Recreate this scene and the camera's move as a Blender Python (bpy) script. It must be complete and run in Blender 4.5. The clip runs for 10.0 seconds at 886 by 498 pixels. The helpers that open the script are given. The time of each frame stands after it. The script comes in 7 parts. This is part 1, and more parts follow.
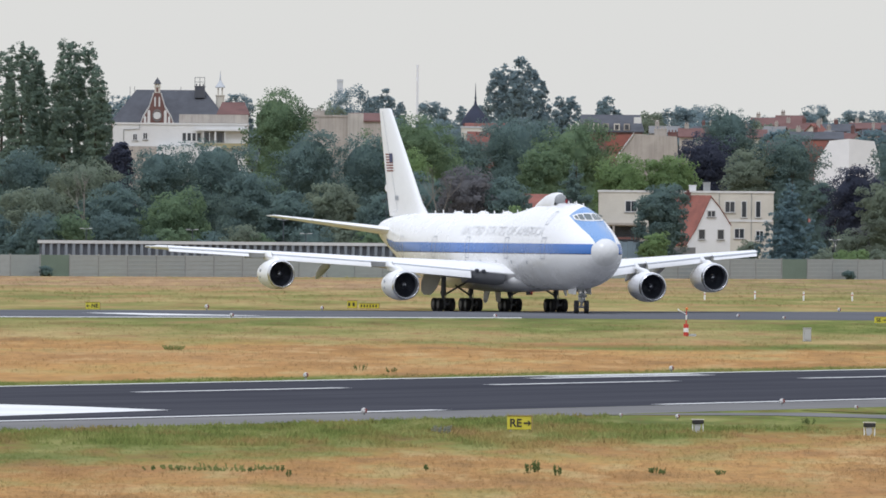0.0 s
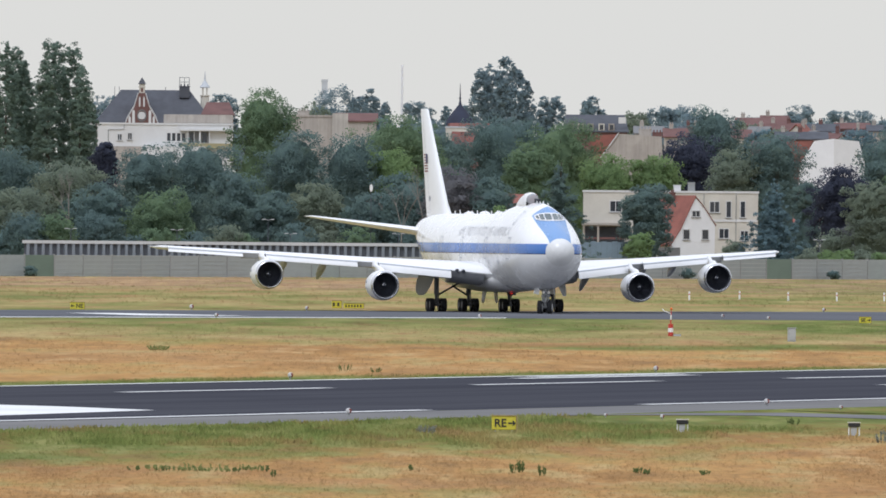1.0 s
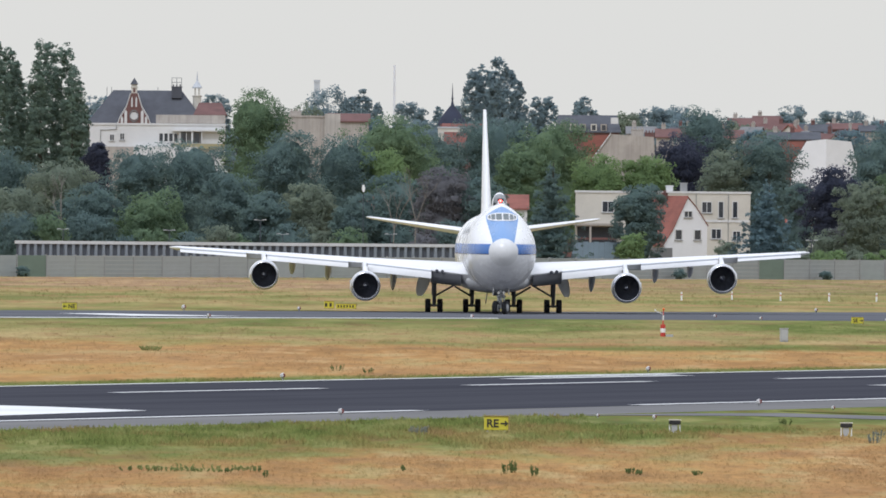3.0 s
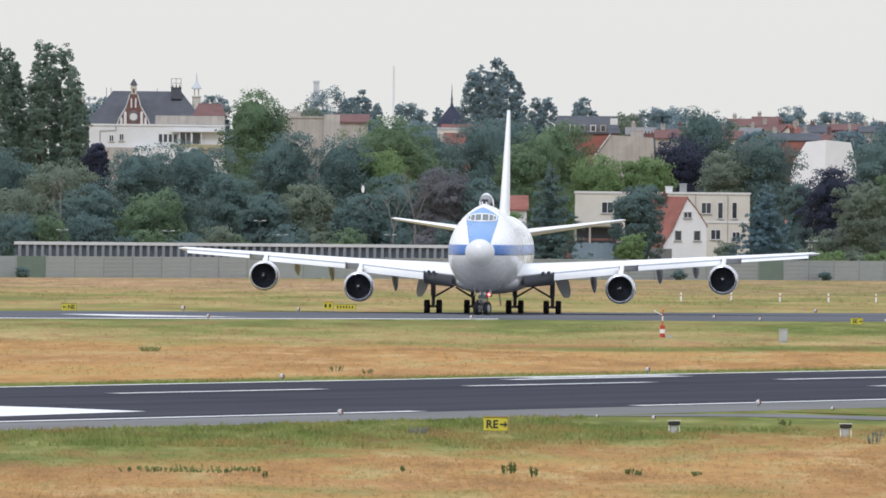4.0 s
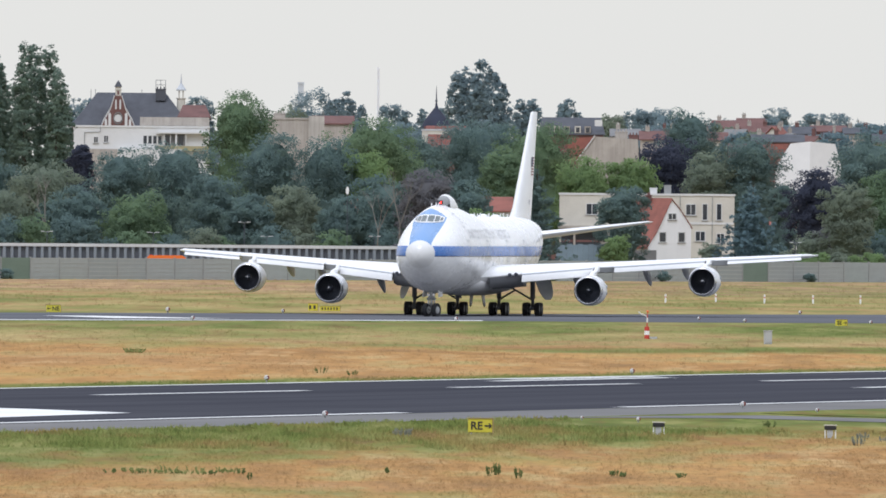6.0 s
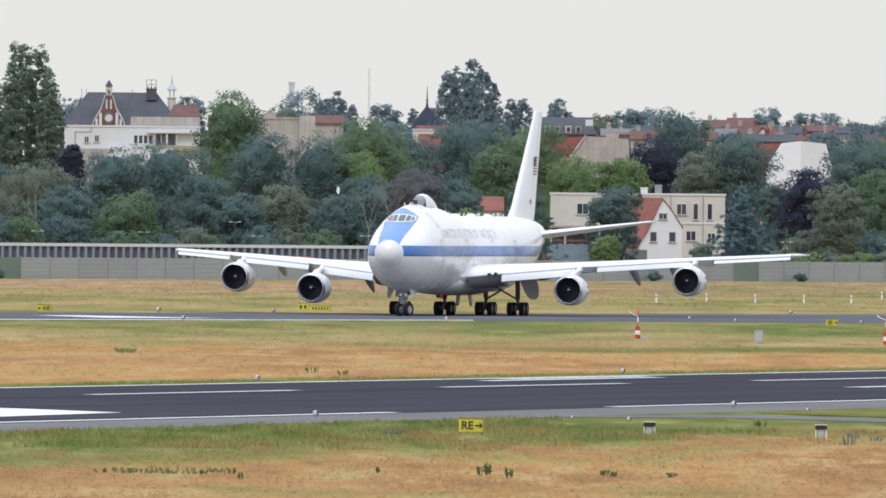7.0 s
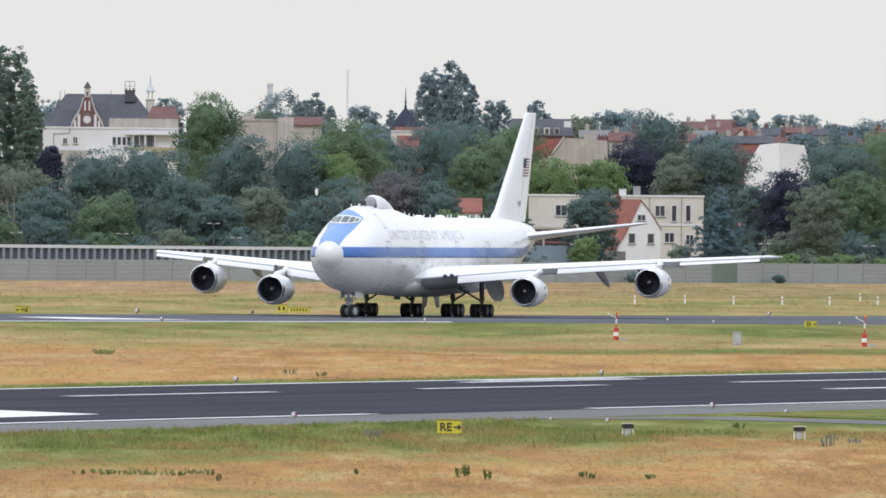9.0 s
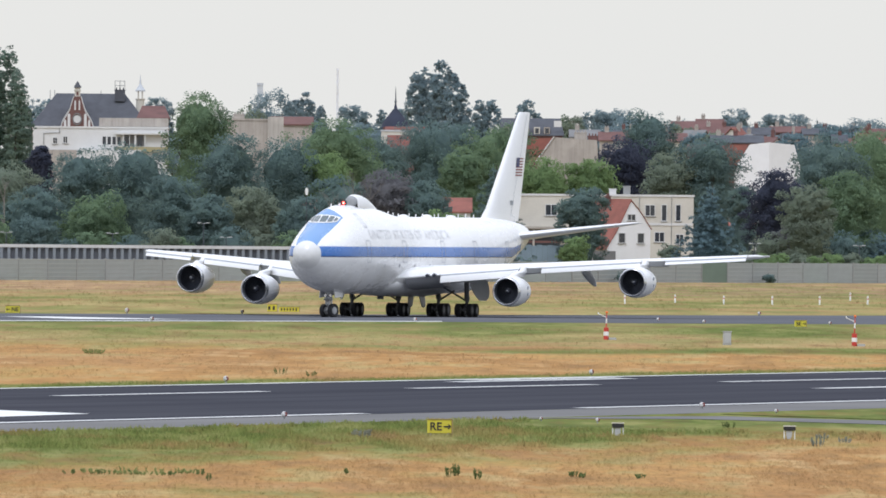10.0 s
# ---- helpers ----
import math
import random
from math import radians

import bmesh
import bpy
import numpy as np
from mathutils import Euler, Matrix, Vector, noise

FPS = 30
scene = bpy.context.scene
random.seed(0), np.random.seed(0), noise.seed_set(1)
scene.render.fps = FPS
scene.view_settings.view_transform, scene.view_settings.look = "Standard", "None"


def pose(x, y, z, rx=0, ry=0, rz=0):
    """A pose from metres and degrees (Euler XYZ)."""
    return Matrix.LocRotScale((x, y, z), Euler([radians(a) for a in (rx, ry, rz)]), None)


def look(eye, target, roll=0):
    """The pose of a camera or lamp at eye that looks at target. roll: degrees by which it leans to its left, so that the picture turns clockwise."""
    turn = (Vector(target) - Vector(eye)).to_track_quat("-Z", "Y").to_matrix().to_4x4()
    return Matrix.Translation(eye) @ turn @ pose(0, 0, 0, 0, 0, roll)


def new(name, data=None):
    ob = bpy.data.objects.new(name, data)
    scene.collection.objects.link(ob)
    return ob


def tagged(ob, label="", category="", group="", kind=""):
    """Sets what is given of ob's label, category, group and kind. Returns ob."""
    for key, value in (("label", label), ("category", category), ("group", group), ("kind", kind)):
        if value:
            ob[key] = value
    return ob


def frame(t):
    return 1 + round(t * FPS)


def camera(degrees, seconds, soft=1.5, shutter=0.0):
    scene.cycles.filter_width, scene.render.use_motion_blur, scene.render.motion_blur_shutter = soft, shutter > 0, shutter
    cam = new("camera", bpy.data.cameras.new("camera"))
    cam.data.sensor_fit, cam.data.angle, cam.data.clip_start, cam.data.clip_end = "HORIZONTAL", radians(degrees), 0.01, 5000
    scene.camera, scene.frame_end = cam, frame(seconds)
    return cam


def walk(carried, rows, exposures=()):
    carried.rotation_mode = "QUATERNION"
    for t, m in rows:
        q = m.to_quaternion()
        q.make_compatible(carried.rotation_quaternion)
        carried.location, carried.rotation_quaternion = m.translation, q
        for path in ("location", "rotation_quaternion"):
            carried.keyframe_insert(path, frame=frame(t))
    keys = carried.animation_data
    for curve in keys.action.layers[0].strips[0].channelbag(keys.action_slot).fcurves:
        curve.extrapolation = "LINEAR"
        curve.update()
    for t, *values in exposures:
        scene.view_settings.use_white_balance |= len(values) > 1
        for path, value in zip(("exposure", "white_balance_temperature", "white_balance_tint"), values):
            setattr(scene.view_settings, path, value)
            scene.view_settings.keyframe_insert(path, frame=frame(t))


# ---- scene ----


# ---- camera: a long lens on a low rise, panning slowly ----
EYE = (0.0, 0.0, 8.0)
LEAN = 0.507
AIM = [  # seconds, sideways and height of the aim 1400 m out
    (0.0, -2.347, 5.785), (0.5, -1.649, 5.800), (1.0, -0.930, 5.804), (1.5, -0.312, 5.800),
    (2.0, -0.165, 5.790), (2.5, -0.220, 5.815), (4.0, -0.167, 5.918), (4.5, -0.000, 5.965),
    (5.0, 0.225, 5.985), (5.5, 0.777, 6.080), (7.0, 2.113, 6.050), (7.5, 2.710, 6.225),
    (8.0, 3.254, 6.245), (8.5, 3.694, 6.185), (9.0, 4.099, 6.215), (9.5, 4.559, 6.182),
    (10.0, 5.017, 6.183)]
cam = camera(3.3428, 10.0, soft=1.7)
walk(cam, [(t, look(EYE, (x, 1400.0, z), LEAN)) for t, x, z in AIM],
     [(0.0, -0.10, 6000, 13), (2.7, -0.10, 6000, 13), (4.3, 0.06, 6000, 13), (5.5, 0.01, 6000, 13), (7.4, 0.06, 6000, 13), (10.0, 0.06, 6000, 13)])

# ---- light: a bright overcast sky with a veiled high sun ----
SUN_UP, SUN_TURN = 52.0, 200.0
world = bpy.data.worlds.new("overcast_sky")
scene.world = world
world.use_nodes = True
wt = world.node_tree
wt.nodes.clear()
w_out = wt.nodes.new("ShaderNodeOutputWorld")
w_bg = wt.nodes.new("ShaderNodeBackground")
w_sky = wt.nodes.new("ShaderNodeTexSky")
w_sky.sky_type, w_sky.sun_disc = "NISHITA", False
w_sky.sun_elevation, w_sky.sun_rotation = radians(SUN_UP), radians(SUN_TURN)
w_gain = wt.nodes.new("ShaderNodeVectorMath")
w_gain.operation = "SCALE"
w_gain.inputs["Scale"].default_value = 0.10
w_mix = wt.nodes.new("ShaderNodeMix")
w_mix.data_type = "RGBA"
w_mix.inputs[0].default_value = 0.90
w_bg.inputs[1].default_value = 1.0
# a cloud cover that grows brighter and cooler from the horizon to the zenith
w_dir = wt.nodes.new("ShaderNodeTexCoord")
w_sep = wt.nodes.new("ShaderNodeSeparateXYZ")
w_up = wt.nodes.new("ShaderNodeMapRange")
w_up.inputs[1].default_value, w_up.inputs[2].default_value = 0.03, 0.75
w_cloud = wt.nodes.new("ShaderNodeMix")
w_cloud.data_type = "RGBA"
w_cloud.inputs[6].default_value = (0.834, 0.808, 0.724, 1)
w_cloud.inputs[7].default_value = (1.28, 1.34, 1.42, 1)
wt.links.new(w_dir.outputs["Generated"], w_sep.inputs[0])
wt.links.new(w_sep.outputs[2], w_up.inputs[0])
wt.links.new(w_up.outputs[0], w_cloud.inputs[0])
wt.links.new(w_cloud.outputs[2], w_mix.inputs[7])
wt.links.new(w_sky.outputs[0], w_gain.inputs[0])
wt.links.new(w_gain.outputs[0], w_mix.inputs[6])
wt.links.new(w_mix.outputs[2], w_bg.inputs[0])
wt.links.new(w_bg.outputs[0], w_out.inputs[0])
sun = new("sun", bpy.data.lights.new("sun", "SUN"))
sun.data.energy, sun.data.angle, sun.data.color = 1.3, radians(14), (1.0, 0.975, 0.94)
sun.matrix_world = look((0, 0, 900), (
    -math.sin(radians(SUN_TURN)) * math.cos(radians(SUN_UP)), -math.cos(radians(SUN_TURN)) * math.cos(radians(SUN_UP)),
    900 - math.sin(radians(SUN_UP))))


# ---- materials ----
class Nodes:
    """A small hand for wiring a material."""

    def __init__(self, name):
        self.mat = bpy.data.materials.new(name)
        self.mat.use_nodes = True
        self.t = self.mat.node_tree
        self.t.nodes.clear()
        self.out = self.t.nodes.new("ShaderNodeOutputMaterial")
        self.b = self.t.nodes.new("ShaderNodeBsdfPrincipled")
        self.t.links.new(self.b.outputs[0], self.out.inputs[0])

    def n(self, kind):
        return self.t.nodes.new(kind)

    def link(self, a, b):
        self.t.links.new(a, b)
        return b

    def put(self, socket, value):
        if isinstance(value, bpy.types.NodeSocket):
            self.t.links.new(value, socket)
        else:
            socket.default_value = value

    def place(self, scale=(1, 1, 1), turn=0.0, world=False):
        src = self.n("ShaderNodeNewGeometry").outputs["Position"] if world else self.n("ShaderNodeTexCoord").outputs["Object"]
        m = self.n("ShaderNodeMapping")
        self.link(src, m.inputs["Vector"])
        m.inputs["Scale"].default_value = scale
        m.inputs["Rotation"].default_value = (0, 0, radians(turn))
        return m.outputs[0]

    def noise(self, vec, scale, detail=4.0, rough=0.6):
        x = self.n("ShaderNodeTexNoise")
        self.link(vec, x.inputs["Vector"])
        x.inputs["Scale"].default_value, x.inputs["Detail"].default_value, x.inputs["Roughness"].default_value = scale, detail, rough
        return x.outputs["Fac"]

    def math(self, op, a, b=0.0, c=0.0, clamp=False):
        x = self.n("ShaderNodeMath")
        x.operation, x.use_clamp = op, clamp
        for i, v in enumerate((a, b, c)):
            self.put(x.inputs[i], v)
        return x.outputs[0]

    def span(self, v, lo, hi, a=0.0, b=1.0):
        x = self.n("ShaderNodeMapRange")
        self.put(x.inputs[0], v)
        for i, q in enumerate((lo, hi, a, b)):
            x.inputs[i + 1].default_value = q
        return x.outputs[0]

    def mix(self, fac, a, b, blend="MIX"):
        x = self.n("ShaderNodeMix")
        x.data_type, x.blend_type = "RGBA", blend
        self.put(x.inputs[0], fac)
        self.put(x.inputs[6], a if isinstance(a, bpy.types.NodeSocket) else (*a, 1))
        self.put(x.inputs[7], b if isinstance(b, bpy.types.NodeSocket) else (*b, 1))
        return x.outputs[2]

    def ramp(self, fac, stops):
        x = self.n("ShaderNodeValToRGB")
        self.put(x.inputs[0], fac)
        e = x.color_ramp.elements
        while len(e) < len(stops):
            e.new(0.5)
        for el, (p, col) in zip(e, stops):
            el.position, el.color = p, (*(col if isinstance(col, tuple) else (col,) * 3), 1)
        return x.outputs[0]

    def bump(self, height, strength, distance):
        x = self.n("ShaderNodeBump")
        x.inputs["Strength"].default_value, x.inputs["Distance"].default_value = strength, distance
        self.link(height, x.inputs["Height"])
        self.link(x.outputs[0], self.b.inputs["Normal"])

    def done(self, color, rough=0.6, metal=0.0, spec=0.5):
        self.put(self.b.inputs["Base Color"], color if isinstance(color, bpy.types.NodeSocket) else (*color, 1))
        self.put(self.b.inputs["Roughness"], rough)
        self.put(self.b.inputs["Metallic"], metal)
        self.b.inputs["Specular IOR Level"].default_value = spec
        return self.mat


def worn(name, col, var=0.25, scale=1.0, rough=0.6, metal=0.0, bump=0.0, spec=0.5, stain=(0.5, 0.5, 0.5)):
    """A surface of one colour with grain and broad stains, at real size."""
    s = Nodes(name)
    v = s.place()
    broad = s.span(s.noise(v, 0.35 * scale, 5), 0.35, 0.7)
    fine = s.span(s.noise(v, 6.0 * scale, 3), 0.3, 0.7)
    dark = tuple(c * q for c, q in zip(col, stain))
    c = s.mix(s.math("MULTIPLY", broad, var), col, dark)
    c = s.mix(s.math("MULTIPLY", fine, var * 0.5), c, dark)
    if bump:
        s.bump(s.noise(v, 12 * scale, 3), 0.5, bump)
    return s.done(c, rough, metal, spec)


def leafy(name, lo, hi, tip):
    """Foliage: tone drifts over the crown and from leaf to leaf, and some light comes through."""
    s = Nodes(name)
    rnd = s.n("ShaderNodeNewGeometry").outputs["Random Per Island"]
    v = s.place()
    big = s.noise(v, 0.16, 3, 0.6)
    mid = s.noise(v, 0.8, 3, 0.6)
    fac = s.math("ADD", s.math("MULTIPLY", rnd, 0.16), s.math("ADD", s.span(big, 0.32, 0.68, 0.0, 0.45), s.span(mid, 0.32, 0.68, 0.0, 0.33)))
    c = s.ramp(fac, [(0.0, lo), (0.5, hi), (0.98, tip)])
    s.done(c, 0.8, 0.0, 0.12)
    tl = s.n("ShaderNodeBsdfTranslucent")
    s.link(c, tl.inputs[0])
    mx = s.n("ShaderNodeMixShader")
    mx.inputs[0].default_value = 0.45
    s.link(s.b.outputs[0], mx.inputs[1])
    s.link(tl.outputs[0], mx.inputs[2])
    s.link(mx.outputs[0], s.out.inputs[0])
    return s.mat


def turf(name, blades):
    """Dry summer grass: straw and green in broad strips across the field, broken by patches."""
    s = Nodes(name)
    pos = s.n("ShaderNodeSeparateXYZ")
    s.link(s.n("ShaderNodeNewGeometry").outputs["Position"], pos.inputs[0])
    # distance across the runway, which runs at 70.5 degrees to the x axis
    across = s.math("SUBTRACT", s.math("MULTIPLY", pos.outputs[1], 0.3338), s.math("MULTIPLY", pos.outputs[0], 0.9426))
    near = s.span(pos.outputs[1], 650, 900, 1.0, 0.0)

    def grain(close, away, detail, rough):
        """One noise for the near field and a broader one beyond the runway."""
        m = s.n("ShaderNodeMix")
        s.put(m.inputs[0], near)
        s.put(m.inputs[2], s.noise(s.place((*away, 0), 0, True), 1.0, detail, rough))
        s.put(m.inputs[3], s.noise(s.place((*close, 0), 3, True), 1.0, detail, rough))
        return m.outputs[0]

    wide = grain((0.060, 0.020), (0.030, 0.0075), 3, 0.55)
    streak = grain((0.16, 0.030), (0.080, 0.012), 4, 0.55)
    patch = grain((0.42, 0.050), (0.24, 0.024), 5, 0.60)
    fine = grain((2.6, 0.36), (1.2, 0.10), 4, 0.7)
    x, y = pos.outputs[0], pos.outputs[1]
    wob = s.math("MULTIPLY", s.math("SUBTRACT", wide, 0.5), 0.05)
    run = s.math("ADD", s.span(y, 400, 2600), wob)
    # greenness by distance out over the field
    k = lambda d: (d - 400) / 2200.0
    g = s.ramp(run, [(0.0, 0.05), (k(452), 0.10), (k(470), 0.34), (k(484), 0.12), (k(520), 0.0), (k(640), 0.0), (k(800), 0.02), (k(990), 0.02), (k(1025), 0.42), (k(1090), 0.46),
                     (k(1150), 0.62), (k(1180), 1.0), (k(1310), 0.98), (k(1440), 0.60), (k(1560), 0.52), (k(1680), 0.66), (k(1800), 0.46), (k(1940), 0.14), (k(2120), 0.02), (k(2250), 0.4)])
    # the verges along the runway, and a green belt that thins out towards one end
    rim = s.math("ADD", across, s.math("MULTIPLY", s.math("SUBTRACT", wide, 0.5), 26.0))
    verge = s.ramp(s.span(rim, 160, 285), [(0.0, 0.0), (0.06, 0.06), (0.13, 0.40), (0.20, 0.85), (0.30, 1.15), (0.84, 1.15), (0.89, 0.9), (0.935, 0.0)])
    belt = s.math("MULTIPLY", s.span(x, -4, 8), s.ramp(run, [(k(975), 0.0), (k(1000), 0.95), (k(1035), 0.95), (k(1065), 0.0)]))
    lush = s.math("MULTIPLY", s.span(x, -5, 30), s.ramp(run, [(k(1500), 0.0), (k(1650), 0.62), (k(2120), 0.50), (k(2300), 0.30)]))
    g = s.math("MAXIMUM", s.math("MAXIMUM", g, verge), s.math("MAXIMUM", belt, lush))
    g = s.math("ADD", g, s.span(streak, 0.36, 0.64, -0.40, 0.30))
    g = s.math("ADD", g, s.span(patch, 0.36, 0.64, -0.34, 0.26), clamp=True)
    straw = s.mix(s.span(streak, 0.36, 0.64), (0.335, 0.182, 0.074), (0.525, 0.305, 0.122))
    straw = s.mix(s.math("MULTIPLY", s.span(y, 1020, 1060), s.span(patch, 0.3, 0.7, 0.4, 1.0)), straw, (0.440, 0.352, 0.172))
    straw = s.mix(s.span(y, 1780, 1900), straw, (0.365, 0.242, 0.145))
    green = s.mix(s.span(patch, 0.3, 0.7), (0.100, 0.136, 0.036), (0.195, 0.220, 0.070))
    c = s.mix(g, straw, green)
    c = s.mix(s.span(patch, 0.50, 0.64, 0.0, 0.70), c, s.mix(g, (0.570, 0.389, 0.195), (0.290, 0.270, 0.105)))
    c = s.mix(s.span(patch, 0.47, 0.32, 0.0, 0.60), c, s.mix(g, (0.215, 0.139, 0.075), (0.057, 0.077, 0.031)))
    c = s.mix(s.span(wide, 0.50, 0.64, 0.0, 0.35), c, s.mix(g, (0.400, 0.227, 0.113), (0.109, 0.135, 0.051)))
    if blades:
        rnd = s.n("ShaderNodeNewGeometry").outputs["Random Per Island"]
        c = s.mix(0.30, c, s.mix(g, s.mix(rnd, (0.24, 0.14, 0.060), (0.62, 0.42, 0.19)), s.mix(rnd, (0.085, 0.125, 0.026), (0.27, 0.29, 0.080))))
    else:
        c = s.mix(s.span(fine, 0.40, 0.7, 0.0, 0.42), c, (0.15, 0.125, 0.070))
        s.bump(fine, 0.5, 0.04)
    return s.done(c, 0.95, 0.0, 0.0)


def paving(name, base, light, turn):
    """Asphalt with tyre marks along it, seams and paler worn strips."""
    s = Nodes(name)
    v = s.place((1, 1, 1), turn, True)
    m = s.n("ShaderNodeMapping")
    s.link(v, m.inputs[0])
    m.inputs["Scale"].default_value = (0.006, 0.25, 1)
    streak = s.noise(m.outputs[0], 1.0, 5, 0.7)
    blot = s.noise(v, 0.05, 5)
    grain = s.noise(v, 9.0, 3)
    c = s.mix(s.span(streak, 0.35, 0.68), base, light)
    c = s.mix(s.span(blot, 0.45, 0.75, 0, 0.5), c, tuple(x * 0.8 for x in base))
    c = s.mix(s.span(grain, 0.3, 0.7, 0, 0.25), c, light)
    return s.done(c, 0.95, 0.0, 0.0)


def streaked(name, col):
    """Old bare render: rain streaks that run down it, patches of repair, fine grit."""
    s = Nodes(name)
    run = s.noise(s.place((1.6, 1.6, 0.12)), 1.0, 5, 0.65)
    blot = s.noise(s.place(), 0.35, 4, 0.6)
    grit = s.noise(s.place(), 5.0, 3)
    c = s.mix(s.span(run, 0.42, 0.70, 0, 0.6), col, tuple(x * 0.58 for x in col))
    c = s.mix(s.span(blot, 0.50, 0.68, 0, 0.5), c, tuple(min(0.8, x * 1.25) for x in col))
    c = s.mix(s.span(grit, 0.3, 0.7, 0, 0.2), c, tuple(x * 0.7 for x in col))
    s.bump(grit, 0.4, 0.02)
    return s.done(c, 0.9, 0.0, 0.3)


def roofing(name, col):
    s = Nodes(name)
    v = s.place()
    w = s.n("ShaderNodeTexWave")
    w.wave_type, w.bands_direction = "BANDS", "Z"
    s.link(v, w.inputs["Vector"])
    w.inputs["Scale"].default_value, w.inputs["Distortion"].default_value = 1.1, 1.5
    moss = s.noise(v, 0.5, 5)
    c = s.mix(s.span(moss, 0.4, 0.72, 0, 0.7), col, tuple(x * 0.55 + 0.01 for x in col))
    c = s.mix(s.span(w.outputs["Fac"], 0, 1, 0, 0.25), c, tuple(x * 0.6 for x in col))
    return s.done(c, 0.85, 0.0, 0.25)


TURF = turf("dry_grass", False)
BLADES = turf("grass_blades", True)
ASPHALT = paving("dark_asphalt", (0.048, 0.049, 0.059), (0.075, 0.076, 0.086), -70.5)
ASPHALT_OLD = paving("pale_asphalt", (0.155, 0.152, 0.150), (0.215, 0.210, 0.204), -70.5)
ASPHALT_FAR = paving("grey_asphalt", (0.088, 0.091, 0.104), (0.165, 0.168, 0.178), -45.0)
ROADPAINT = worn("white_road_paint", (0.78, 0.78, 0.76), 0.35, 0.3, 0.7)
WHITE = worn("white_render", (0.64, 0.64, 0.63), 0.22, 0.7, 0.85, bump=0.01)
CREAM = worn("cream_render", (0.60, 0.57, 0.50), 0.30, 0.7, 0.85, bump=0.01)
BEIGE = streaked("grey_beige_render", (0.40, 0.365, 0.325))
BRICK = worn("red_brick", (0.175, 0.090, 0.080), 0.4, 1.5, 0.9, bump=0.01)
ROOF_RED = roofing("red_roof_tiles", (0.28, 0.112, 0.088))
# red tiles with distance haze painted in: the same red, dulled
ROOF_HAZED = roofing("hazed_red_tiles", (0.170, 0.092, 0.084))
ROOF_DULL = roofing("dull_red_tiles", (0.205, 0.082, 0.066))
ROOF_DARK = roofing("slate_roof", (0.095, 0.100, 0.115))
ROOF_NAVY = roofing("dark_blue_slate", (0.042, 0.048, 0.075))
WHITE_FRESH = worn("fresh_white_render", (0.80, 0.80, 0.80), 0.15, 0.7, 0.85, bump=0.01)
BEIGE_PALE = streaked("pale_beige_render", (0.45, 0.42, 0.38))
OCHRE = worn("dull_ochre_panel", (0.36, 0.32, 0.18), 0.3, 1.0, 0.8)
CONCRETE_PALE = worn("pale_grey_concrete", (0.52, 0.55, 0.58), 0.2, 0.5, 0.9)
# near sky colour, standing for the haze before the far mast
MAST_HAZED = worn("mast_hazed_pale", (0.80, 0.81, 0.83), 0.1, 0.5, 0.7)
ROOF_GREY = worn("grey_roofing_felt", (0.20, 0.20, 0.20), 0.4, 0.5, 0.9)
GLASS_DARK = worn("dark_window_glass", (0.03, 0.035, 0.045), 0.1, 1, 0.08, spec=0.8)
def wall_panels():
    """Weathered grey-green concrete, each panel a little different."""
    s = Nodes("grey_green_concrete")
    rnd = s.n("ShaderNodeObjectInfo").outputs["Random"]
    v = s.place((0.4, 1, 1))
    c = s.mix(rnd, (0.315, 0.345, 0.335), (0.385, 0.405, 0.395))
    c = s.mix(s.span(s.noise(v, 1.2, 5), 0.4, 0.75, 0, 0.30), c, (0.24, 0.25, 0.235))
    return s.done(c, 0.9, 0.0, 0.2)


WALL_GREEN = wall_panels()
RAIL = worn("pale_concrete_rail", (0.42, 0.44, 0.43), 0.3, 0.6, 0.85)
STEEL_POST = worn("galvanised_steel", (0.36, 0.37, 0.37), 0.3, 1, 0.45, 0.6)
STEEL_RIB = worn("blue_grey_sheet_pile", (0.22, 0.25, 0.285), 0.35, 1, 0.7, 0.1)
STEEL_DARK = worn("weathered_dark_steel", (0.085, 0.097, 0.118), 0.4, 1, 0.7, 0.2)
STEEL_PALE = worn("pale_coping", (0.55, 0.56, 0.56), 0.3, 0.6, 0.7)
BARK = worn("bark", (0.10, 0.085, 0.065), 0.5, 3, 0.95, bump=0.03)
BARK_PALE = worn("pale_bark", (0.23, 0.21, 0.185), 0.4, 3, 0.95, bump=0.02)
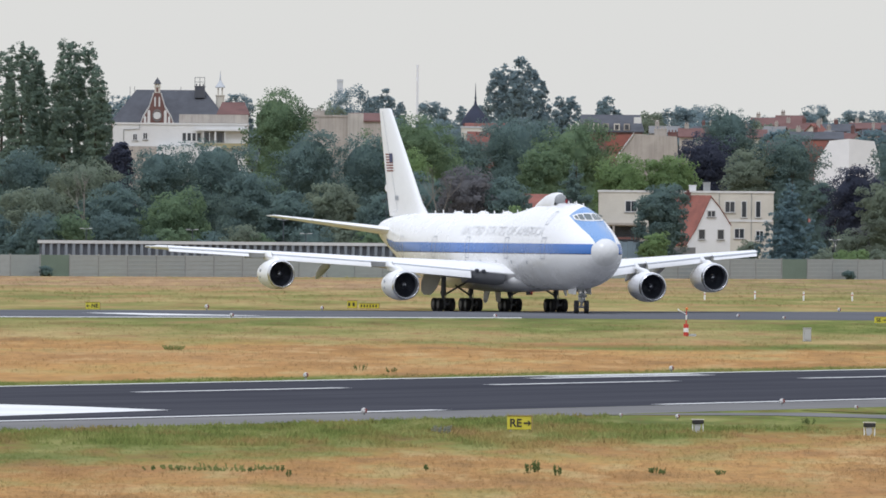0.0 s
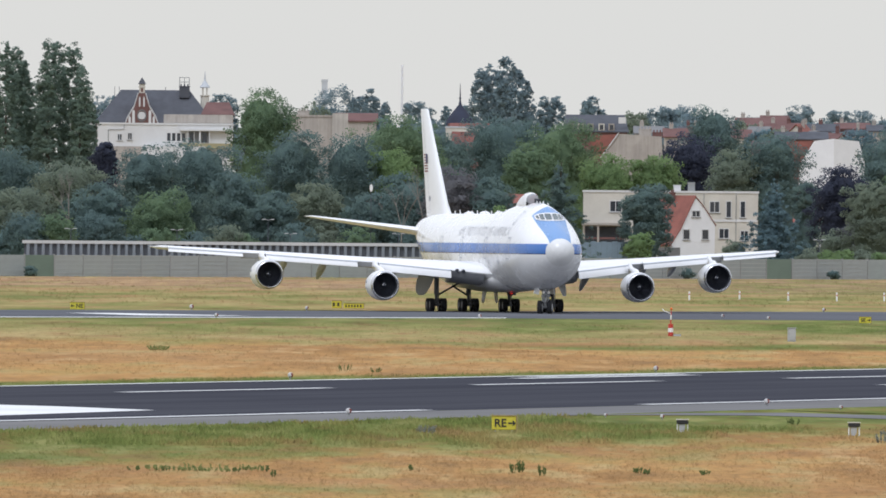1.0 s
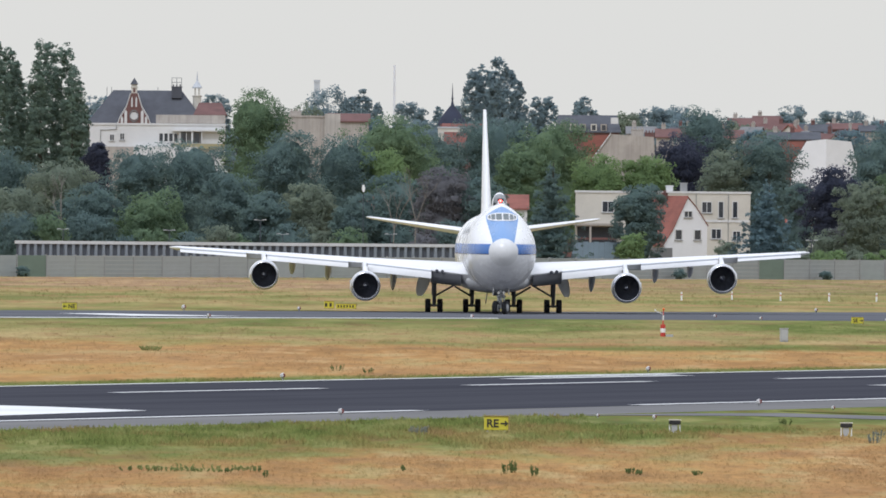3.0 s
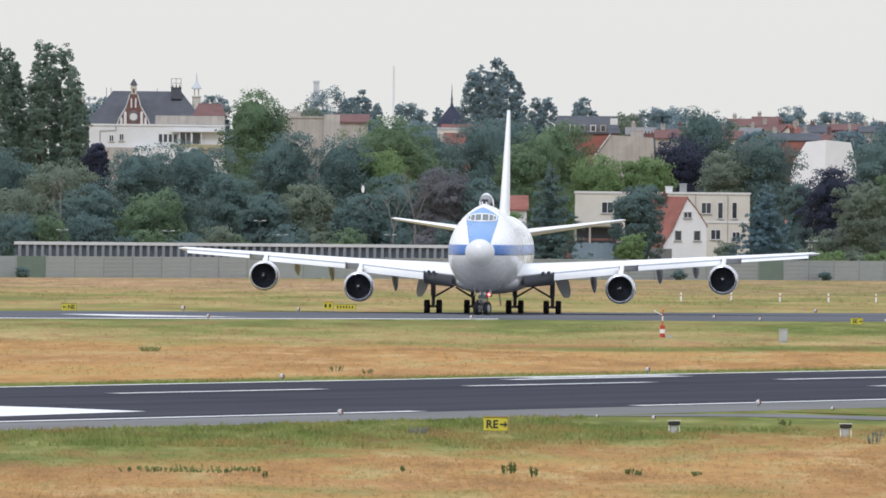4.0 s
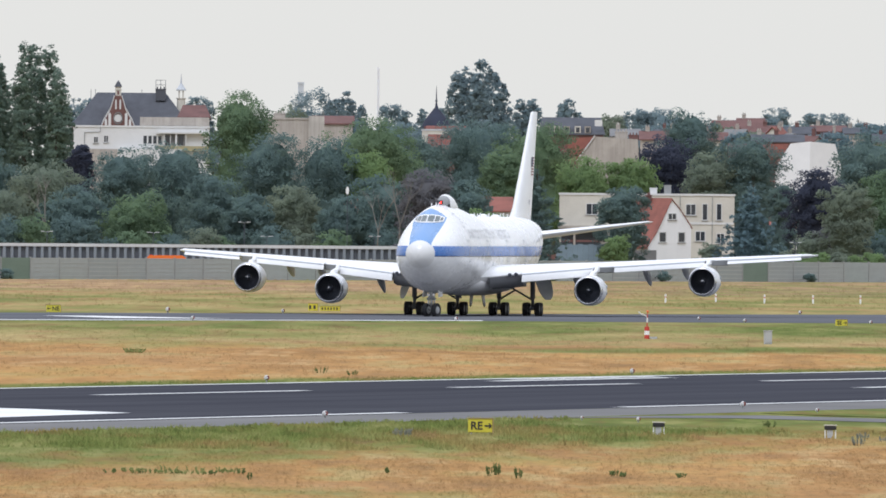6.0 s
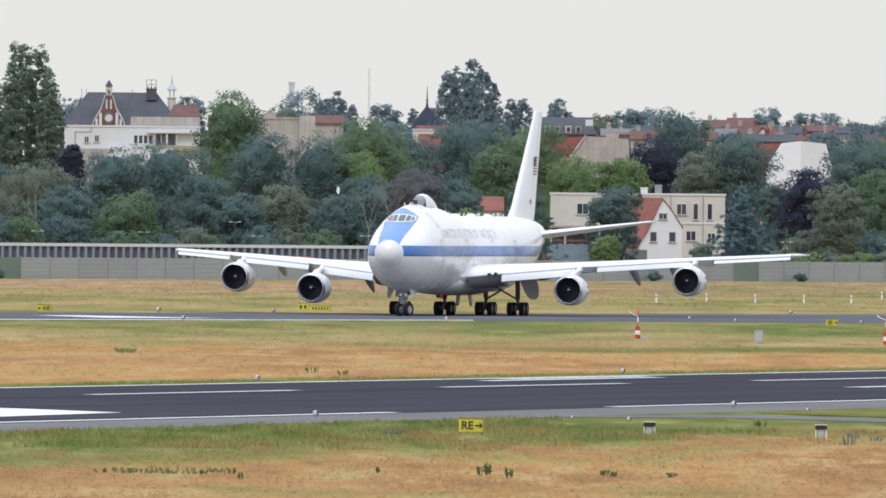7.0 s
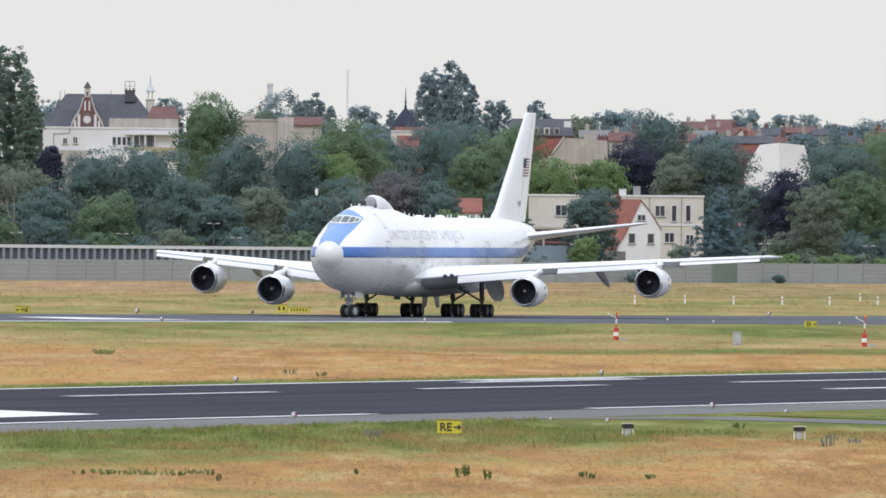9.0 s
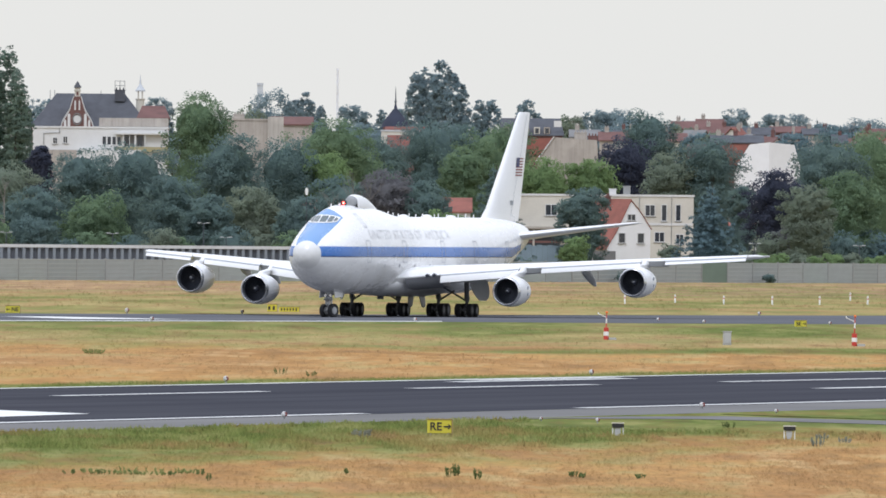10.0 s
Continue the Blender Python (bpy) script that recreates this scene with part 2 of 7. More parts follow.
# most leaf colours are lifted and blued, so haze is painted in
LEAF = {
    "green": leafy("leaves_green", (0.111, 0.169, 0.112), (0.173, 0.252, 0.147), (0.260, 0.349, 0.178)),
    "light": leafy("leaves_light", (0.132, 0.198, 0.103), (0.210, 0.304, 0.130), (0.294, 0.396, 0.171)),
    "dark": leafy("leaves_dark_hazed", (0.104, 0.156, 0.162), (0.149, 0.217, 0.203), (0.214, 0.297, 0.239)),
    "blue": leafy("leaves_bluegreen_hazed", (0.113, 0.175, 0.205), (0.158, 0.241, 0.266), (0.220, 0.319, 0.320)),
    "poplar": leafy("leaves_poplar", (0.120, 0.170, 0.150), (0.165, 0.228, 0.177), (0.225, 0.297, 0.204)),
    # skyline leaves: paler and greyer, haze painted into the colour
    "grey": leafy("leaves_hazed_grey", (0.156, 0.213, 0.243), (0.206, 0.280, 0.304), (0.274, 0.356, 0.361)),
    "purple": leafy("leaves_copper", (0.048, 0.057, 0.090), (0.069, 0.078, 0.113), (0.101, 0.108, 0.145)),
    "olive": leafy("leaves_olive", (0.145, 0.177, 0.146), (0.213, 0.259, 0.193), (0.302, 0.345, 0.240)),
    "brown": leafy("leaves_brownish", (0.143, 0.148, 0.170), (0.194, 0.194, 0.206), (0.257, 0.248, 0.248)),
}


# ---- small builders ----
def part(name, bm, material, parent, label=""):
    """Link a bmesh as one mesh object under a thing or a part."""
    me = bpy.data.meshes.new(name)
    bm.to_mesh(me)
    bm.free()
    for m in material if isinstance(material, (list, tuple)) else (material,):
        me.materials.append(m)
    ob = new(name, me)
    ob.parent = parent
    if label:
        ob["label"] = label
    return ob


def smooth(ob, angle=40):
    ob.data.shade_smooth()
    ob.data.set_sharp_from_angle(angle=radians(angle))
    return ob


def box(bm, x0, x1, y0, y1, z0, z1, mat=0, m=None):
    vs = [bm.verts.new((x, y, z)) for x in (x0, x1) for y in (y0, y1) for z in (z0, z1)]
    if m is not None:
        for v in vs:
            v.co = m @ v.co
    for q in ((0, 1, 3, 2), (4, 6, 7, 5), (0, 4, 5, 1), (2, 3, 7, 6), (0, 2, 6, 4), (1, 5, 7, 3)):
        bm.faces.new([vs[i] for i in q]).material_index = mat
    return vs


def loft(bm, rings, closed=True, caps=True, mat=0):
    """Skin a row of rings of equal length."""
    rows = [[bm.verts.new(p) for p in r] for r in rings]
    k = len(rows[0])
    for a, b in zip(rows, rows[1:]):
        for i in range(k if closed else k - 1):
            j = (i + 1) % k
            bm.faces.new((a[i], a[j], b[j], b[i])).material_index = mat
    if caps:
        bm.faces.new(rows[0][::-1]).material_index = mat
        bm.faces.new(rows[-1]).material_index = mat
    return rows


def rod(bm, a, b, r0, r1=None, n=8, mat=0):
    """A round bar from a to b."""
    a, b = Vector(a), Vector(b)
    r1 = r0 if r1 is None else r1
    q = (b - a).to_track_quat("Z", "Y")
    loft(bm, [[p + q @ Vector((r * math.cos(2 * math.pi * i / n), r * math.sin(2 * math.pi * i / n), 0)) for i in range(n)]
              for p, r in ((a, r0), (b, r1))], mat=mat)


def prism(bm, outline, y0, y1, mat=0):
    """An outline in x and z, pushed from y0 to y1."""
    loft(bm, [[(x, y, z) for x, z in outline] for y in (y0, y1)], mat=mat)


def thing(name, x=0.0, y=0.0, z=0.0, turn=0.0, label="", category="", group="", kind=""):
    ob = new(name)
    ob.matrix_world = pose(x, y, z, 0, 0, turn)
    return tagged(ob, label, category, group, kind)


def sheet(name, pts, z, material, label, kind="structure"):
    """A level piece of ground with straight edges."""
    bm = bmesh.new()
    bm.faces.new([bm.verts.new((x, y, z)) for x, y in pts])
    bmesh.ops.recalc_face_normals(bm, faces=bm.faces)
    if bm.faces[:][0].normal.z < 0:
        bmesh.ops.reverse_faces(bm, faces=bm.faces)
    ob = part(name, bm, material, None)
    return tagged(ob, label, "", "", kind)


# ---- ground, runways, fences ----
sheet("ground", [(-2500, -400), (2500, -400), (2500, 4900), (-2500, 4900)], 0.0, TURF, "flat airfield of dry summer grass in straw and green strips", "structure")

ALONG = Vector((0.3338, 0.9426))      # the near runway's direction
RIGHT_OF = Vector((0.9426, -0.3338))  # across it, towards the camera


def strip(name, start, length, side0, side1, z, material, label):
    """A band along the near runway: start on the ground, run along it, two offsets across it."""
    a, b = Vector(start), Vector(start) + ALONG * length
    pts = [a + RIGHT_OF * side0, b + RIGHT_OF * side0, b + RIGHT_OF * side1, a + RIGHT_OF * side1]
    return sheet(name, [(p.x, p.y) for p in pts], z, material, label)


EDGE_NEAR, EDGE_FAR = (-16.0, 611.4), (-19.61, 741.0)
strip("runway", (-16.0, 611.4), 1600, -46.6, 0.3, 0.012, ASPHALT, "dark asphalt runway with white markings").location.y = 0
strip("runway_start", (-16.0, 611.4), -900, -46.6, 0.3, 0.012, ASPHALT, "dark asphalt runway with white markings")
strip("runway_shoulder", (-16.0, 611.4), 1600, 0.3, 9.0, 0.006, ASPHALT_OLD, "pale worn asphalt shoulder of the runway")
strip("runway_shoulder_start", (-16.0, 611.4), -900, 0.3, 9.0, 0.006, ASPHALT_OLD, "pale worn asphalt shoulder of the runway")
sheet("taxiway_exit", [(-0.31, 631.35), (10.13, 653.04), (14.60, 657.22), (16.93, 652.99), (23.84, 642.56), (23.15, 623.91), (20.43, 634.65), (16.63, 641.30), (13.15, 646.46), (7.11, 644.11)], 0.018, ASPHALT_OLD, "pale asphalt exit leading off the runway")
sheet("grass_island", [(14.52, 665.17), (17.49, 674.51), (22.12, 687.42), (25.84, 696.71), (23.98, 646.42), (20.95, 650.99), (17.09, 659.00)], 0.024, TURF, "grass wedge between runway and exit")

# the far runway, on which the aircraft turns
sheet("far_runway", [(-64.89, 1336.19), (-36.14, 1377.36), (5.02, 1419.00), (47.23, 1470.40), (78.61, 1513.97), (69.77, 1343.62), (42.71, 1329.43), (21.80, 1315.61), (4.65, 1310.82), (-33.25, 1267.70), (-60.38, 1243.43)], 0.012, ASPHALT_FAR, "grey asphalt of the far runway with tyre marks")

# painted lines
PAINT = 0.03
strip("edge_line", (-16.0, 611.4), -600, -0.9, 0.0, PAINT, ROADPAINT, "white runway edge line")
strip("edge_line", (-16.0, 611.4), 46, -0.9, 0.0, PAINT, ROADPAINT, "white runway edge line")
strip("edge_line", (9.05, 681.98), 800, -0.9, 0.0, PAINT, ROADPAINT, "white runway edge line")
strip("edge_line", (-19.61, 741.0), 1200, -0.3, 0.6, PAINT, ROADPAINT, "white runway edge line")
strip("edge_line", (-19.61, 741.0), -600, -0.3, 0.6, PAINT, ROADPAINT, "white runway edge line")
for i in range(-3, 10):
    a = Vector((-15.49, 712.9)) + ALONG * 50 * i
    strip("centre_stripe", (a.x, a.y), 28.5, -0.45, 0.45, PAINT, ROADPAINT, "white runway centre stripe")
for x, y, n in ((3.43, 793.7, 28.7), (4.37, 803.43, 24.0), (22.17, 777.24, 30.0)):
    strip("touchdown_stripe", (x, y), n, -0.6, 0.6, PAINT, ROADPAINT, "white touchdown zone stripe")
sheet("aiming_block", [(-22.84, 664.43), (-17.18, 656.21), (-12.62, 645.52), (-16.52, 631.16), (-21.07, 613.25)], PAINT, ROADPAINT, "broad white aiming point marking")
sheet("far_edge_line", [(-46.95, 1255.45), (-33.25, 1267.70), (4.65, 1310.82), (4.67, 1318.06), (-33.43, 1274.46), (-47.20, 1262.08)], PAINT, ROADPAINT, "white edge line of the far runway")
sheet("far_marking", [(-33.95, 1331.93), (-29.54, 1334.38), (-17.07, 1311.33), (-26.94, 1304.85)], PAINT, ROADPAINT, "worn white marking on the far runway")


# ---- trees ----
def crown_of(name, masses, size, material, parent, rng, limit, knot=0.85, cores=(), cull=0.93):
    """A crown: smooth inner masses under tufts of small leaf plates; a plate is lit as the tuft that it belongs to."""
    c = np.array([q[0] for q in masses], float)
    r = np.array([q[1] for q in masses], float)
    area = (r[:, 0] * r[:, 2]) ** 0.95
    area[list(cores)] *= 1.5 if len(cores) < 4 else 1.0
    total = int(np.clip(area.sum() * 2.8 / (knot * knot), 40, 520 if len(masses) < 32 else 900))
    pick = rng.choice(len(masses), total, p=area / area.sum())
    d = rng.normal(size=(total, 3))
    d[:, 1] = -np.abs(d[:, 1]) * np.where(rng.random(total) < 0.80, 1, -1)
    d /= np.linalg.norm(d, axis=1)[:, None]
    heart = c[pick] + d * r[pick] * rng.uniform(0.90, 1.02, total)[:, None]
    # leave out the tufts that sit deep inside another mass
    deep = np.zeros(total, bool)
    for q in range(len(masses)):
        inside = (((heart - c[q]) / (r[q] * cull)) ** 2).sum(axis=1) < 1
        deep |= inside & (pick != q) & ~np.isin(pick, list(cores))
    heart, d, pick = heart[~deep], d[~deep], pick[~deep]
    total = len(heart)
    out = d / r[pick]
    out /= np.linalg.norm(out, axis=1)[:, None]
    rad = np.minimum(knot * rng.uniform(0.5, 1.3, total), r[pick].min(axis=1) * 0.8)
    share = rad ** 2 * np.where(d[:, 1] < 0.25, 1.0, 0.3)
    count = int(min(limit, max(260, (rad ** 2).sum() * 6.3 * 1.75 / (2.7 * size * size))))
    own = rng.choice(total, count, p=share / share.sum())
    e = rng.normal(size=(count, 3)) * 0.58
    e /= np.maximum(1.0, np.linalg.norm(e, axis=1) / 1.05)[:, None]
    e = e + out[own] * 0.22 + np.array([0, 0, 0.08])
    pos = heart[own] + e * rad[own][:, None] * np.array([1.15, 1.0, 0.72])
    lit = e * 0.30 + out[own] * 0.75 + rng.normal(size=(count, 3)) * 0.24
    lit /= np.linalg.norm(lit, axis=1)[:, None]
    nrm = out[own] * 0.6 + np.array([0, -0.45, 0.32]) + rng.normal(size=(count, 3)) * 0.42
    nrm *= np.where(nrm[:, 1:2] > 0, -1.0, 1.0)
    nrm /= np.linalg.norm(nrm, axis=1)[:, None]
    side = np.cross(nrm, rng.normal(size=(count, 3)))
    side /= np.linalg.norm(side, axis=1)[:, None]
    up = np.cross(nrm, side)
    s = (size * rng.uniform(0.55, 1.35, count))[:, None]
    quad = np.stack([pos - side * s, pos - up * s * 0.66, pos + side * s, pos + up * s * 0.72 - nrm * s * 0.12], axis=1)
    nu, nv = (12, 8) if len(cores) < 4 else (8, 5)
    u, v = np.meshgrid(np.arange(nu) * 2 * np.pi / nu, (np.arange(nv) + 0.3) * np.pi / (nv - 0.4), indexing="ij")
    unit = np.stack([np.cos(u) * np.sin(v), np.sin(u) * np.sin(v), np.cos(v)], axis=-1).reshape(-1, 3)
    shells, shell_lit = [], []
    for q in cores:
        w = unit / r[q]
        w /= np.linalg.norm(w, axis=1)[:, None]
        shells.append(c[q] + unit * r[q] * (0.77 + rng.uniform(-0.16, 0.10, (nu * nv, 1))))
        shell_lit.append(w)
    faces = np.array([(i * nv + j, i * nv + j + 1, ((i + 1) % nu) * nv + j + 1, ((i + 1) % nu) * nv + j) for i in range(nu) for j in range(nv - 1)])
    pts = np.concatenate([quad.reshape(-1, 3)] + shells)
    lights = np.concatenate([np.repeat(lit, 4, axis=0)] + shell_lit)
    idx = np.concatenate([np.arange(count * 4).reshape(-1, 4)] + [faces + count * 4 + q * nu * nv for q in range(len(cores))])
    me = bpy.data.meshes.new(name)
    me.vertices.add(len(pts))
    me.vertices.foreach_set("co", pts.reshape(-1))
    me.loops.add(len(idx) * 4)
    me.loops.foreach_set("vertex_index", idx.reshape(-1))
    me.polygons.add(len(idx))
    me.polygons.foreach_set("loop_start", np.arange(len(idx)) * 4)
    me.polygons.foreach_set("loop_total", np.full(len(idx), 4))
    me.update()
    me.normals_split_custom_set_from_vertices(lights)
    me.materials.append(material)
    ob = new(name, me)
    ob.parent = parent
    return ob


def tree(x, y, height, width, kind="green", shape="round", seed=1, label="", name="tree", group="trees behind the fence", low=0.12, category="tree"):
    """A tree: tapered trunk, limbs and a crown of leaf clumps. low: where the crown begins, as a part of the height."""
    rng = np.random.default_rng(seed)
    ob = thing(name, x, y, 0, rng.uniform(-20, 20) if shape == "round" else 0, label, category, group)
    h, w = height, width * 0.5
    bm = bmesh.new()
    tr = 0.016 * h + 0.08
    top = h * (0.75 if shape != "conifer" else 0.97)
    bend = rng.uniform(-0.3, 0.3, 2)
    mid = (bend[0], bend[1], top * 0.5)
    rod(bm, (0, 0, -0.3), mid, tr, tr * 0.7)
    rod(bm, mid, (bend[0] * 2, 0, top), tr * 0.7, tr * 0.15)
    lobes = []
    if shape == "round":
        if y > 3000:
            low = max(low, 1 - 1.6 * width / h)
        zc, rz = h * (low + 1) / 2, h * (1 - low) / 2
        if rz > w * 0.95:
            # a tall crown: a round head on a long body
            lobes.append(((0, 0, h - w * 0.86), (w * 0.76, w * 0.76, w * 0.80)))
            lobes.append(((0, 0, (h * low + h - w * 0.7) / 2), (w * 0.86, w * 0.86, (h - w * 0.7 - h * low) * 0.62)))
        else:
            lobes.append(((0, 0, zc), (w * 0.76, w * 0.76, rz * 0.88)))
        n = 26 if w > 3 else 12
        for i in range(n):
            a = i * 2.39996 + rng.uniform(-0.4, 0.4)
            q = rng.uniform(-0.6, 0.80)
            k = math.sqrt(1 - q * q)
            rr = rng.uniform(0.15, 0.36)
            px, py, pz = w * k * (1.0 - rr) * math.cos(a), w * k * (1.0 - rr) * math.sin(a), zc + q * rz * (1.04 - rr * 0.5)
            if rz > w * 0.95:
                pz = h - w + q * w * 0.95 if i % 3 else zc + q * rz * 0.7
            lobes.append(((px, py, pz), (w * rr * rng.uniform(0.9, 1.3), w * rr, min(rz, w * 1.2) * rr * rng.uniform(0.6, 0.9))))
            if i % 2 == 0:
                rod(bm, (0, 0, max(0.3, pz * 0.6)), (px * 0.9, py * 0.9, pz), tr * 0.30, tr * 0.07, 6)
    elif shape == "poplar":
        # a plume: masses stacked up a leaning stem, widest below the middle, with side shoots
        z0 = h * low
        lean = rng.uniform(-0.25, 0.25) * w
        steps = max(5, int((h - z0) / (w * 1.1)))
        for i in range(steps):
            f = (i + 0.55) / steps
            bw = w * min(1.0, (f * 4.6) ** 0.45) * (1.0 + 0.3 * f + 0.2 * rng.random())
            px = lean * (1 - f) + rng.uniform(-0.16, 0.16) * w
            pz = h - f * (h - z0)
            lobes.append(((px, rng.uniform(-0.2, 0.2) * w, pz), (bw * 0.84, bw * 0.84, (h - z0) / steps * 0.92)))
            for k in range(3):
                e = rng.choice((-1, 1)) * rng.uniform(0.35, 0.85)
                q = bw * rng.uniform(0.26, 0.44)
                lobes.append(((px + e * bw * 0.8, -bw * rng.uniform(-0.3, 0.6), pz + rng.uniform(-0.3, 0.6) * (h - z0) / steps), (q, q, q * rng.uniform(1.5, 2.5))))
        lobes.append(((lean, 0, h - w * 0.42), (w * 0.55, w * 0.55, w * 0.60)))
    elif shape == "conifer":
        for i in range(110):
            f = (i / 109) ** 0.9
            z = h * (low + (0.96 - low) * f) + rng.uniform(-0.02, 0.02) * h
            prof = w * (1 - f) ** 0.92 * rng.uniform(0.82, 1.10) + 0.14
            a = i * 2.39996 + rng.uniform(-0.3, 0.3)
            lobes.append(((prof * 0.66 * math.cos(a), prof * 0.66 * math.sin(a), z - prof * 0.14), (prof * 0.40 + 0.1, prof * 0.40 + 0.1, h * 0.030)))
            if i % 4 == 0:
                rod(bm, (0, 0, z), (prof * 0.9 * math.cos(a), prof * 0.9 * math.sin(a), z - prof * 0.2), tr * 0.12, tr * 0.04, 5)
        for i in range(14):
            f = i / 13
            lobes.append(((0, 0, h * (low + (0.95 - low) * f)), (w * (1 - f) * 0.50 + 0.08,) * 2 + (h * 0.055,)))
    part("trunk", bm, BARK, ob)
    far = y > 3000
    size = 0.25 if far else 0.175
    limit = (3400 if width < 9 else 6500) if far else 13000
    if h < 10.5 and not far:
        limit = 3700
    if shape == "conifer":
        crown_of("crown", lobes, size, LEAF[kind], ob, rng, limit, 0.50, range(110, 124), 0.5)
    elif shape == "poplar":
        crown_of("crown", lobes, size * 1.12, LEAF[kind], ob, rng, 4600 if far else 12000, 0.46 if far else 0.46, (), 0.45)
    else:
        crown_of("crown", lobes, size, LEAF[kind], ob, rng, limit, min(1.0, 0.32 + 0.10 * w), () if far else (0, 1) if rz > w * 0.95 else (0,), 0.62 if far else 0.93)
    return ob


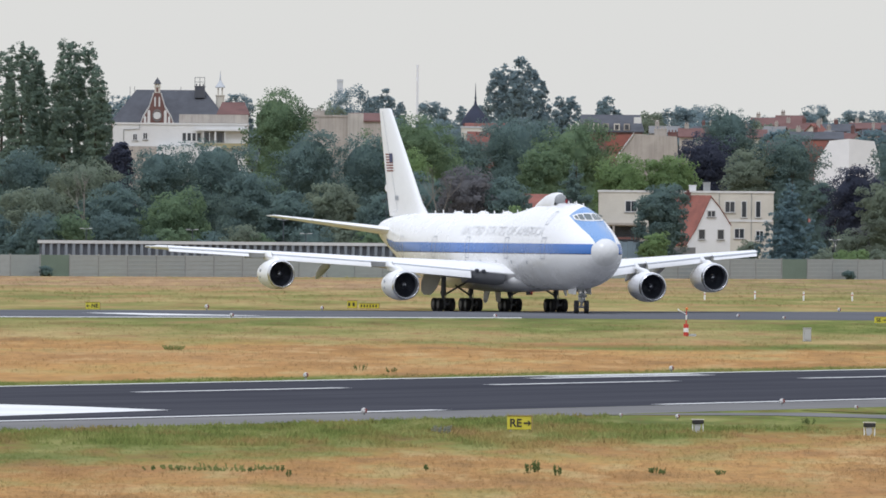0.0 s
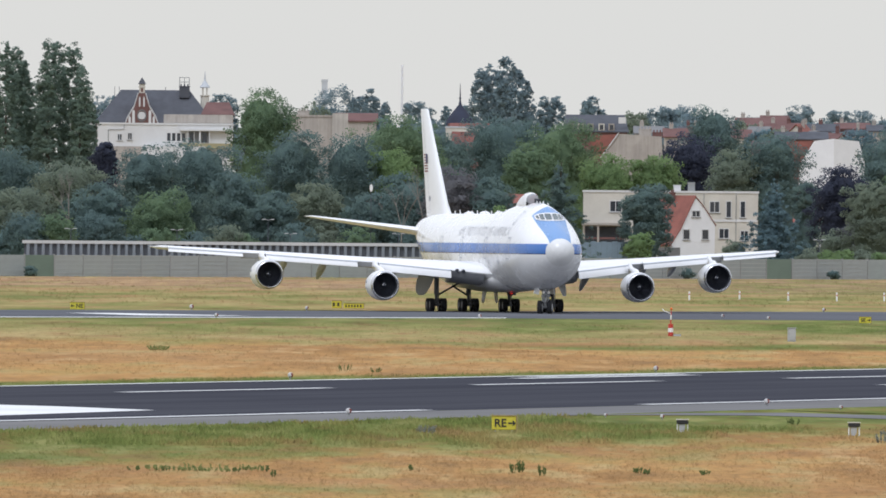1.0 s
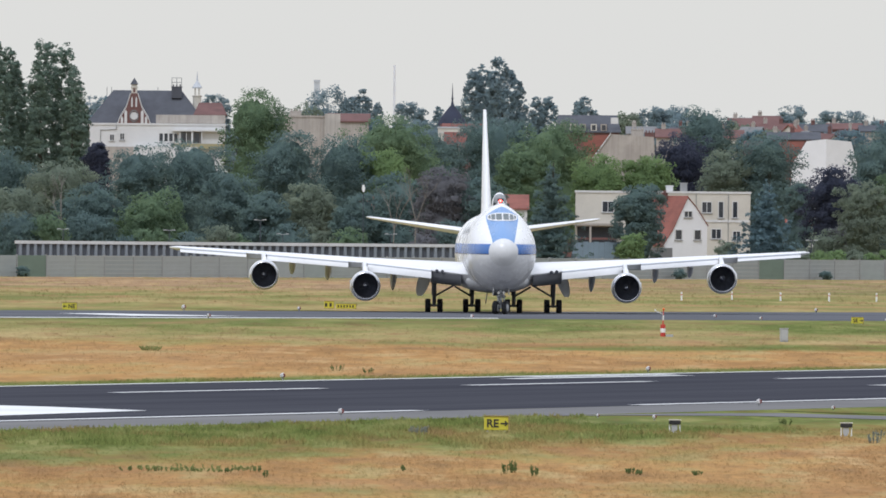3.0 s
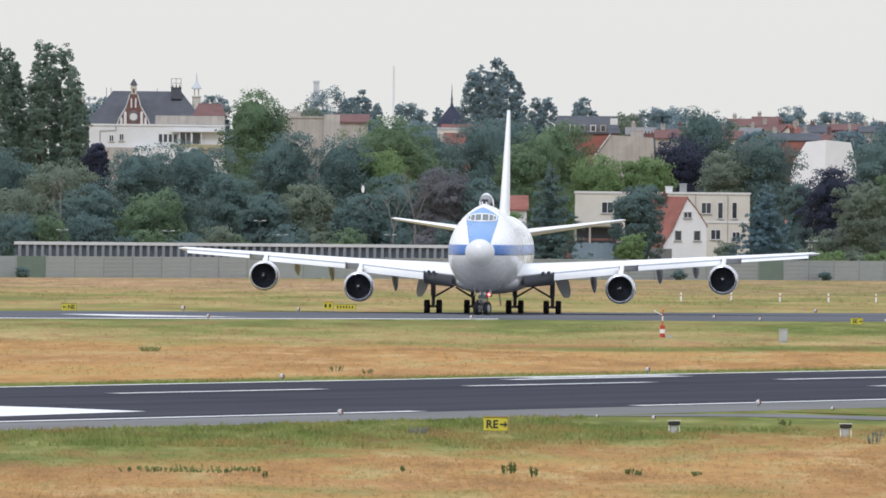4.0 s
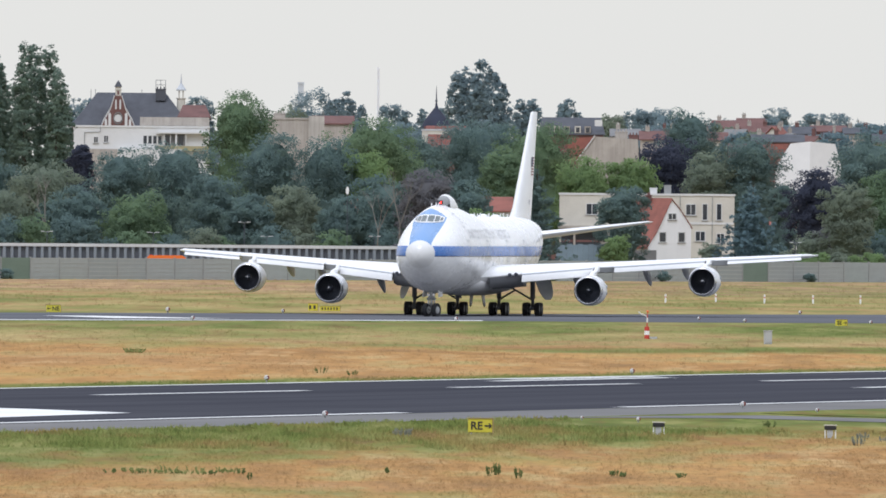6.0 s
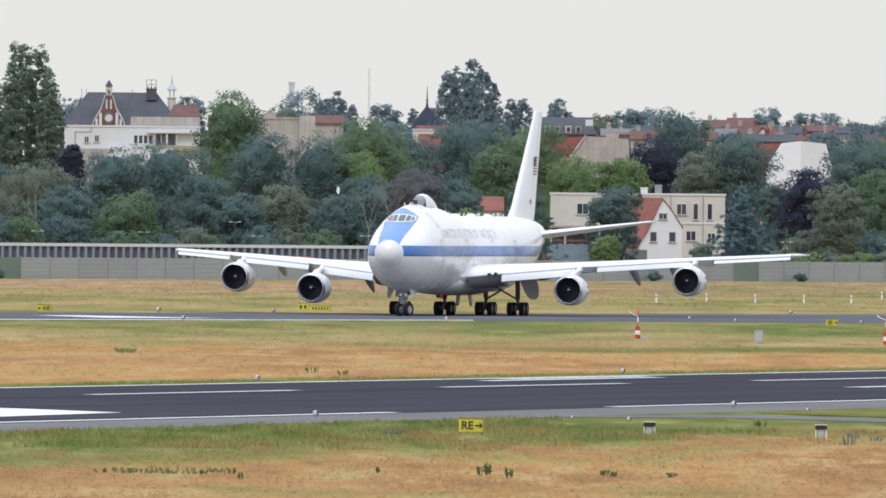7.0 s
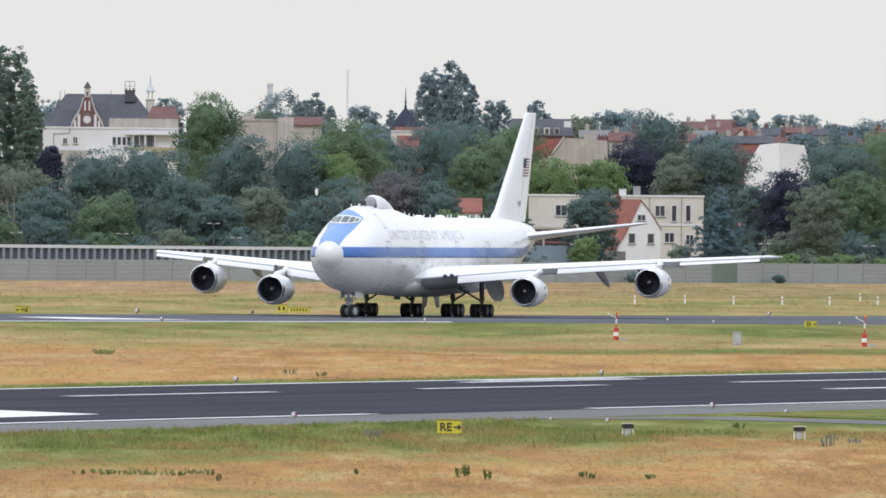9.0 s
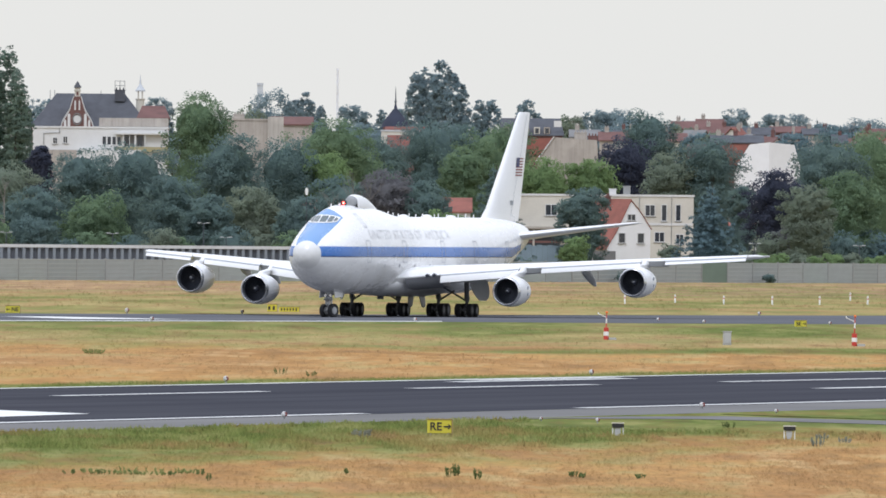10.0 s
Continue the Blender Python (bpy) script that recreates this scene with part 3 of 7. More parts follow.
TREES = [  # x, y, height, width, leaf tone, shape, start of the crown
    (-83.57, 2705.0, 37.05, 4.78, "poplar", "poplar", 0.28), (-79.92, 2690.0, 38.79, 4.10, "poplar", "poplar", 0.28), (-78.65, 2712.0, 38.65, 3.70, "poplar", "poplar", 0.28),
    (-77.20, 2722.0, 36.33, 2.84, "poplar", "poplar", 0.28), (-75.35, 2730.0, 32.05, 3.73, "poplar", "poplar", 0.28), (-72.28, 2700.0, 39.51, 4.34, "poplar", "poplar", 0.28),
    (-70.89, 2716.0, 39.40, 3.93, "poplar", "poplar", 0.28), (-68.06, 2704.0, 38.95, 4.13, "poplar", "poplar", 0.28), (-66.36, 2698.0, 34.97, 3.46, "poplar", "poplar", 0.28),
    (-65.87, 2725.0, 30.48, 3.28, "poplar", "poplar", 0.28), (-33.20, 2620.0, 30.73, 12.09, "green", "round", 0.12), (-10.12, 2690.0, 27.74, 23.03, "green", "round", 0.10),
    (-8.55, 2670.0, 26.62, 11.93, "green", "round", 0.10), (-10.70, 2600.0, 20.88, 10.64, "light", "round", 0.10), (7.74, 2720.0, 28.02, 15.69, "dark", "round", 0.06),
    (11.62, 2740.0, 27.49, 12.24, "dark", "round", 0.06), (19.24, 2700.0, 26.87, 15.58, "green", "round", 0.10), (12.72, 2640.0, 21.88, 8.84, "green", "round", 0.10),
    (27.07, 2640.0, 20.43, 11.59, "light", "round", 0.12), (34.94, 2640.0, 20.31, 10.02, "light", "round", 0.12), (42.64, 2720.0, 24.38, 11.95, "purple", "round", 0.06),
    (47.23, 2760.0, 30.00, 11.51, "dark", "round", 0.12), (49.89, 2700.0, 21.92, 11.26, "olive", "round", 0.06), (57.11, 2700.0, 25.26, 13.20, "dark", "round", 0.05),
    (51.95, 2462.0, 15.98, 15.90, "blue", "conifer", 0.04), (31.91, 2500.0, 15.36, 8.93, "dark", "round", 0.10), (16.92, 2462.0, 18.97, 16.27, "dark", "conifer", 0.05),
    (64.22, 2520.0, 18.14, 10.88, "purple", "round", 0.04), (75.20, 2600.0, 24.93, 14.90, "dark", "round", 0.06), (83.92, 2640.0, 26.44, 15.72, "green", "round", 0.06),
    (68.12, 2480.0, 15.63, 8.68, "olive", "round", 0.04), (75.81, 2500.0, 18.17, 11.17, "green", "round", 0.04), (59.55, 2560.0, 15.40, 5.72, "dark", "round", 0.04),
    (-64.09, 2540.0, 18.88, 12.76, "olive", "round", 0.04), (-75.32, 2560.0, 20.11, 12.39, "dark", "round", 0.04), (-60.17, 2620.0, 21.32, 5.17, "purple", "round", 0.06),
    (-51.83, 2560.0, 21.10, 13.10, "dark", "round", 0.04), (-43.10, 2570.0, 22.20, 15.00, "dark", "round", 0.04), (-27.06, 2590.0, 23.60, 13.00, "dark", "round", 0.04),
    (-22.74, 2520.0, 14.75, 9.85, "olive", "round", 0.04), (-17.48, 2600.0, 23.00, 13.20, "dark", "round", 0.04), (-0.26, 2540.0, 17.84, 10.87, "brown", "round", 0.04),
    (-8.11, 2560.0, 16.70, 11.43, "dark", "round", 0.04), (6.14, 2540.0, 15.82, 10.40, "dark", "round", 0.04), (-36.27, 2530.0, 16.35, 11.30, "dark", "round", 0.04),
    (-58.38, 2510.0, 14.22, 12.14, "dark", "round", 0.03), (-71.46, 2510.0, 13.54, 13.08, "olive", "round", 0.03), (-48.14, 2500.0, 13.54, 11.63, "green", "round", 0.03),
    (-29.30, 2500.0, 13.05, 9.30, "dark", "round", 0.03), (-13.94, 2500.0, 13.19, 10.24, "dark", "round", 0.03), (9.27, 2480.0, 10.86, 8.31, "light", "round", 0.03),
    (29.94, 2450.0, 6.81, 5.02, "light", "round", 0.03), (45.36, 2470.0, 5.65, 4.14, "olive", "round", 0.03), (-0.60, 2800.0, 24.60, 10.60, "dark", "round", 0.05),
    # past the roofs, mostly in leaf tones paled for haze
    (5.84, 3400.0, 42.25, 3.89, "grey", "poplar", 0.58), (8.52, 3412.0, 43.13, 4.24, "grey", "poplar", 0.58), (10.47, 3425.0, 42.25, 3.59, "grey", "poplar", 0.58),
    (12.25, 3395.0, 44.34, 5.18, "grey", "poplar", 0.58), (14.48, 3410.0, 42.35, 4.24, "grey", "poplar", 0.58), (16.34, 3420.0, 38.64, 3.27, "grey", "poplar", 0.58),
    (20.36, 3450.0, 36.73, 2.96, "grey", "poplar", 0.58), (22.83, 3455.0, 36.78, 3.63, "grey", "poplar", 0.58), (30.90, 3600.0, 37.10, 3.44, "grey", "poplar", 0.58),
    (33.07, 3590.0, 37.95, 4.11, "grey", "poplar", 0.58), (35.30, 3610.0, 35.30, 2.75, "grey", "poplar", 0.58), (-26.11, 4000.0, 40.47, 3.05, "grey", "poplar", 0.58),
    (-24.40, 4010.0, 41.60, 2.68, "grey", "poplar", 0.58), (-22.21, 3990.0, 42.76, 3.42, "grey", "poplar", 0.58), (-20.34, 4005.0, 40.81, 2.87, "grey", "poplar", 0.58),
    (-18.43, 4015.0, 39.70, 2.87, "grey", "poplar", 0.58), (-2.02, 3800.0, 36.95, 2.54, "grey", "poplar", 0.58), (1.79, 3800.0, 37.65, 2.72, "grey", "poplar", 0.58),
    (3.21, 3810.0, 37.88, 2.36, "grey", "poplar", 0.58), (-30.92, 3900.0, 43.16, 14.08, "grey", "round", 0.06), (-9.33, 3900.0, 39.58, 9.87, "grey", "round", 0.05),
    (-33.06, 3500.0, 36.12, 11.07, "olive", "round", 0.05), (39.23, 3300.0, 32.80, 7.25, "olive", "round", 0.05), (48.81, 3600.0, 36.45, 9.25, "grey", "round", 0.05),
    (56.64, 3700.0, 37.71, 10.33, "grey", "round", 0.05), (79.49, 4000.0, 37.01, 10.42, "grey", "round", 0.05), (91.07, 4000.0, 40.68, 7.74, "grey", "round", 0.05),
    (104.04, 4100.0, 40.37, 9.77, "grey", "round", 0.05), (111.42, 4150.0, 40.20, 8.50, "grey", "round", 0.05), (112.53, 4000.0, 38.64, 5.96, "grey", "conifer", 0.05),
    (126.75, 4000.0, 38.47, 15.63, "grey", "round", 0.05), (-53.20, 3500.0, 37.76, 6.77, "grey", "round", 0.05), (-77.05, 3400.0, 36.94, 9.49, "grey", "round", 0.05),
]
# grey-green is the haze-paled tone of the skyline trees
TONE = {"green": "green", "light": "pale green", "dark": "dark green", "blue": "bluish green", "poplar": "dark green", "grey": "grey-green", "purple": "dark copper-leaved", "olive": "olive green", "brown": "thin brownish green"}
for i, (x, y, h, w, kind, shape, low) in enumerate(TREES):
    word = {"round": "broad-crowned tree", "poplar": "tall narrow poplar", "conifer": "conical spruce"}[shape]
    tree(x, y, h, w, kind, shape, 40 + i, f"{TONE[kind]} {word} in full leaf " + ("beyond the roofs, haze painted into its leaves" if y > 3000 else "behind the airfield fence"), low=low,
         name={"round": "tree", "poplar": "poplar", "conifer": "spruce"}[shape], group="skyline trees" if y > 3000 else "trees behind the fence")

# a belt of tree tops between the roofs on the skyline
rs = random.Random(9)
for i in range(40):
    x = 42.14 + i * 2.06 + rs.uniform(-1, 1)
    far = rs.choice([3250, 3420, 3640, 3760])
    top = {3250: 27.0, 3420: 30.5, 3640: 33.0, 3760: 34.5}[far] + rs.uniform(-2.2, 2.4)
    tree(x * far / 3650, far, top, rs.uniform(6, 11), rs.choice(["grey", "blue", "grey", "grey", "olive"]), "round", 500 + i, "leafy tree among the roofs of the skyline, haze painted into its leaves", "tree", "skyline trees", 0.3)
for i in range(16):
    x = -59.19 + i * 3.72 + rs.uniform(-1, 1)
    tree(x, 3700 + rs.uniform(-60, 60), 32.5 + rs.uniform(-2.5, 1.5), rs.uniform(6, 11), rs.choice(["grey", "blue", "grey"]), "round", 560 + i, "leafy tree among the roofs of the skyline, haze painted into its leaves", "tree", "skyline trees", 0.3)

# shrubs along the far side of the airfield wall
rs = random.Random(5)
for i in range(46):
    x = -95 + i * 4.35 + rs.uniform(-1.2, 1.2)
    if 11.0 < x < 58.5:
        continue
    tree(x, 2480 + rs.uniform(-6, 25), rs.uniform(6.2, 9.8), rs.uniform(5.5, 9.0), rs.choice(["dark", "green", "dark", "olive", "brown", "blue"]), "round", 300 + i,
         "dense green shrub behind the airfield wall", "shrub", "shrubs behind the wall", 0.0, "shrub")

# a clipped hedge along the wall
for i in range(9):
    tree(57.0 + i * 2.9, 2444 + rs.uniform(-3, 3), rs.uniform(3.9, 4.7), rs.uniform(4.2, 5.2), "light" if i % 3 else "olive", "round", 380 + i,
         "low clipped green hedge bush behind the airfield wall", "hedge", "hedge behind the wall", 0.0, "hedge")


def dead_tree(x, y, h, seed):
    """A bare, pale tree: a forked trunk and thinning twigs."""
    rg = random.Random(seed)
    ob = thing("dead_tree", x, y, 0, 0, "pale leafless tree with bare forked branches", "tree", "trees behind the fence")
    bm = bmesh.new()

    def grow(p, d, n, r, depth):
        q = p + d * n
        rod(bm, p, q, r, r * 0.65, 6)
        if depth:
            for _ in range(3 if depth > 2 else 2):
                e = (d + Vector((rg.uniform(-0.55, 0.55), rg.uniform(-0.4, 0.4), rg.uniform(-0.1, 0.3)))).normalized()
                grow(q, e, n * rg.uniform(0.42, 0.62), r * 0.6, depth - 1)
    grow(Vector((0, 0, 0)), Vector((0.05, 0, 1)), h * 0.52, 0.13, 4)
    part("bare_crown", bm, BARK_PALE, ob)


dead_tree(-5.22, 2470, 16.25, 3)
dead_tree(-8.73, 2475, 14.1, 8)
dead_tree(-63.51, 2492, 15.05, 11)


# ---- buildings ----
def window(parent, x, z, w, h, y=0.0, bars=1, frame_mat=None, sill=True):
    """A window let into a wall that faces -y: frame, recessed pane, glazing bar, sill."""
    bm = bmesh.new()
    t = 0.13
    for a, b, c, d in ((x - w / 2, x + w / 2, z, z + t), (x - w / 2, x + w / 2, z + h - t, z + h), (x - w / 2, x - w / 2 + t, z + t, z + h - t), (x + w / 2 - t, x + w / 2, z + t, z + h - t)):
        box(bm, a, b, y - 0.10, y + 0.05, c, d)
    for k in range(bars):
        bx = x - w / 2 + w * (k + 1) / (bars + 1)
        box(bm, bx - 0.05, bx + 0.05, y - 0.08, y + 0.02, z + t, z + h - t)
    f = part("window", bm, frame_mat or WHITE, parent, "white-framed window")
    bm = bmesh.new()
    box(bm, x - w / 2 + t, x + w / 2 - t, y - 0.03, y + 0.01, z + t, z + h - t)
    part("pane", bm, GLASS_DARK, f, "dark pane")
    if sill:
        bm = bmesh.new()
        box(bm, x - w / 2 - 0.1, x + w / 2 + 0.1, y - 0.18, y - 0.0, z - 0.08, z)
        part("sill", bm, ROOF_GREY, f)
    return f


def chimney(parent, x, y, z, w, d, h, mat, caps=2):
    bm = bmesh.new()
    box(bm, x - w / 2, x + w / 2, y - d / 2, y + d / 2, z, z + h)
    box(bm, x - w / 2 - 0.08, x + w / 2 + 0.08, y - d / 2 - 0.08, y + d / 2 + 0.08, z + h, z + h + 0.18)
    for k in range(caps):
        px = x - w / 2 + w * (k + 0.5) / caps
        rod(bm, (px, y, z + h + 0.18), (px, y, z + h + 0.6), 0.14, 0.11, 8)
    return part("chimney", bm, mat, parent, "roof chimney")


def block(name, x0, x1, y, depth, z1, wall_mat, roof_mat, label, turn=0.0, parapet=0.35):
    """A flat-roofed block: walls, roof slab with a parapet."""
    ob = thing(name, (x0 + x1) / 2, y, 0, turn, label, "building", "houses beyond the airfield")
    hw = (x1 - x0) / 2
    bm = bmesh.new()
    box(bm, -hw, hw, 0, depth, -0.2, z1 - parapet)
    part("wall", bm, wall_mat, ob)
    bm = bmesh.new()
    box(bm, -hw - 0.15, hw + 0.15, -0.15, depth + 0.15, z1 - parapet, z1)
    part("roof", bm, roof_mat, ob, "flat roof edge")
    return ob, hw


def gabled(name, x, y, width, depth, eave, ridge, wall_mat, roof_mat, label, turn=0.0, hip=0.0, side_on=False, group="houses beyond the airfield"):
    """A house with a pitched roof. The ridge runs along y, or along x when it stands side on."""
    ob = thing(name, x, y, 0, turn, label, "house", group)
    hw = width / 2
    bm = bmesh.new()
    if side_on:
        box(bm, -hw, hw, 0, depth, -0.2, eave)
        for sx in (-hw, hw):
            s = 1 if sx > 0 else -1
            if not hip:
                loft(bm, [[(sx, 0, eave), (sx, depth, eave), (sx, depth / 2, ridge - 0.15)], [(sx - s * 0.3, 0, eave), (sx - s * 0.3, depth, eave), (sx - s * 0.3, depth / 2, ridge - 0.15)]])
    else:
        prism(bm, [(-hw, -0.2), (hw, -0.2), (hw, eave), (0, ridge - 0.15), (-hw, eave)], 0, depth)
    bmesh.ops.recalc_face_normals(bm, faces=bm.faces)
    part("wall", bm, wall_mat, ob)
    bm = bmesh.new()
    o, t = 0.35, 0.22
    if side_on:
        k = (ridge - eave) / (depth / 2)
        for a, b in ((-o, depth / 2), (depth + o, depth / 2)):
            za = eave - o * k
            loft(bm, [[(-hw - o, a, za), (-hw - o + hip, b, ridge), (-hw - o + hip, b, ridge + t), (-hw - o, a, za + t)], [(hw + o, a, za), (hw + o - hip, b, ridge), (hw + o - hip, b, ridge + t), (hw + o, a, za + t)]])
        if hip:
            for s in (1, -1):
                loft(bm, [[(s * (hw + o), -o, eave - o * k), (s * (hw + o), depth + o, eave - o * k), (s * (hw + o - hip), depth / 2, ridge)], [(s * (hw + o), -o, eave - o * k + t), (s * (hw + o), depth + o, eave - o * k + t), (s * (hw + o - hip), depth / 2, ridge + t)]])
    else:
        k = (ridge - eave) / hw
        for s in (1, -1):
            loft(bm, [[(s * (hw + o), q, eave - o * k), (0, q, ridge), (0, q, ridge + t), (s * (hw + o), q, eave - o * k + t)] for q in (-o, depth + o)])
    bmesh.ops.recalc_face_normals(bm, faces=bm.faces)
    part("roof", bm, roof_mat, ob)
    return ob


# cream flat-roofed house
D = 2590.0
fh, hw = block("flat_roofed_house", 22.19, 51.98, D, 10, 14.22, CREAM, WHITE, "cream rendered flat-roofed house with two storeys of windows")
cx = (22.19 + 51.98) / 2
for x, z, w, h, bars in ((27.68, 10.47, 2.1, 2.0, 1), (44.55, 10.52, 1.8, 2.0, 1), (46.96, 9.68, 1.0, 2.9, 0), (49.37, 9.7, 1.0, 2.9, 0),
                         (46.19, 6.1, 1.8, 1.8, 1), (49.66, 5.75, 1.4, 1.8, 1), (31.35, 10.41, 1.8, 2.0, 1), (37.32, 10.46, 1.8, 2.0, 1)):
    window(fh, x - cx, z, w, h, 0.0, bars)
for x, w, h, m in ((38.19, 1.2, 0.8, WHITE), (40.6, 1.2, 1.3, STEEL_POST)):
    chimney(fh, x - cx, 3, 14.22, w, 1.0, h, m, 0)
for x in (42.72, 48.22):
    bm = bmesh.new()
    rod(bm, (x - cx, -0.08, 1), (x - cx, -0.08, 13.83), 0.06)
    part("downpipe", bm, STEEL_POST, fh)
bm = bmesh.new()
box(bm, 41.56 - cx, 51.78 - cx, -0.12, 0.0, 8.98, 9.37)
part("string_course", bm, WHITE, fh, "white band between the storeys")
# its porch on slim columns
bm = bmesh.new()
box(bm, 21.9 - cx, 29.61 - cx, -3.0, 0, 8.24, 8.62)
porch = part("porch_roof", bm, BEIGE, fh, "flat porch roof on slim columns")
bm = bmesh.new()
box(bm, 22.48 - cx, 29.23 - cx, -0.06, 0.0, 2.0, 8.04)
part("porch_back", bm, STEEL_DARK, porch, "dark back wall of the porch")
for x in (24.7, 29.32):
    bm = bmesh.new()
    box(bm, x - cx - 0.17, x - cx + 0.17, -2.9, -2.6, 0, 8.24)
    part("porch_column", bm, BEIGE, porch)
bm = bmesh.new()
box(bm, 22.67 - cx, 29.32 - cx, -2.85, -2.7, 5.83, 6.21)
part("porch_rail", bm, ROOF_HAZED, porch, "reddish porch balustrade")
# blue-grey hoarding before the porch, in boards
BLUE_BOARD = worn("blue_grey_boards", (0.20, 0.27, 0.32), 0.4, 1.0, 0.8)
hoarding = thing("hoarding", 24.86, 2500, 0, 0, "weathered blue-grey board hoarding behind the airfield wall", "fence")
bm = bmesh.new()
box(bm, -4.0, 4.0, 0.06, 0.14, 5.25, 5.34)
part("rail", bm, STEEL_DARK, hoarding)
for i in range(9):
    bm = bmesh.new()
    box(bm, -4.0 + i * 0.89, -3.13 + i * 0.89, 0, 0.05, 0, 5.58 - 0.12 * (i % 2))
    part("board", bm, BLUE_BOARD, hoarding)

# white gabled house with a red roof, standing askew
gh = thing("gabled_house", 40.64, 2550, 0, 40, "white rendered gabled house with steep red tiled roof", "house", "houses beyond the airfield")
AP = 13.11
wall = [(-5.2, -0.2), (4.3, -0.2), (4.4, AP - 4.7), (1.85, AP - 1.6), (0, AP - 0.1), (-3.3, AP - 5.6), (-5.2, AP - 7.8)]
bm = bmesh.new()
prism(bm, wall, 0, 9.5)
bmesh.ops.recalc_face_normals(bm, faces=bm.faces)
part("wall", bm, WHITE_FRESH, gh)
for pts, nm in (((( -5.6, AP - 8.3), (-3.35, AP - 5.55), (0, AP)), "roof"), (((0, AP), (1.95, AP - 1.78), (4.55, AP - 4.85)), "roof")):
    bm = bmesh.new()
    for a, b in zip(pts, pts[1:]):
        k = 0.28 if pts[0][0] < 0 else 0.13
        loft(bm, [[(a[0], q, a[1]), (b[0], q, b[1]), (b[0], q, b[1] + k), (a[0], q, a[1] + k)] for q in (-0.16, 9.9)])
    bmesh.ops.recalc_face_normals(bm, faces=bm.faces)
    part(nm, bm, ROOF_RED, gh, "red tiled roof slope")
window(gh, 0.1, AP - 3.4, 1.9, 1.15, 0, 1)
window(gh, -2.0, AP - 7.2, 1.6, 1.8, 0, 0)
window(gh, 2.2, AP - 7.2, 1.6, 1.8, 0, 0)
chimney(gh, -0.8, 5, AP - 1.0, 0.7, 0.7, 1.6, BRICK)
bm = bmesh.new()
box(bm, -9.5, -4.6, -1.5, -1.3, 0, 4.6)
part("lean_to", bm, ROOF_GREY, gh, "grey lean-to beside the house")

# white apartment block in front of the school
D = 2880.0
ab, hw = block("apartment_block", -67.72, -42.1, D, 14, 26.92, WHITE, WHITE, "white stepped apartment block with balcony and ribbon windows")
cx = (-67.72 + -42.1) / 2
for i in range(4):
    window(ab, -54.1 - cx + i * 0.93, 23.4, 0.92, 1.75, 0, 0, None, False)
for x, y0, w, h in ((-63.43, 23.53, 0.95, 1.3), (-61.5, 23.66, 0.95, 1.4), (-63.11, 19.67, 1.3, 1.8), (-65.69, 19.43, 1.0, 1.6)):
    window(ab, x - cx, y0, w, h)
# no hollow here: the recess's shade is put into a flat grey plate
bm = bmesh.new()
box(bm, -50.46 - cx, -46.39 - cx, -0.05, 0.02, 23.23, 25.37)
loggia = part("loggia", bm, ROOF_GREY, ab, "flat grey plate painted as a shaded balcony recess")
for x, w in ((-50.46, 0.16), (-49.3, 0.10), (-48.2, 0.34), (-46.4, 0.16)):
    bm = bmesh.new()
    box(bm, x - cx - w / 2, x - cx + w / 2, -0.95, -0.80, 23.13, 25.45)
    part("loggia_post", bm, WHITE, loggia, "white loggia post")
for x in (-49.75, -47.3):
    bm = bmesh.new()
    box(bm, x - cx - 0.42, x - cx + 0.42, -0.09, -0.055, 23.3, 25.1)
    part("loggia_door", bm, GLASS_DARK, loggia, "dark glazed balcony door")
bm = bmesh.new()
box(bm, -51.97 - cx, -42.1 - cx, -1.2, 0.0, 25.47, 25.75)
part("loggia_roof", bm, WHITE, loggia, "white loggia roof slab")
bm = bmesh.new()
rod(bm, (-65.6 - cx, -0.12, 22.45), (-65.6 - cx, -0.12, 25.6), 0.07)
rod(bm, (-65.6 - cx, -0.12, 25.6), (-62.6 - cx, -0.12, 25.75), 0.07)
rod(bm, (-62.6 - cx, -0.12, 25.75), (-62.6 - cx, -0.12, 26.6), 0.07)
part("downpipe", bm, STEEL_POST, ab, "grey downpipe across the wall")
bm = bmesh.new()
box(bm, -51.97 - cx, -42.1 - cx, -1.2, -0.1, 22.16, 23.12)
part("balcony_parapet", bm, OCHRE, loggia, "dull ochre balcony parapet")
bm = bmesh.new()
box(bm, -59.25 - cx, -47.14 - cx, -2.4, 0, 0, 22.54)
part("projecting_wing", bm, WHITE, ab, "lower white projecting wing")
bm = bmesh.new()
box(bm, -67.72 - cx, -58.93 - cx, -0.5, 0, 0, 22.45)
part("lower_wall", bm, BEIGE, ab, "grey-beige lower storeys")
# set-back storey and red roof at its end
bm = bmesh.new()
box(bm, -55.18 - cx, -42.1 - cx, 3, 12, 26.98, 28.59)
setback = part("set_back_storey", bm, BEIGE, ab, "grey set-back top storey")
gabled("red_roofed_house", -45.2, 2900, 5.61, 9, 28.77, 30.92, BEIGE, ROOF_HAZED, "house with haze-dulled red tiled roof behind the white block", 0, 1.0, True)

# old school with slate roof, stepped brick gable, turret and chimneys
D = 2960.0
sc = gabled("school", -58.48, D, 22.69, 16, 27.43, 33.71, BRICK, ROOF_DARK, "old brick school with tall slate roof and ornate gable", 0, 5.0, True)
cx = -58.48
gx = -60.9 - cx
z0, za = 27.3, 33.25
half = lambda z: float(np.interp(z, (z0, z0 + 1.2, z0 + 3.4, za + 0.2), (3.15, 2.75, 1.45, 0.62)))
rise = [z0 + 0.35 * i for i in range(18)]
bm = bmesh.new()
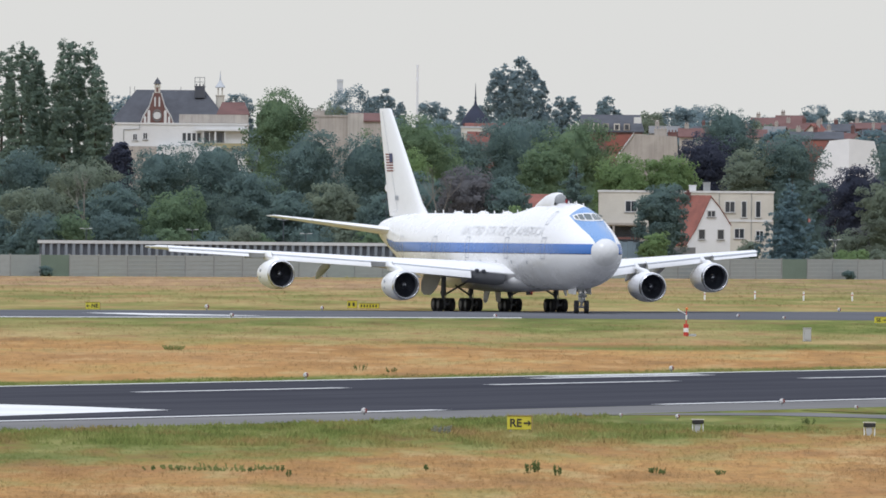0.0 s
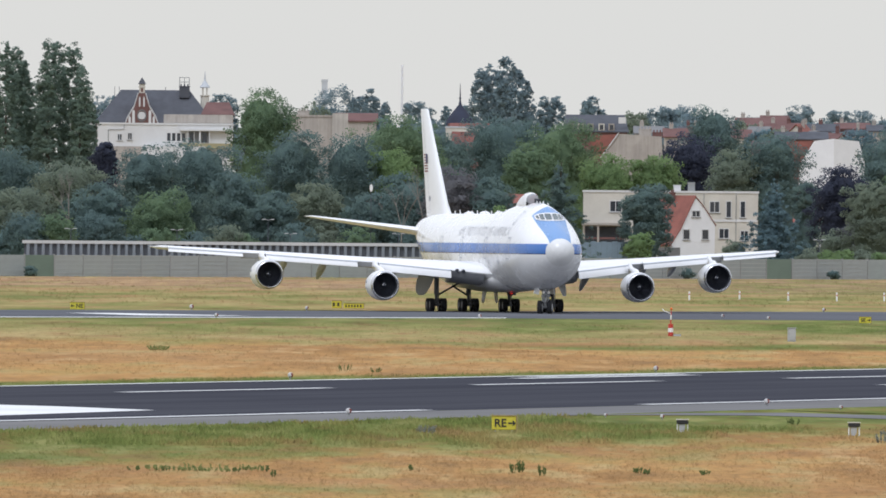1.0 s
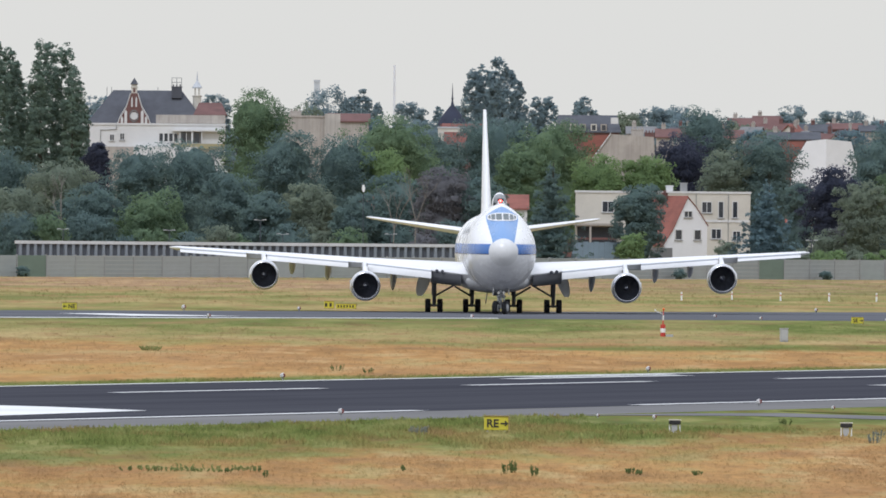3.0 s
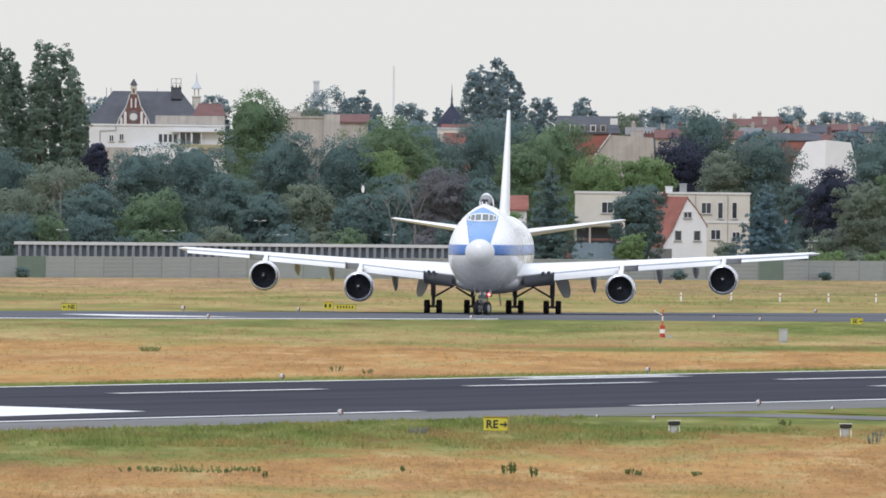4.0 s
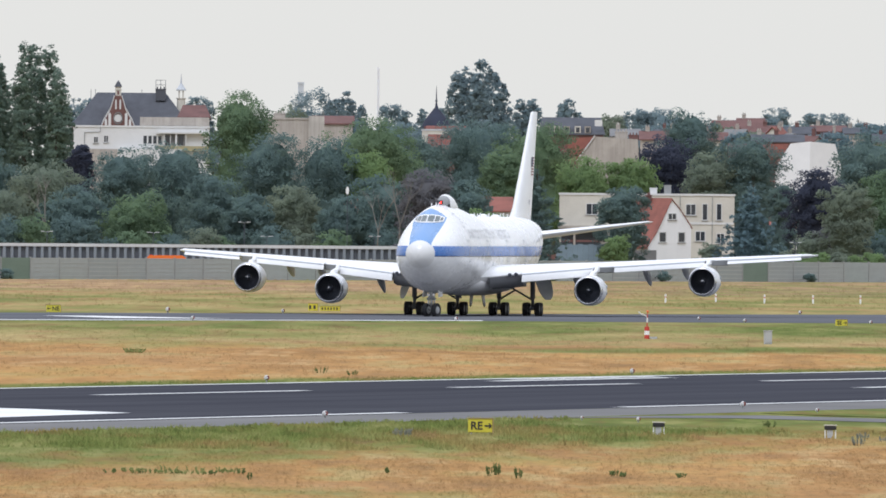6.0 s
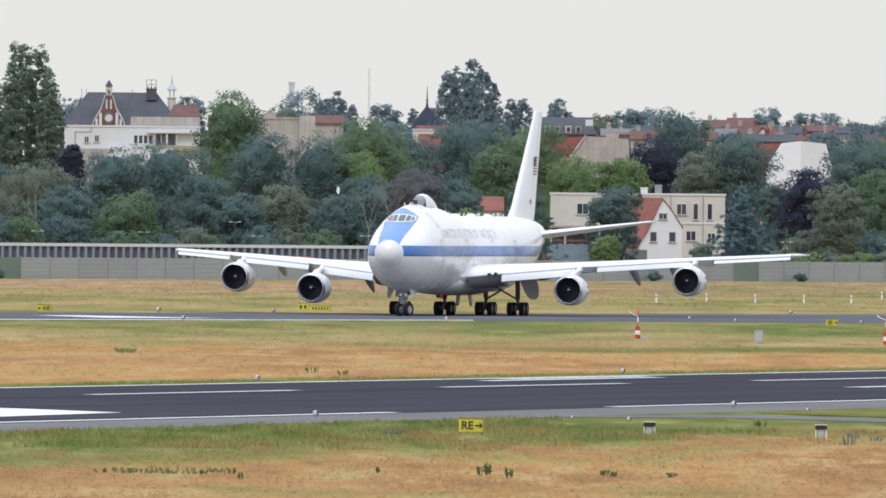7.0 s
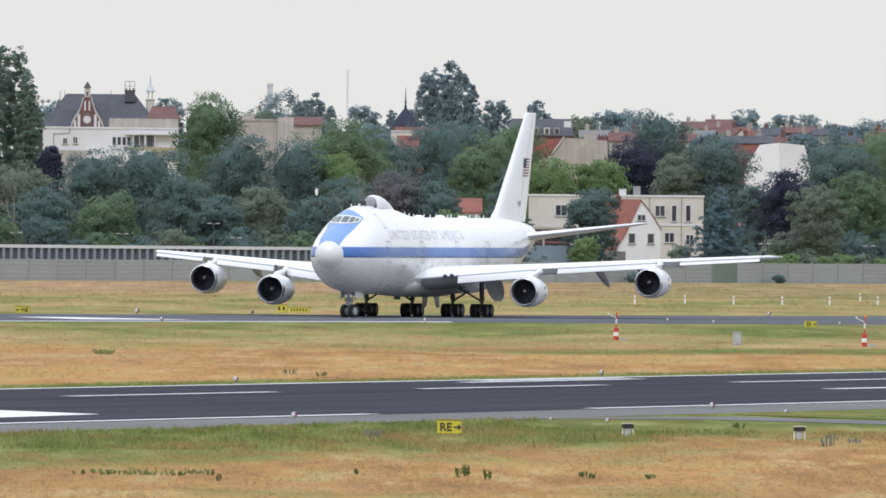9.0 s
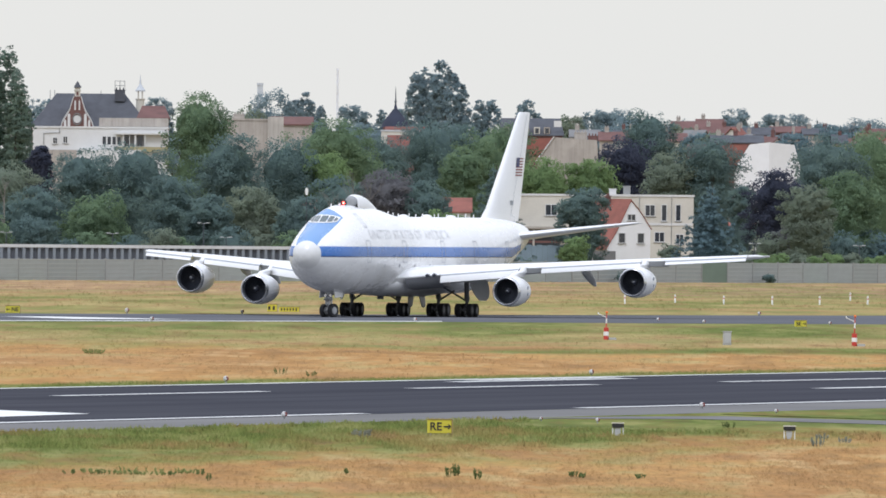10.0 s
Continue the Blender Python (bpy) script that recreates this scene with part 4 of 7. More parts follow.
prism(bm, [(gx - 3.15, z0 - 8), (gx + 3.15, z0 - 8)] + [(gx + half(z), z) for z in rise] + [(gx - half(z), z) for z in rise[::-1]], -1.6, 4)
bmesh.ops.recalc_face_normals(bm, faces=bm.faces)
gable = part("gable", bm, BRICK, sc, "red brick gable with pale stone bands")
for sgn in (-1, 1):
    bm = bmesh.new()
    for a, b in zip(rise, rise[1:]):
        loft(bm, [[(gx + sgn * half(z), q, z), (gx + sgn * (half(z) + 0.09), q, z), (gx + sgn * (half(z) + 0.09), q, z + 0.12), (gx + sgn * half(z), q, z + 0.12)] for q in (-1.68, -1.2) for z in (a,)])
        box(bm, min(gx + sgn * half(b), gx + sgn * (half(a) + 0.07)), max(gx + sgn * half(b), gx + sgn * (half(a) + 0.07)), -1.68, -1.2, a, b)
    part("gable_coping", bm, WHITE, gable, "pale stone coping of the gable")
# lancet panels: straight sides and a pointed head
for dx, a, b, w in ((-2.35, 0.0, 1.5, 0.22), (-1.60, 0.0, 2.7, 0.26), (1.60, 0.0, 2.7, 0.26), (2.35, 0.0, 1.5, 0.22), (-0.42, 3.3, 5.3, 0.15), (0.42, 3.3, 5.3, 0.15)):
    bm = bmesh.new()
    prism(bm, [(gx + dx - w, z0 + a), (gx + dx + w, z0 + a), (gx + dx + w, z0 + b - 0.35), (gx + dx, z0 + b), (gx + dx - w, z0 + b - 0.35)], -1.74, -1.6)
    bmesh.ops.recalc_face_normals(bm, faces=bm.faces)
    part("lancet_panel", bm, WHITE, gable, "pale pointed stone panel")
bm = bmesh.new()
loft(bm, [[(gx + r * 0.82 * math.cos(2 * math.pi * i / 28), y, z0 + 1.55 + r * 1.08 * math.sin(2 * math.pi * i / 28)) for i in range(28)] for y, r in ((-1.6, 1.12), (-1.80, 1.12), (-1.80, 0.90), (-1.66, 0.88))], caps=False)
bmesh.ops.recalc_face_normals(bm, faces=bm.faces)
ring = part("round_panel", bm, ROOF_GREY, gable, "dark moulded ring")
bm = bmesh.new()
rod(bm, (gx, -1.6, z0 + 1.55), (gx, -1.67, z0 + 1.55), 0.74, n=24)
part("clock_face", bm, WHITE, ring, "plain white round face")
bm = bmesh.new()
box(bm, gx - 0.55, gx + 0.55, -1.3, -0.2, za - 0.4, za + 1.75)
box(bm, gx - 0.68, gx + 0.68, -1.42, -0.08, za + 1.1, za + 1.28)
turret = part("turret", bm, CREAM, gable, "small pale stone turret")
bm = bmesh.new()
loft(bm, [[(gx + q * a, -0.75 + q * b, z) for a, b in ((-1, -1), (1, -1), (1, 1), (-1, 1))] for z, q in ((za + 1.75, 0.78), (za + 2.5, 0.36), (za + 3.0, 0.05))])
part("turret_cap", bm, ROOF_DARK, turret, "dark pyramid cap")
bm = bmesh.new()
box(bm, gx - 0.2, gx + 0.2, -1.34, -1.3, za + 0.2, za + 0.95)
part("turret_opening", bm, BRICK, turret, "brick panel in the turret")
tx = -48.78 - cx
zt = 32.92
bm = bmesh.new()
loft(bm, [[(tx + r * math.cos(2 * math.pi * i / 8), 7 + r * math.sin(2 * math.pi * i / 8), z) for i in range(8)] for z, r in ((zt - 2.6, 0.85), (zt - 0.2, 0.80), (zt - 0.1, 0.95), (zt + 0.1, 0.95))])
lantern = part("roof_turret", bm, CREAM, sc, "pale lantern turret with pointed cap")
for k in range(4):
    bm = bmesh.new()
    px, py = tx + 0.55 * math.cos(0.785 + k * 1.5708), 7 + 0.55 * math.sin(0.785 + k * 1.5708)
    rod(bm, (px, py, zt + 0.1), (px, py, zt + 1.5), 0.14)
    part("lantern_post", bm, CREAM, lantern)
bm = bmesh.new()
loft(bm, [[(tx + r * math.cos(2 * math.pi * i / 8), 7 + r * math.sin(2 * math.pi * i / 8), z) for i in range(8)] for z, r in ((zt + 1.5, 0.95), (zt + 1.7, 0.98), (zt + 2.2, 0.62), (zt + 2.9, 0.20), (zt + 4.8, 0.03))])
part("lantern_cap", bm, CONCRETE_PALE, lantern, "pale pointed lantern cap")
bm = bmesh.new()
for px in (-53.7, -52.75, -51.8):
    rod(bm, (px - cx, 5.5, 34.4), (px - cx, 5.5, 36.4), 0.05, n=6)
for z in (35.5, 36.4):
    rod(bm, (-53.7 - cx, 5.5, z), (-51.8 - cx, 5.5, z), 0.05, n=6)
part("roof_cage", bm, STEEL_DARK, sc, "thin railed cage above the chimney")
chimney(sc, -52.75 - cx, 6, 32.44, 2.0, 1.2, 2.1, ROOF_DARK, 3)
for x in (-66.41, -56.49, -65.53):
    bm = bmesh.new()
    rod(bm, (x - cx, 8, 32.45), (x - cx, 8, 34.54), 0.05)
    part("roof_mast", bm, STEEL_DARK, sc)

# plain flank wall of a tenement, with red roofs behind
fw, hw = block("tenement", -31.06, -21.67, 2900, 14, 28.82, BEIGE, BEIGE, "tenement with a bare grey-beige flank wall")
bm = bmesh.new()
box(bm, hw - 1.6, hw + 1.4, -0.6, 0, 0, 29.19)
part("wall_pier", bm, BEIGE_PALE, fw, "paler projecting pier")
chimney(fw, -2.5, 5, 28.82, 2.2, 0.8, 0.7, BEIGE, 3)
gabled("tenement", -19.04, 2960, 7.71, 10, 28.11, 29.54, BEIGE, ROOF_HAZED, "tenement with a low red tiled roof among trees", 0, 0, True)

# church with dark helm roof and needle spire
sx, D = 1.14, 3000.0
ch = thing("church", sx, D, 0, 0, "brick church with dark bell-shaped roof and needle spire", "church")
bm = bmesh.new()
box(bm, -2.4, 2.4, 0, 5, 0, 28.12)
part("tower", bm, BRICK, ch)
for x in (-1.2, 1.2):
    bm = bmesh.new()
    prism(bm, [(x - 0.45, 25.2), (x + 0.45, 25.2), (x + 0.45, 26.7), (x, 27.3), (x - 0.45, 26.7)], -0.06, 0.0)
    bmesh.ops.recalc_face_normals(bm, faces=bm.faces)
    part("belfry_opening", bm, GLASS_DARK, ch, "dark belfry opening")
bm = bmesh.new()
zb, ztop = 28.12, 36.16
loft(bm, [[(r * math.cos(2 * math.pi * i / 16), 2.5 + r * math.sin(2 * math.pi * i / 16), z) for i in range(16)] for z, r in ((zb - 0.3, 2.9), (zb + 0.8, 2.55), (zb + 2.0, 1.7), (zb + 3.0, 0.9), (zb + 3.6, 0.35), (zb + 4.6, 0.16), (ztop, 0.03))])
smooth(part("helm_roof", bm, ROOF_NAVY, ch, "dark bell-shaped helm with spire"))
bm = bmesh.new()
bmesh.ops.create_uvsphere(bm, u_segments=12, v_segments=8, radius=0.25, matrix=Matrix.Translation((0, 2.5, ztop - 3.0)))
part("spire_ball", bm, STEEL_DARK, ch)
gabled("red_roofed_house", 2.5, 2860, 5.2, 10, 22.29, 25.48, BRICK, ROOF_DULL, "house with steep red tiled roof before the church", 0, 0, True)
ledge, hw = block("flat_annex", -1.6, 5.6, 2900, 8, 26.9, CREAM, CONCRETE_PALE, "low flat annex with pale roof edges before the church", 0, 0.3)
bm = bmesh.new()
box(bm, -3.0, 3.2, -0.3, -0.15, 25.6, 25.85)
part("ledge", bm, WHITE, ledge, "pale horizontal ledge")
gabled("red_roofed_house", 3.35, 2980, 7.76, 9, 26.45, 27.89, CREAM, ROOF_DULL, "long house with a red tiled roof by the church", 0, 0, True)

# dark mansard tenement with dormers
D = 3050.0
mt = gabled("mansard_tenement", 28.4, D, 12.71, 12, 27.11, 30.28, BRICK, ROOF_DARK, "tenement with a dark mansard roof and dormer windows", 0, 0.8, True)
for i, x in enumerate((-5.0, -3.0, -1.0, 1.2, 3.2)):
    bm = bmesh.new()
    box(bm, x - 0.6, x + 0.6, -0.2, 3, 27.33, 28.69)
    dm = part("dormer", bm, CREAM if i % 2 else BEIGE, mt, "pale dormer")
    bm = bmesh.new()
    box(bm, x - 0.38, x + 0.38, -0.24, -0.2, 27.45, 28.47)
    part("dormer_pane", bm, GLASS_DARK, dm)
bm = bmesh.new()
box(bm, 4.6, 6.1, -0.4, -0.2, 28.75, 29.99)
part("skylight", bm, WHITE, mt, "bright roof skylight")

# tenement with a bare beige gable wall beside a red roof
bg = thing("gable_tenement", 33.78, 2880, 0, 0, "tenement with bare beige gable wall beside red tiled roof", "house", "houses beyond the airfield")
cx = 33.78
za, zb = 25.65, 21.34
xl, xm, xr = 28.21 - cx, 31.21 - cx, 39.36 - cx
bm = bmesh.new()
prism(bm, [(xl, 0), (xr + 0.3, 0), (xr + 0.3, zb), (xr, za - 0.5), (xm, za), (xl, zb)], 0, 12)
bmesh.ops.recalc_face_normals(bm, faces=bm.faces)
part("gable_wall", bm, BEIGE, bg)
bm = bmesh.new()
loft(bm, [[(xl - 0.5, q, zb - 0.6), (xm, q, za), (xm, q, za + 0.3), (xl - 0.5, q, zb - 0.2)] for q in (-0.3, 0.3)])
bmesh.ops.recalc_face_normals(bm, faces=bm.faces)
part("verge", bm, WHITE, bg, "white verge board")
bm = bmesh.new()
prism(bm, [(xl - 2.4, zb - 0.4), (xl - 0.3, zb - 0.4), (xm - 0.1, za - 0.1), (xl - 2.2, za - 0.4)], 0.6, 1.0)
bmesh.ops.recalc_face_normals(bm, faces=bm.faces)
part("roof", bm, ROOF_RED, bg, "red tiled roof slope")
chimney(bg, (xm + xr) / 2 + 1, 4, za - 0.8, 2.4, 0.8, 1.6, BEIGE, 4)
chimney(bg, xr - 0.8, 4, za - 0.8, 1.8, 0.8, 1.0, BRICK, 3)

# tall white faceted building, seen at its corner
wb = thing("white_corner_building", 70.05, 2800, 0, 0, "tall white rendered building with sloping shoulders seen at its corner", "building", "houses beyond the airfield")
zt, zs = 24.57, 19.68
wl, wr, sl, sr = 6.25, 6.04, 3.54, 4.79
bm = bmesh.new()
left = [(0, 0, 0), (0, 0, zt), (-sl, 3.0, zt - 0.4), (-wl, 5.5, zs), (-wl, 5.5, 0)]
back = [(0.5, 11, 0), (0.5, 11, zt), (-sl + 0.5, 11, zt - 0.4), (-wl + 0.5, 11.5, zs), (-wl + 0.5, 11.5, 0)]
loft(bm, [left, back])
right = [(0, 0.02, 0), (0, 0.02, zt), (sr, 5.5, zt - 0.4), (wr, 7.0, zs), (wr, 7.0, 0)]
back = [(0.5, 11, 0), (0.5, 11, zt), (sr, 12, zt - 0.4), (wr, 12.5, zs), (wr, 12.5, 0)]
loft(bm, [right, back])
bmesh.ops.recalc_face_normals(bm, faces=bm.faces)
part("wall", bm, WHITE_FRESH, wb)
bm = bmesh.new()
prism(bm, [(-wl - 2.0, zs - 0.5), (-wl + 0.2, zs - 0.5), (-sl - 0.3, zt - 0.4), (-wl - 1.4, zt - 0.5)], 6.2, 6.6)
bmesh.ops.recalc_face_normals(bm, faces=bm.faces)
part("roof", bm, ROOF_RED, wb, "red tiled roof slope")

# small roofs that show between the trees, and the red skyline
for x, w, e, r, d, m, roof in (
        (10.68, 6.34, 10.98, 13.19, 2580, WHITE, ROOF_RED), (-12.7, 3.25, 10.57, 12.58, 2570, WHITE, ROOF_RED),
        (60.46, 4.24, 8.54, 10.66, 2590, CREAM, ROOF_RED),
        (69.06, 7.82, 31.55, 33.24, 3500, CREAM, ROOF_HAZED), (75.14, 8.22, 29.99, 31.79, 3450, BEIGE, ROOF_HAZED),
        (76.0, 6.16, 32.53, 34.54, 3600, BRICK, ROOF_HAZED), (84.04, 9.12, 30.38, 31.94, 3500, BRICK, ROOF_DARK),
        (93.17, 7.93, 31.3, 32.62, 3550, BRICK, ROOF_HAZED), (100.33, 9.9, 30.52, 31.83, 3500, BEIGE, ROOF_DARK),
        (61.43, 6.14, 27.47, 29.19, 3300, CREAM, ROOF_HAZED), (73.27, 10.72, 26.76, 28.19, 3200, BRICK, ROOF_DARK),
        (47.3, 5.96, 27.01, 28.68, 3200, BEIGE, ROOF_HAZED), (41.75, 6.05, 27.98, 29.43, 3250, BEIGE, ROOF_GREY),
        (111.4, 11.72, 30.1, 31.92, 3500, BEIGE, ROOF_HAZED), (60.46, 6.48, 22.25, 24.41, 2900, BEIGE, ROOF_HAZED),
        (65.01, 6.7, 31.37, 32.71, 3600, BRICK, ROOF_DARK)):
    ho = gabled("red_roofed_house" if roof in (ROOF_RED, ROOF_HAZED) else "tenement", x, d, w, 9, e, r, m, roof, ("house with red tiled roof half hidden by trees" if roof in (ROOF_RED, ROOF_HAZED) else "distant tenement with a dark roof above the trees"), 0, 0, True)
    if d > 3000:
        for k in range(max(1, int(w / 4))):
            chimney(ho, -w / 2 + 1.5 + k * 3.6, 4.5, r - 0.6, 0.9, 0.7, 1.5, BRICK if k % 2 else BEIGE, 2)
    else:
        window(ho, 0, e - 2.4, 1.3, 1.5)

# a jumble of small roofs, dormers and stacks along the skyline
rs = random.Random(77)
for i in range(26):
    x = 50 + i * 2.55 + rs.uniform(-1.0, 1.0)
    d = rs.choice((3280, 3400, 3520, 3620))
    e = 8 + (d / 3500) * (21.4 + rs.uniform(-1.6, 1.0))
    w = rs.uniform(2.6, 5.2)
    roof = rs.choice((ROOF_HAZED, ROOF_RED, ROOF_HAZED, ROOF_DARK, ROOF_GREY))
    ho = gabled("small_house", x * d / 3500, d, w, 6, e, e + rs.uniform(1.0, 1.9), rs.choice((BRICK, BEIGE, CREAM, BRICK)), roof, "small gabled roof crowded among others on the skyline", rs.choice((0, 0, 24, -20)), 0, rs.random() < 0.6)
    chimney(ho, rs.uniform(-w * 0.3, w * 0.3), 3, e + 0.6, 0.7, 0.6, rs.uniform(1.2, 2.0), rs.choice((BRICK, BEIGE)), 2)
    if rs.random() < 0.6:
        window(ho, 0, e - 1.5, 0.9, 1.1, 0, 1)

# far chimney, and a lattice mast with haze painted into its colour
ob = thing("chimney_tower", -33.78, 3950, 0, 0, "distant pale concrete chimney tower", "chimney")
bm = bmesh.new()
box(bm, -0.75, 0.75, -0.75, 0.75, 0, 45.5)
box(bm, -0.85, 0.85, -0.85, 0.85, 45.06, 45.64)
part("shaft", bm, CONCRETE_PALE, ob)
ob = thing("radio_mast", -16.23, 4700, 0, 0, "distant radio mast, haze painted into its pale colour, against the sky", "mast")
bm = bmesh.new()
H = 57.55
for s in ((-0.45, -0.45), (0.45, -0.45), (0.45, 0.45), (-0.45, 0.45)):
    rod(bm, (s[0], s[1], 0), (s[0] * 0.6, s[1] * 0.6, H), 0.10, 0.07, 5)
for k in range(28):
    z = H * k / 28
    rod(bm, (-0.45, -0.45, z), (0.45, -0.45, z + H / 28), 0.05, n=4)
for k in range(14):
    z = H * k / 14
    rod(bm, (0.45, -0.45, z), (-0.45, -0.45, z + H / 14), 0.06, n=4)
rod(bm, (0, 0, 0), (0, 0, H), 0.34, 0.22, 10)
part("lattice", bm, MAST_HAZED, ob)

# ---- the airfield wall and the retaining wall behind it ----
A, B = Vector((-104.0, 2158.0)), Vector((112.0, 2472.0))
dirn = (B - A).normalized()
ang = math.degrees(math.atan2(dirn.y, dirn.x))
pw = thing("perimeter_wall", A.x, A.y, 0, ang, "grey-green concrete panel wall with steel posts along the airfield", "wall", "", "structure")
STEP, TALL = 7.3, 3.15
GATES = (10, 37)
bm = bmesh.new()
for k in range(5):
    box(bm, 0.1, STEP - 0.1, -0.06, 0.06, TALL * k / 5 + 0.015, TALL * (k + 1) / 5 - 0.02)
box(bm, 0.08, STEP - 0.08, -0.03, 0.03, 0, TALL - 0.03)
panel = part("panel", bm, WALL_GREEN, pw)
bm = bmesh.new()
box(bm, 0.1, STEP - 0.1, -0.11, -0.065, 0, 0.13)
rail_mesh = part("rail", bm, RAIL, pw).data
bm = bmesh.new()
box(bm, -0.11, 0.11, -0.12, 0.12, -0.1, TALL + 0.12)
post = part("post", bm, STEEL_POST, pw)
# two solid green gates take the place of panels
GATE_GREEN = worn("dull_green_gate_paint", (0.175, 0.235, 0.185), 0.35, 0.6, 0.8)
gate_mesh = panel.data.copy()
gate_mesh.materials[0] = GATE_GREEN
n = int((B - A).length / STEP)
for i in range(1, n):
    for src, nm in ((panel, "panel"), (post, "post")):
        c = new("gate_panel", gate_mesh) if nm == "panel" and i in GATES else new(nm, src.data)
        c.parent = pw
        c.location = (i * STEP, 0, 0)
    for k in range(5):
        if i % 11 in (8, 9) or i in GATES:
            continue
        c = new("rail", rail_mesh)
        c.parent = pw
        c.location = (i * STEP, 0, TALL * (k + 1) / 5 - 0.16)

rw = thing("retaining_wall", -68.91, 2440, 0, 6, "dark ribbed steel retaining wall with a pale coping", "wall", "", "structure")
L = 70.84
zt = 4.86 + 0.15
bm = bmesh.new()
box(bm, 0, L, 0, 0.4, 0, zt - 0.5)
part("sheet_wall", bm, STEEL_DARK, rw, "dark sheet steel wall")
bm = bmesh.new()
box(bm, -0.3, L + 0.3, -0.45, 0.6, zt - 0.5, zt)
part("coping", bm, STEEL_PALE, rw, "pale concrete coping")
bm = bmesh.new()
loft(bm, [[(-0.30, 0, z), (-0.20, -0.35, z), (0.20, -0.35, z), (0.30, 0, z)] for z in (0, zt - 0.5)])
bmesh.ops.recalc_face_normals(bm, faces=bm.faces)
rib = part("rib", bm, STEEL_RIB, rw)
k = 0.6
rib.location.x = k
while k < L - 1.2:
    k += 1.22
    c = new("rib", rib.data)
    c.parent = rw
    c.location.x = k


# ---- the aircraft ----
def ps(xa, y, z):
    """A place on the aircraft: metres aft of the nose, to its left, above the ground."""
    return Vector((y, xa - 33.0, z))


def livery():
    """White gloss paint with a blue side stripe, a blue nose panel paled for sky reflection and a white radome; faint
    darker patches below.
    """
    s = Nodes("aircraft_livery")
    sep = s.n("ShaderNodeSeparateXYZ")
    s.link(s.n("ShaderNodeTexCoord").outputs["Object"], sep.inputs[0])
    xa, z = s.math("ADD", sep.outputs[1], 33.0), sep.outputs[2]
    over = lambda a, b: s.math("GREATER_THAN", a, b)
    under = lambda a, b: s.math("LESS_THAN", a, b)
    both = lambda *q: q[0] if len(q) == 1 else s.math("MULTIPLY", q[0], both(*q[1:]))
    lift = s.span(xa, 56, 61.5, 0.0, 0.75)
    stripe = both(over(z, s.math("ADD", lift, 5.50)), under(z, s.math("ADD", s.math("MULTIPLY", lift, 0.5), 6.38)), over(xa, 0.85), under(xa, 60.8))
    keel = both(over(z, s.math("ADD", lift, 5.42)), under(z, s.math("ADD", lift, 5.50)), over(xa, 0.85), under(xa, 60.8))
    off = s.math("ABSOLUTE", sep.outputs[0])
    panel = both(over(xa, 0.72), under(off, s.math("ADD", s.math("MULTIPLY", s.math("SUBTRACT", z, 6.5), 0.23), 0.98)), under(off, 1.44), under(xa, 7.0), over(z, 6.3))
    v = s.place()
    mottle = s.noise(s.place((0.15, 0.5, 0.5)), 1.0, 5)
    low = s.math("MULTIPLY", s.span(mottle, 0.42, 0.75, 0, 0.35), s.span(z, 5.4, 3.6))
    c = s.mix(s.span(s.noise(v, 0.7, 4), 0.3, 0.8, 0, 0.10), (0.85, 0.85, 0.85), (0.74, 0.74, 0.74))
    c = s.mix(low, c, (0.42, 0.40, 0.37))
    c = s.mix(s.math("MULTIPLY", under(xa, 0.85), 0.6), c, (0.62, 0.62, 0.61))
    c = s.mix(stripe, c, (0.050, 0.165, 0.48))
    c = s.mix(keel, c, (0.03, 0.04, 0.10))
    # the stripe's blue, with the sky's reflection on the nose painted in
    c = s.mix(panel, c, (0.165, 0.305, 0.56))
    sheen = s.span(s.noise(s.place((0.6, 0.25, 0.6)), 1.0, 4), 0.35, 0.7, 0.20, 0.34)
    s.bump(s.noise(s.place((0.5, 0.35, 0.5)), 1.0, 2), 0.25, 0.10)
    return s.done(c, sheen, 0.0, 0.6)


LIVERY = livery()
PAINT_WHITE = worn("aircraft_white_paint", (0.83, 0.83, 0.83), 0.14, 0.6, 0.28)
PAINT_GREY = worn("aircraft_grey_paint", (0.30, 0.31, 0.32), 0.25, 1.0, 0.45)
PAINT_DIM = worn("aircraft_light_grey", (0.62, 0.63, 0.64), 0.25, 1.0, 0.45)
ROOT_GREY = worn("dark_root_grey", (0.17, 0.175, 0.19), 0.35, 1.0, 0.4)
PAINT_SEAM = worn("panel_seam_grey", (0.36, 0.38, 0.42), 0.1, 1.0, 0.5)
LETTER = worn("lettering_blue_grey", (0.755, 0.76, 0.77), 0.3, 3.0, 0.5)
METAL = worn("bare_inlet_metal", (0.66, 0.66, 0.67), 0.12, 1.0, 0.22, 0.9)
FAN_DARK = worn("dark_fan", (0.060, 0.066, 0.085), 0.3, 2.0, 0.35, 0.4)
DUCT = worn("dark_duct_lining", (0.13, 0.14, 0.165), 0.3, 2.0, 0.6)
TYRE = worn("black_tyre", (0.028, 0.029, 0.033), 0.3, 3.0, 0.85)
HUB = worn("grey_wheel_hub", (0.11, 0.113, 0.125), 0.3, 3.0, 0.5, 0.4)
GEAR = worn("dark_gear_steel", (0.17, 0.178, 0.195), 0.4, 2.0, 0.5, 0.3)
GEAR_PALE = worn("silver_gear_leg", (0.52, 0.53, 0.55), 0.4, 2.0, 0.4, 0.5)
FLAG_RED = worn("flag_red", (0.22, 0.055, 0.055), 0.1)
FLAG_BLUE = worn("flag_blue", (0.04, 0.05, 0.13), 0.1)
COCKPIT = worn("cockpit_glass", (0.10, 0.125, 0.125), 0.2, 2.0, 0.06, spec=0.9)


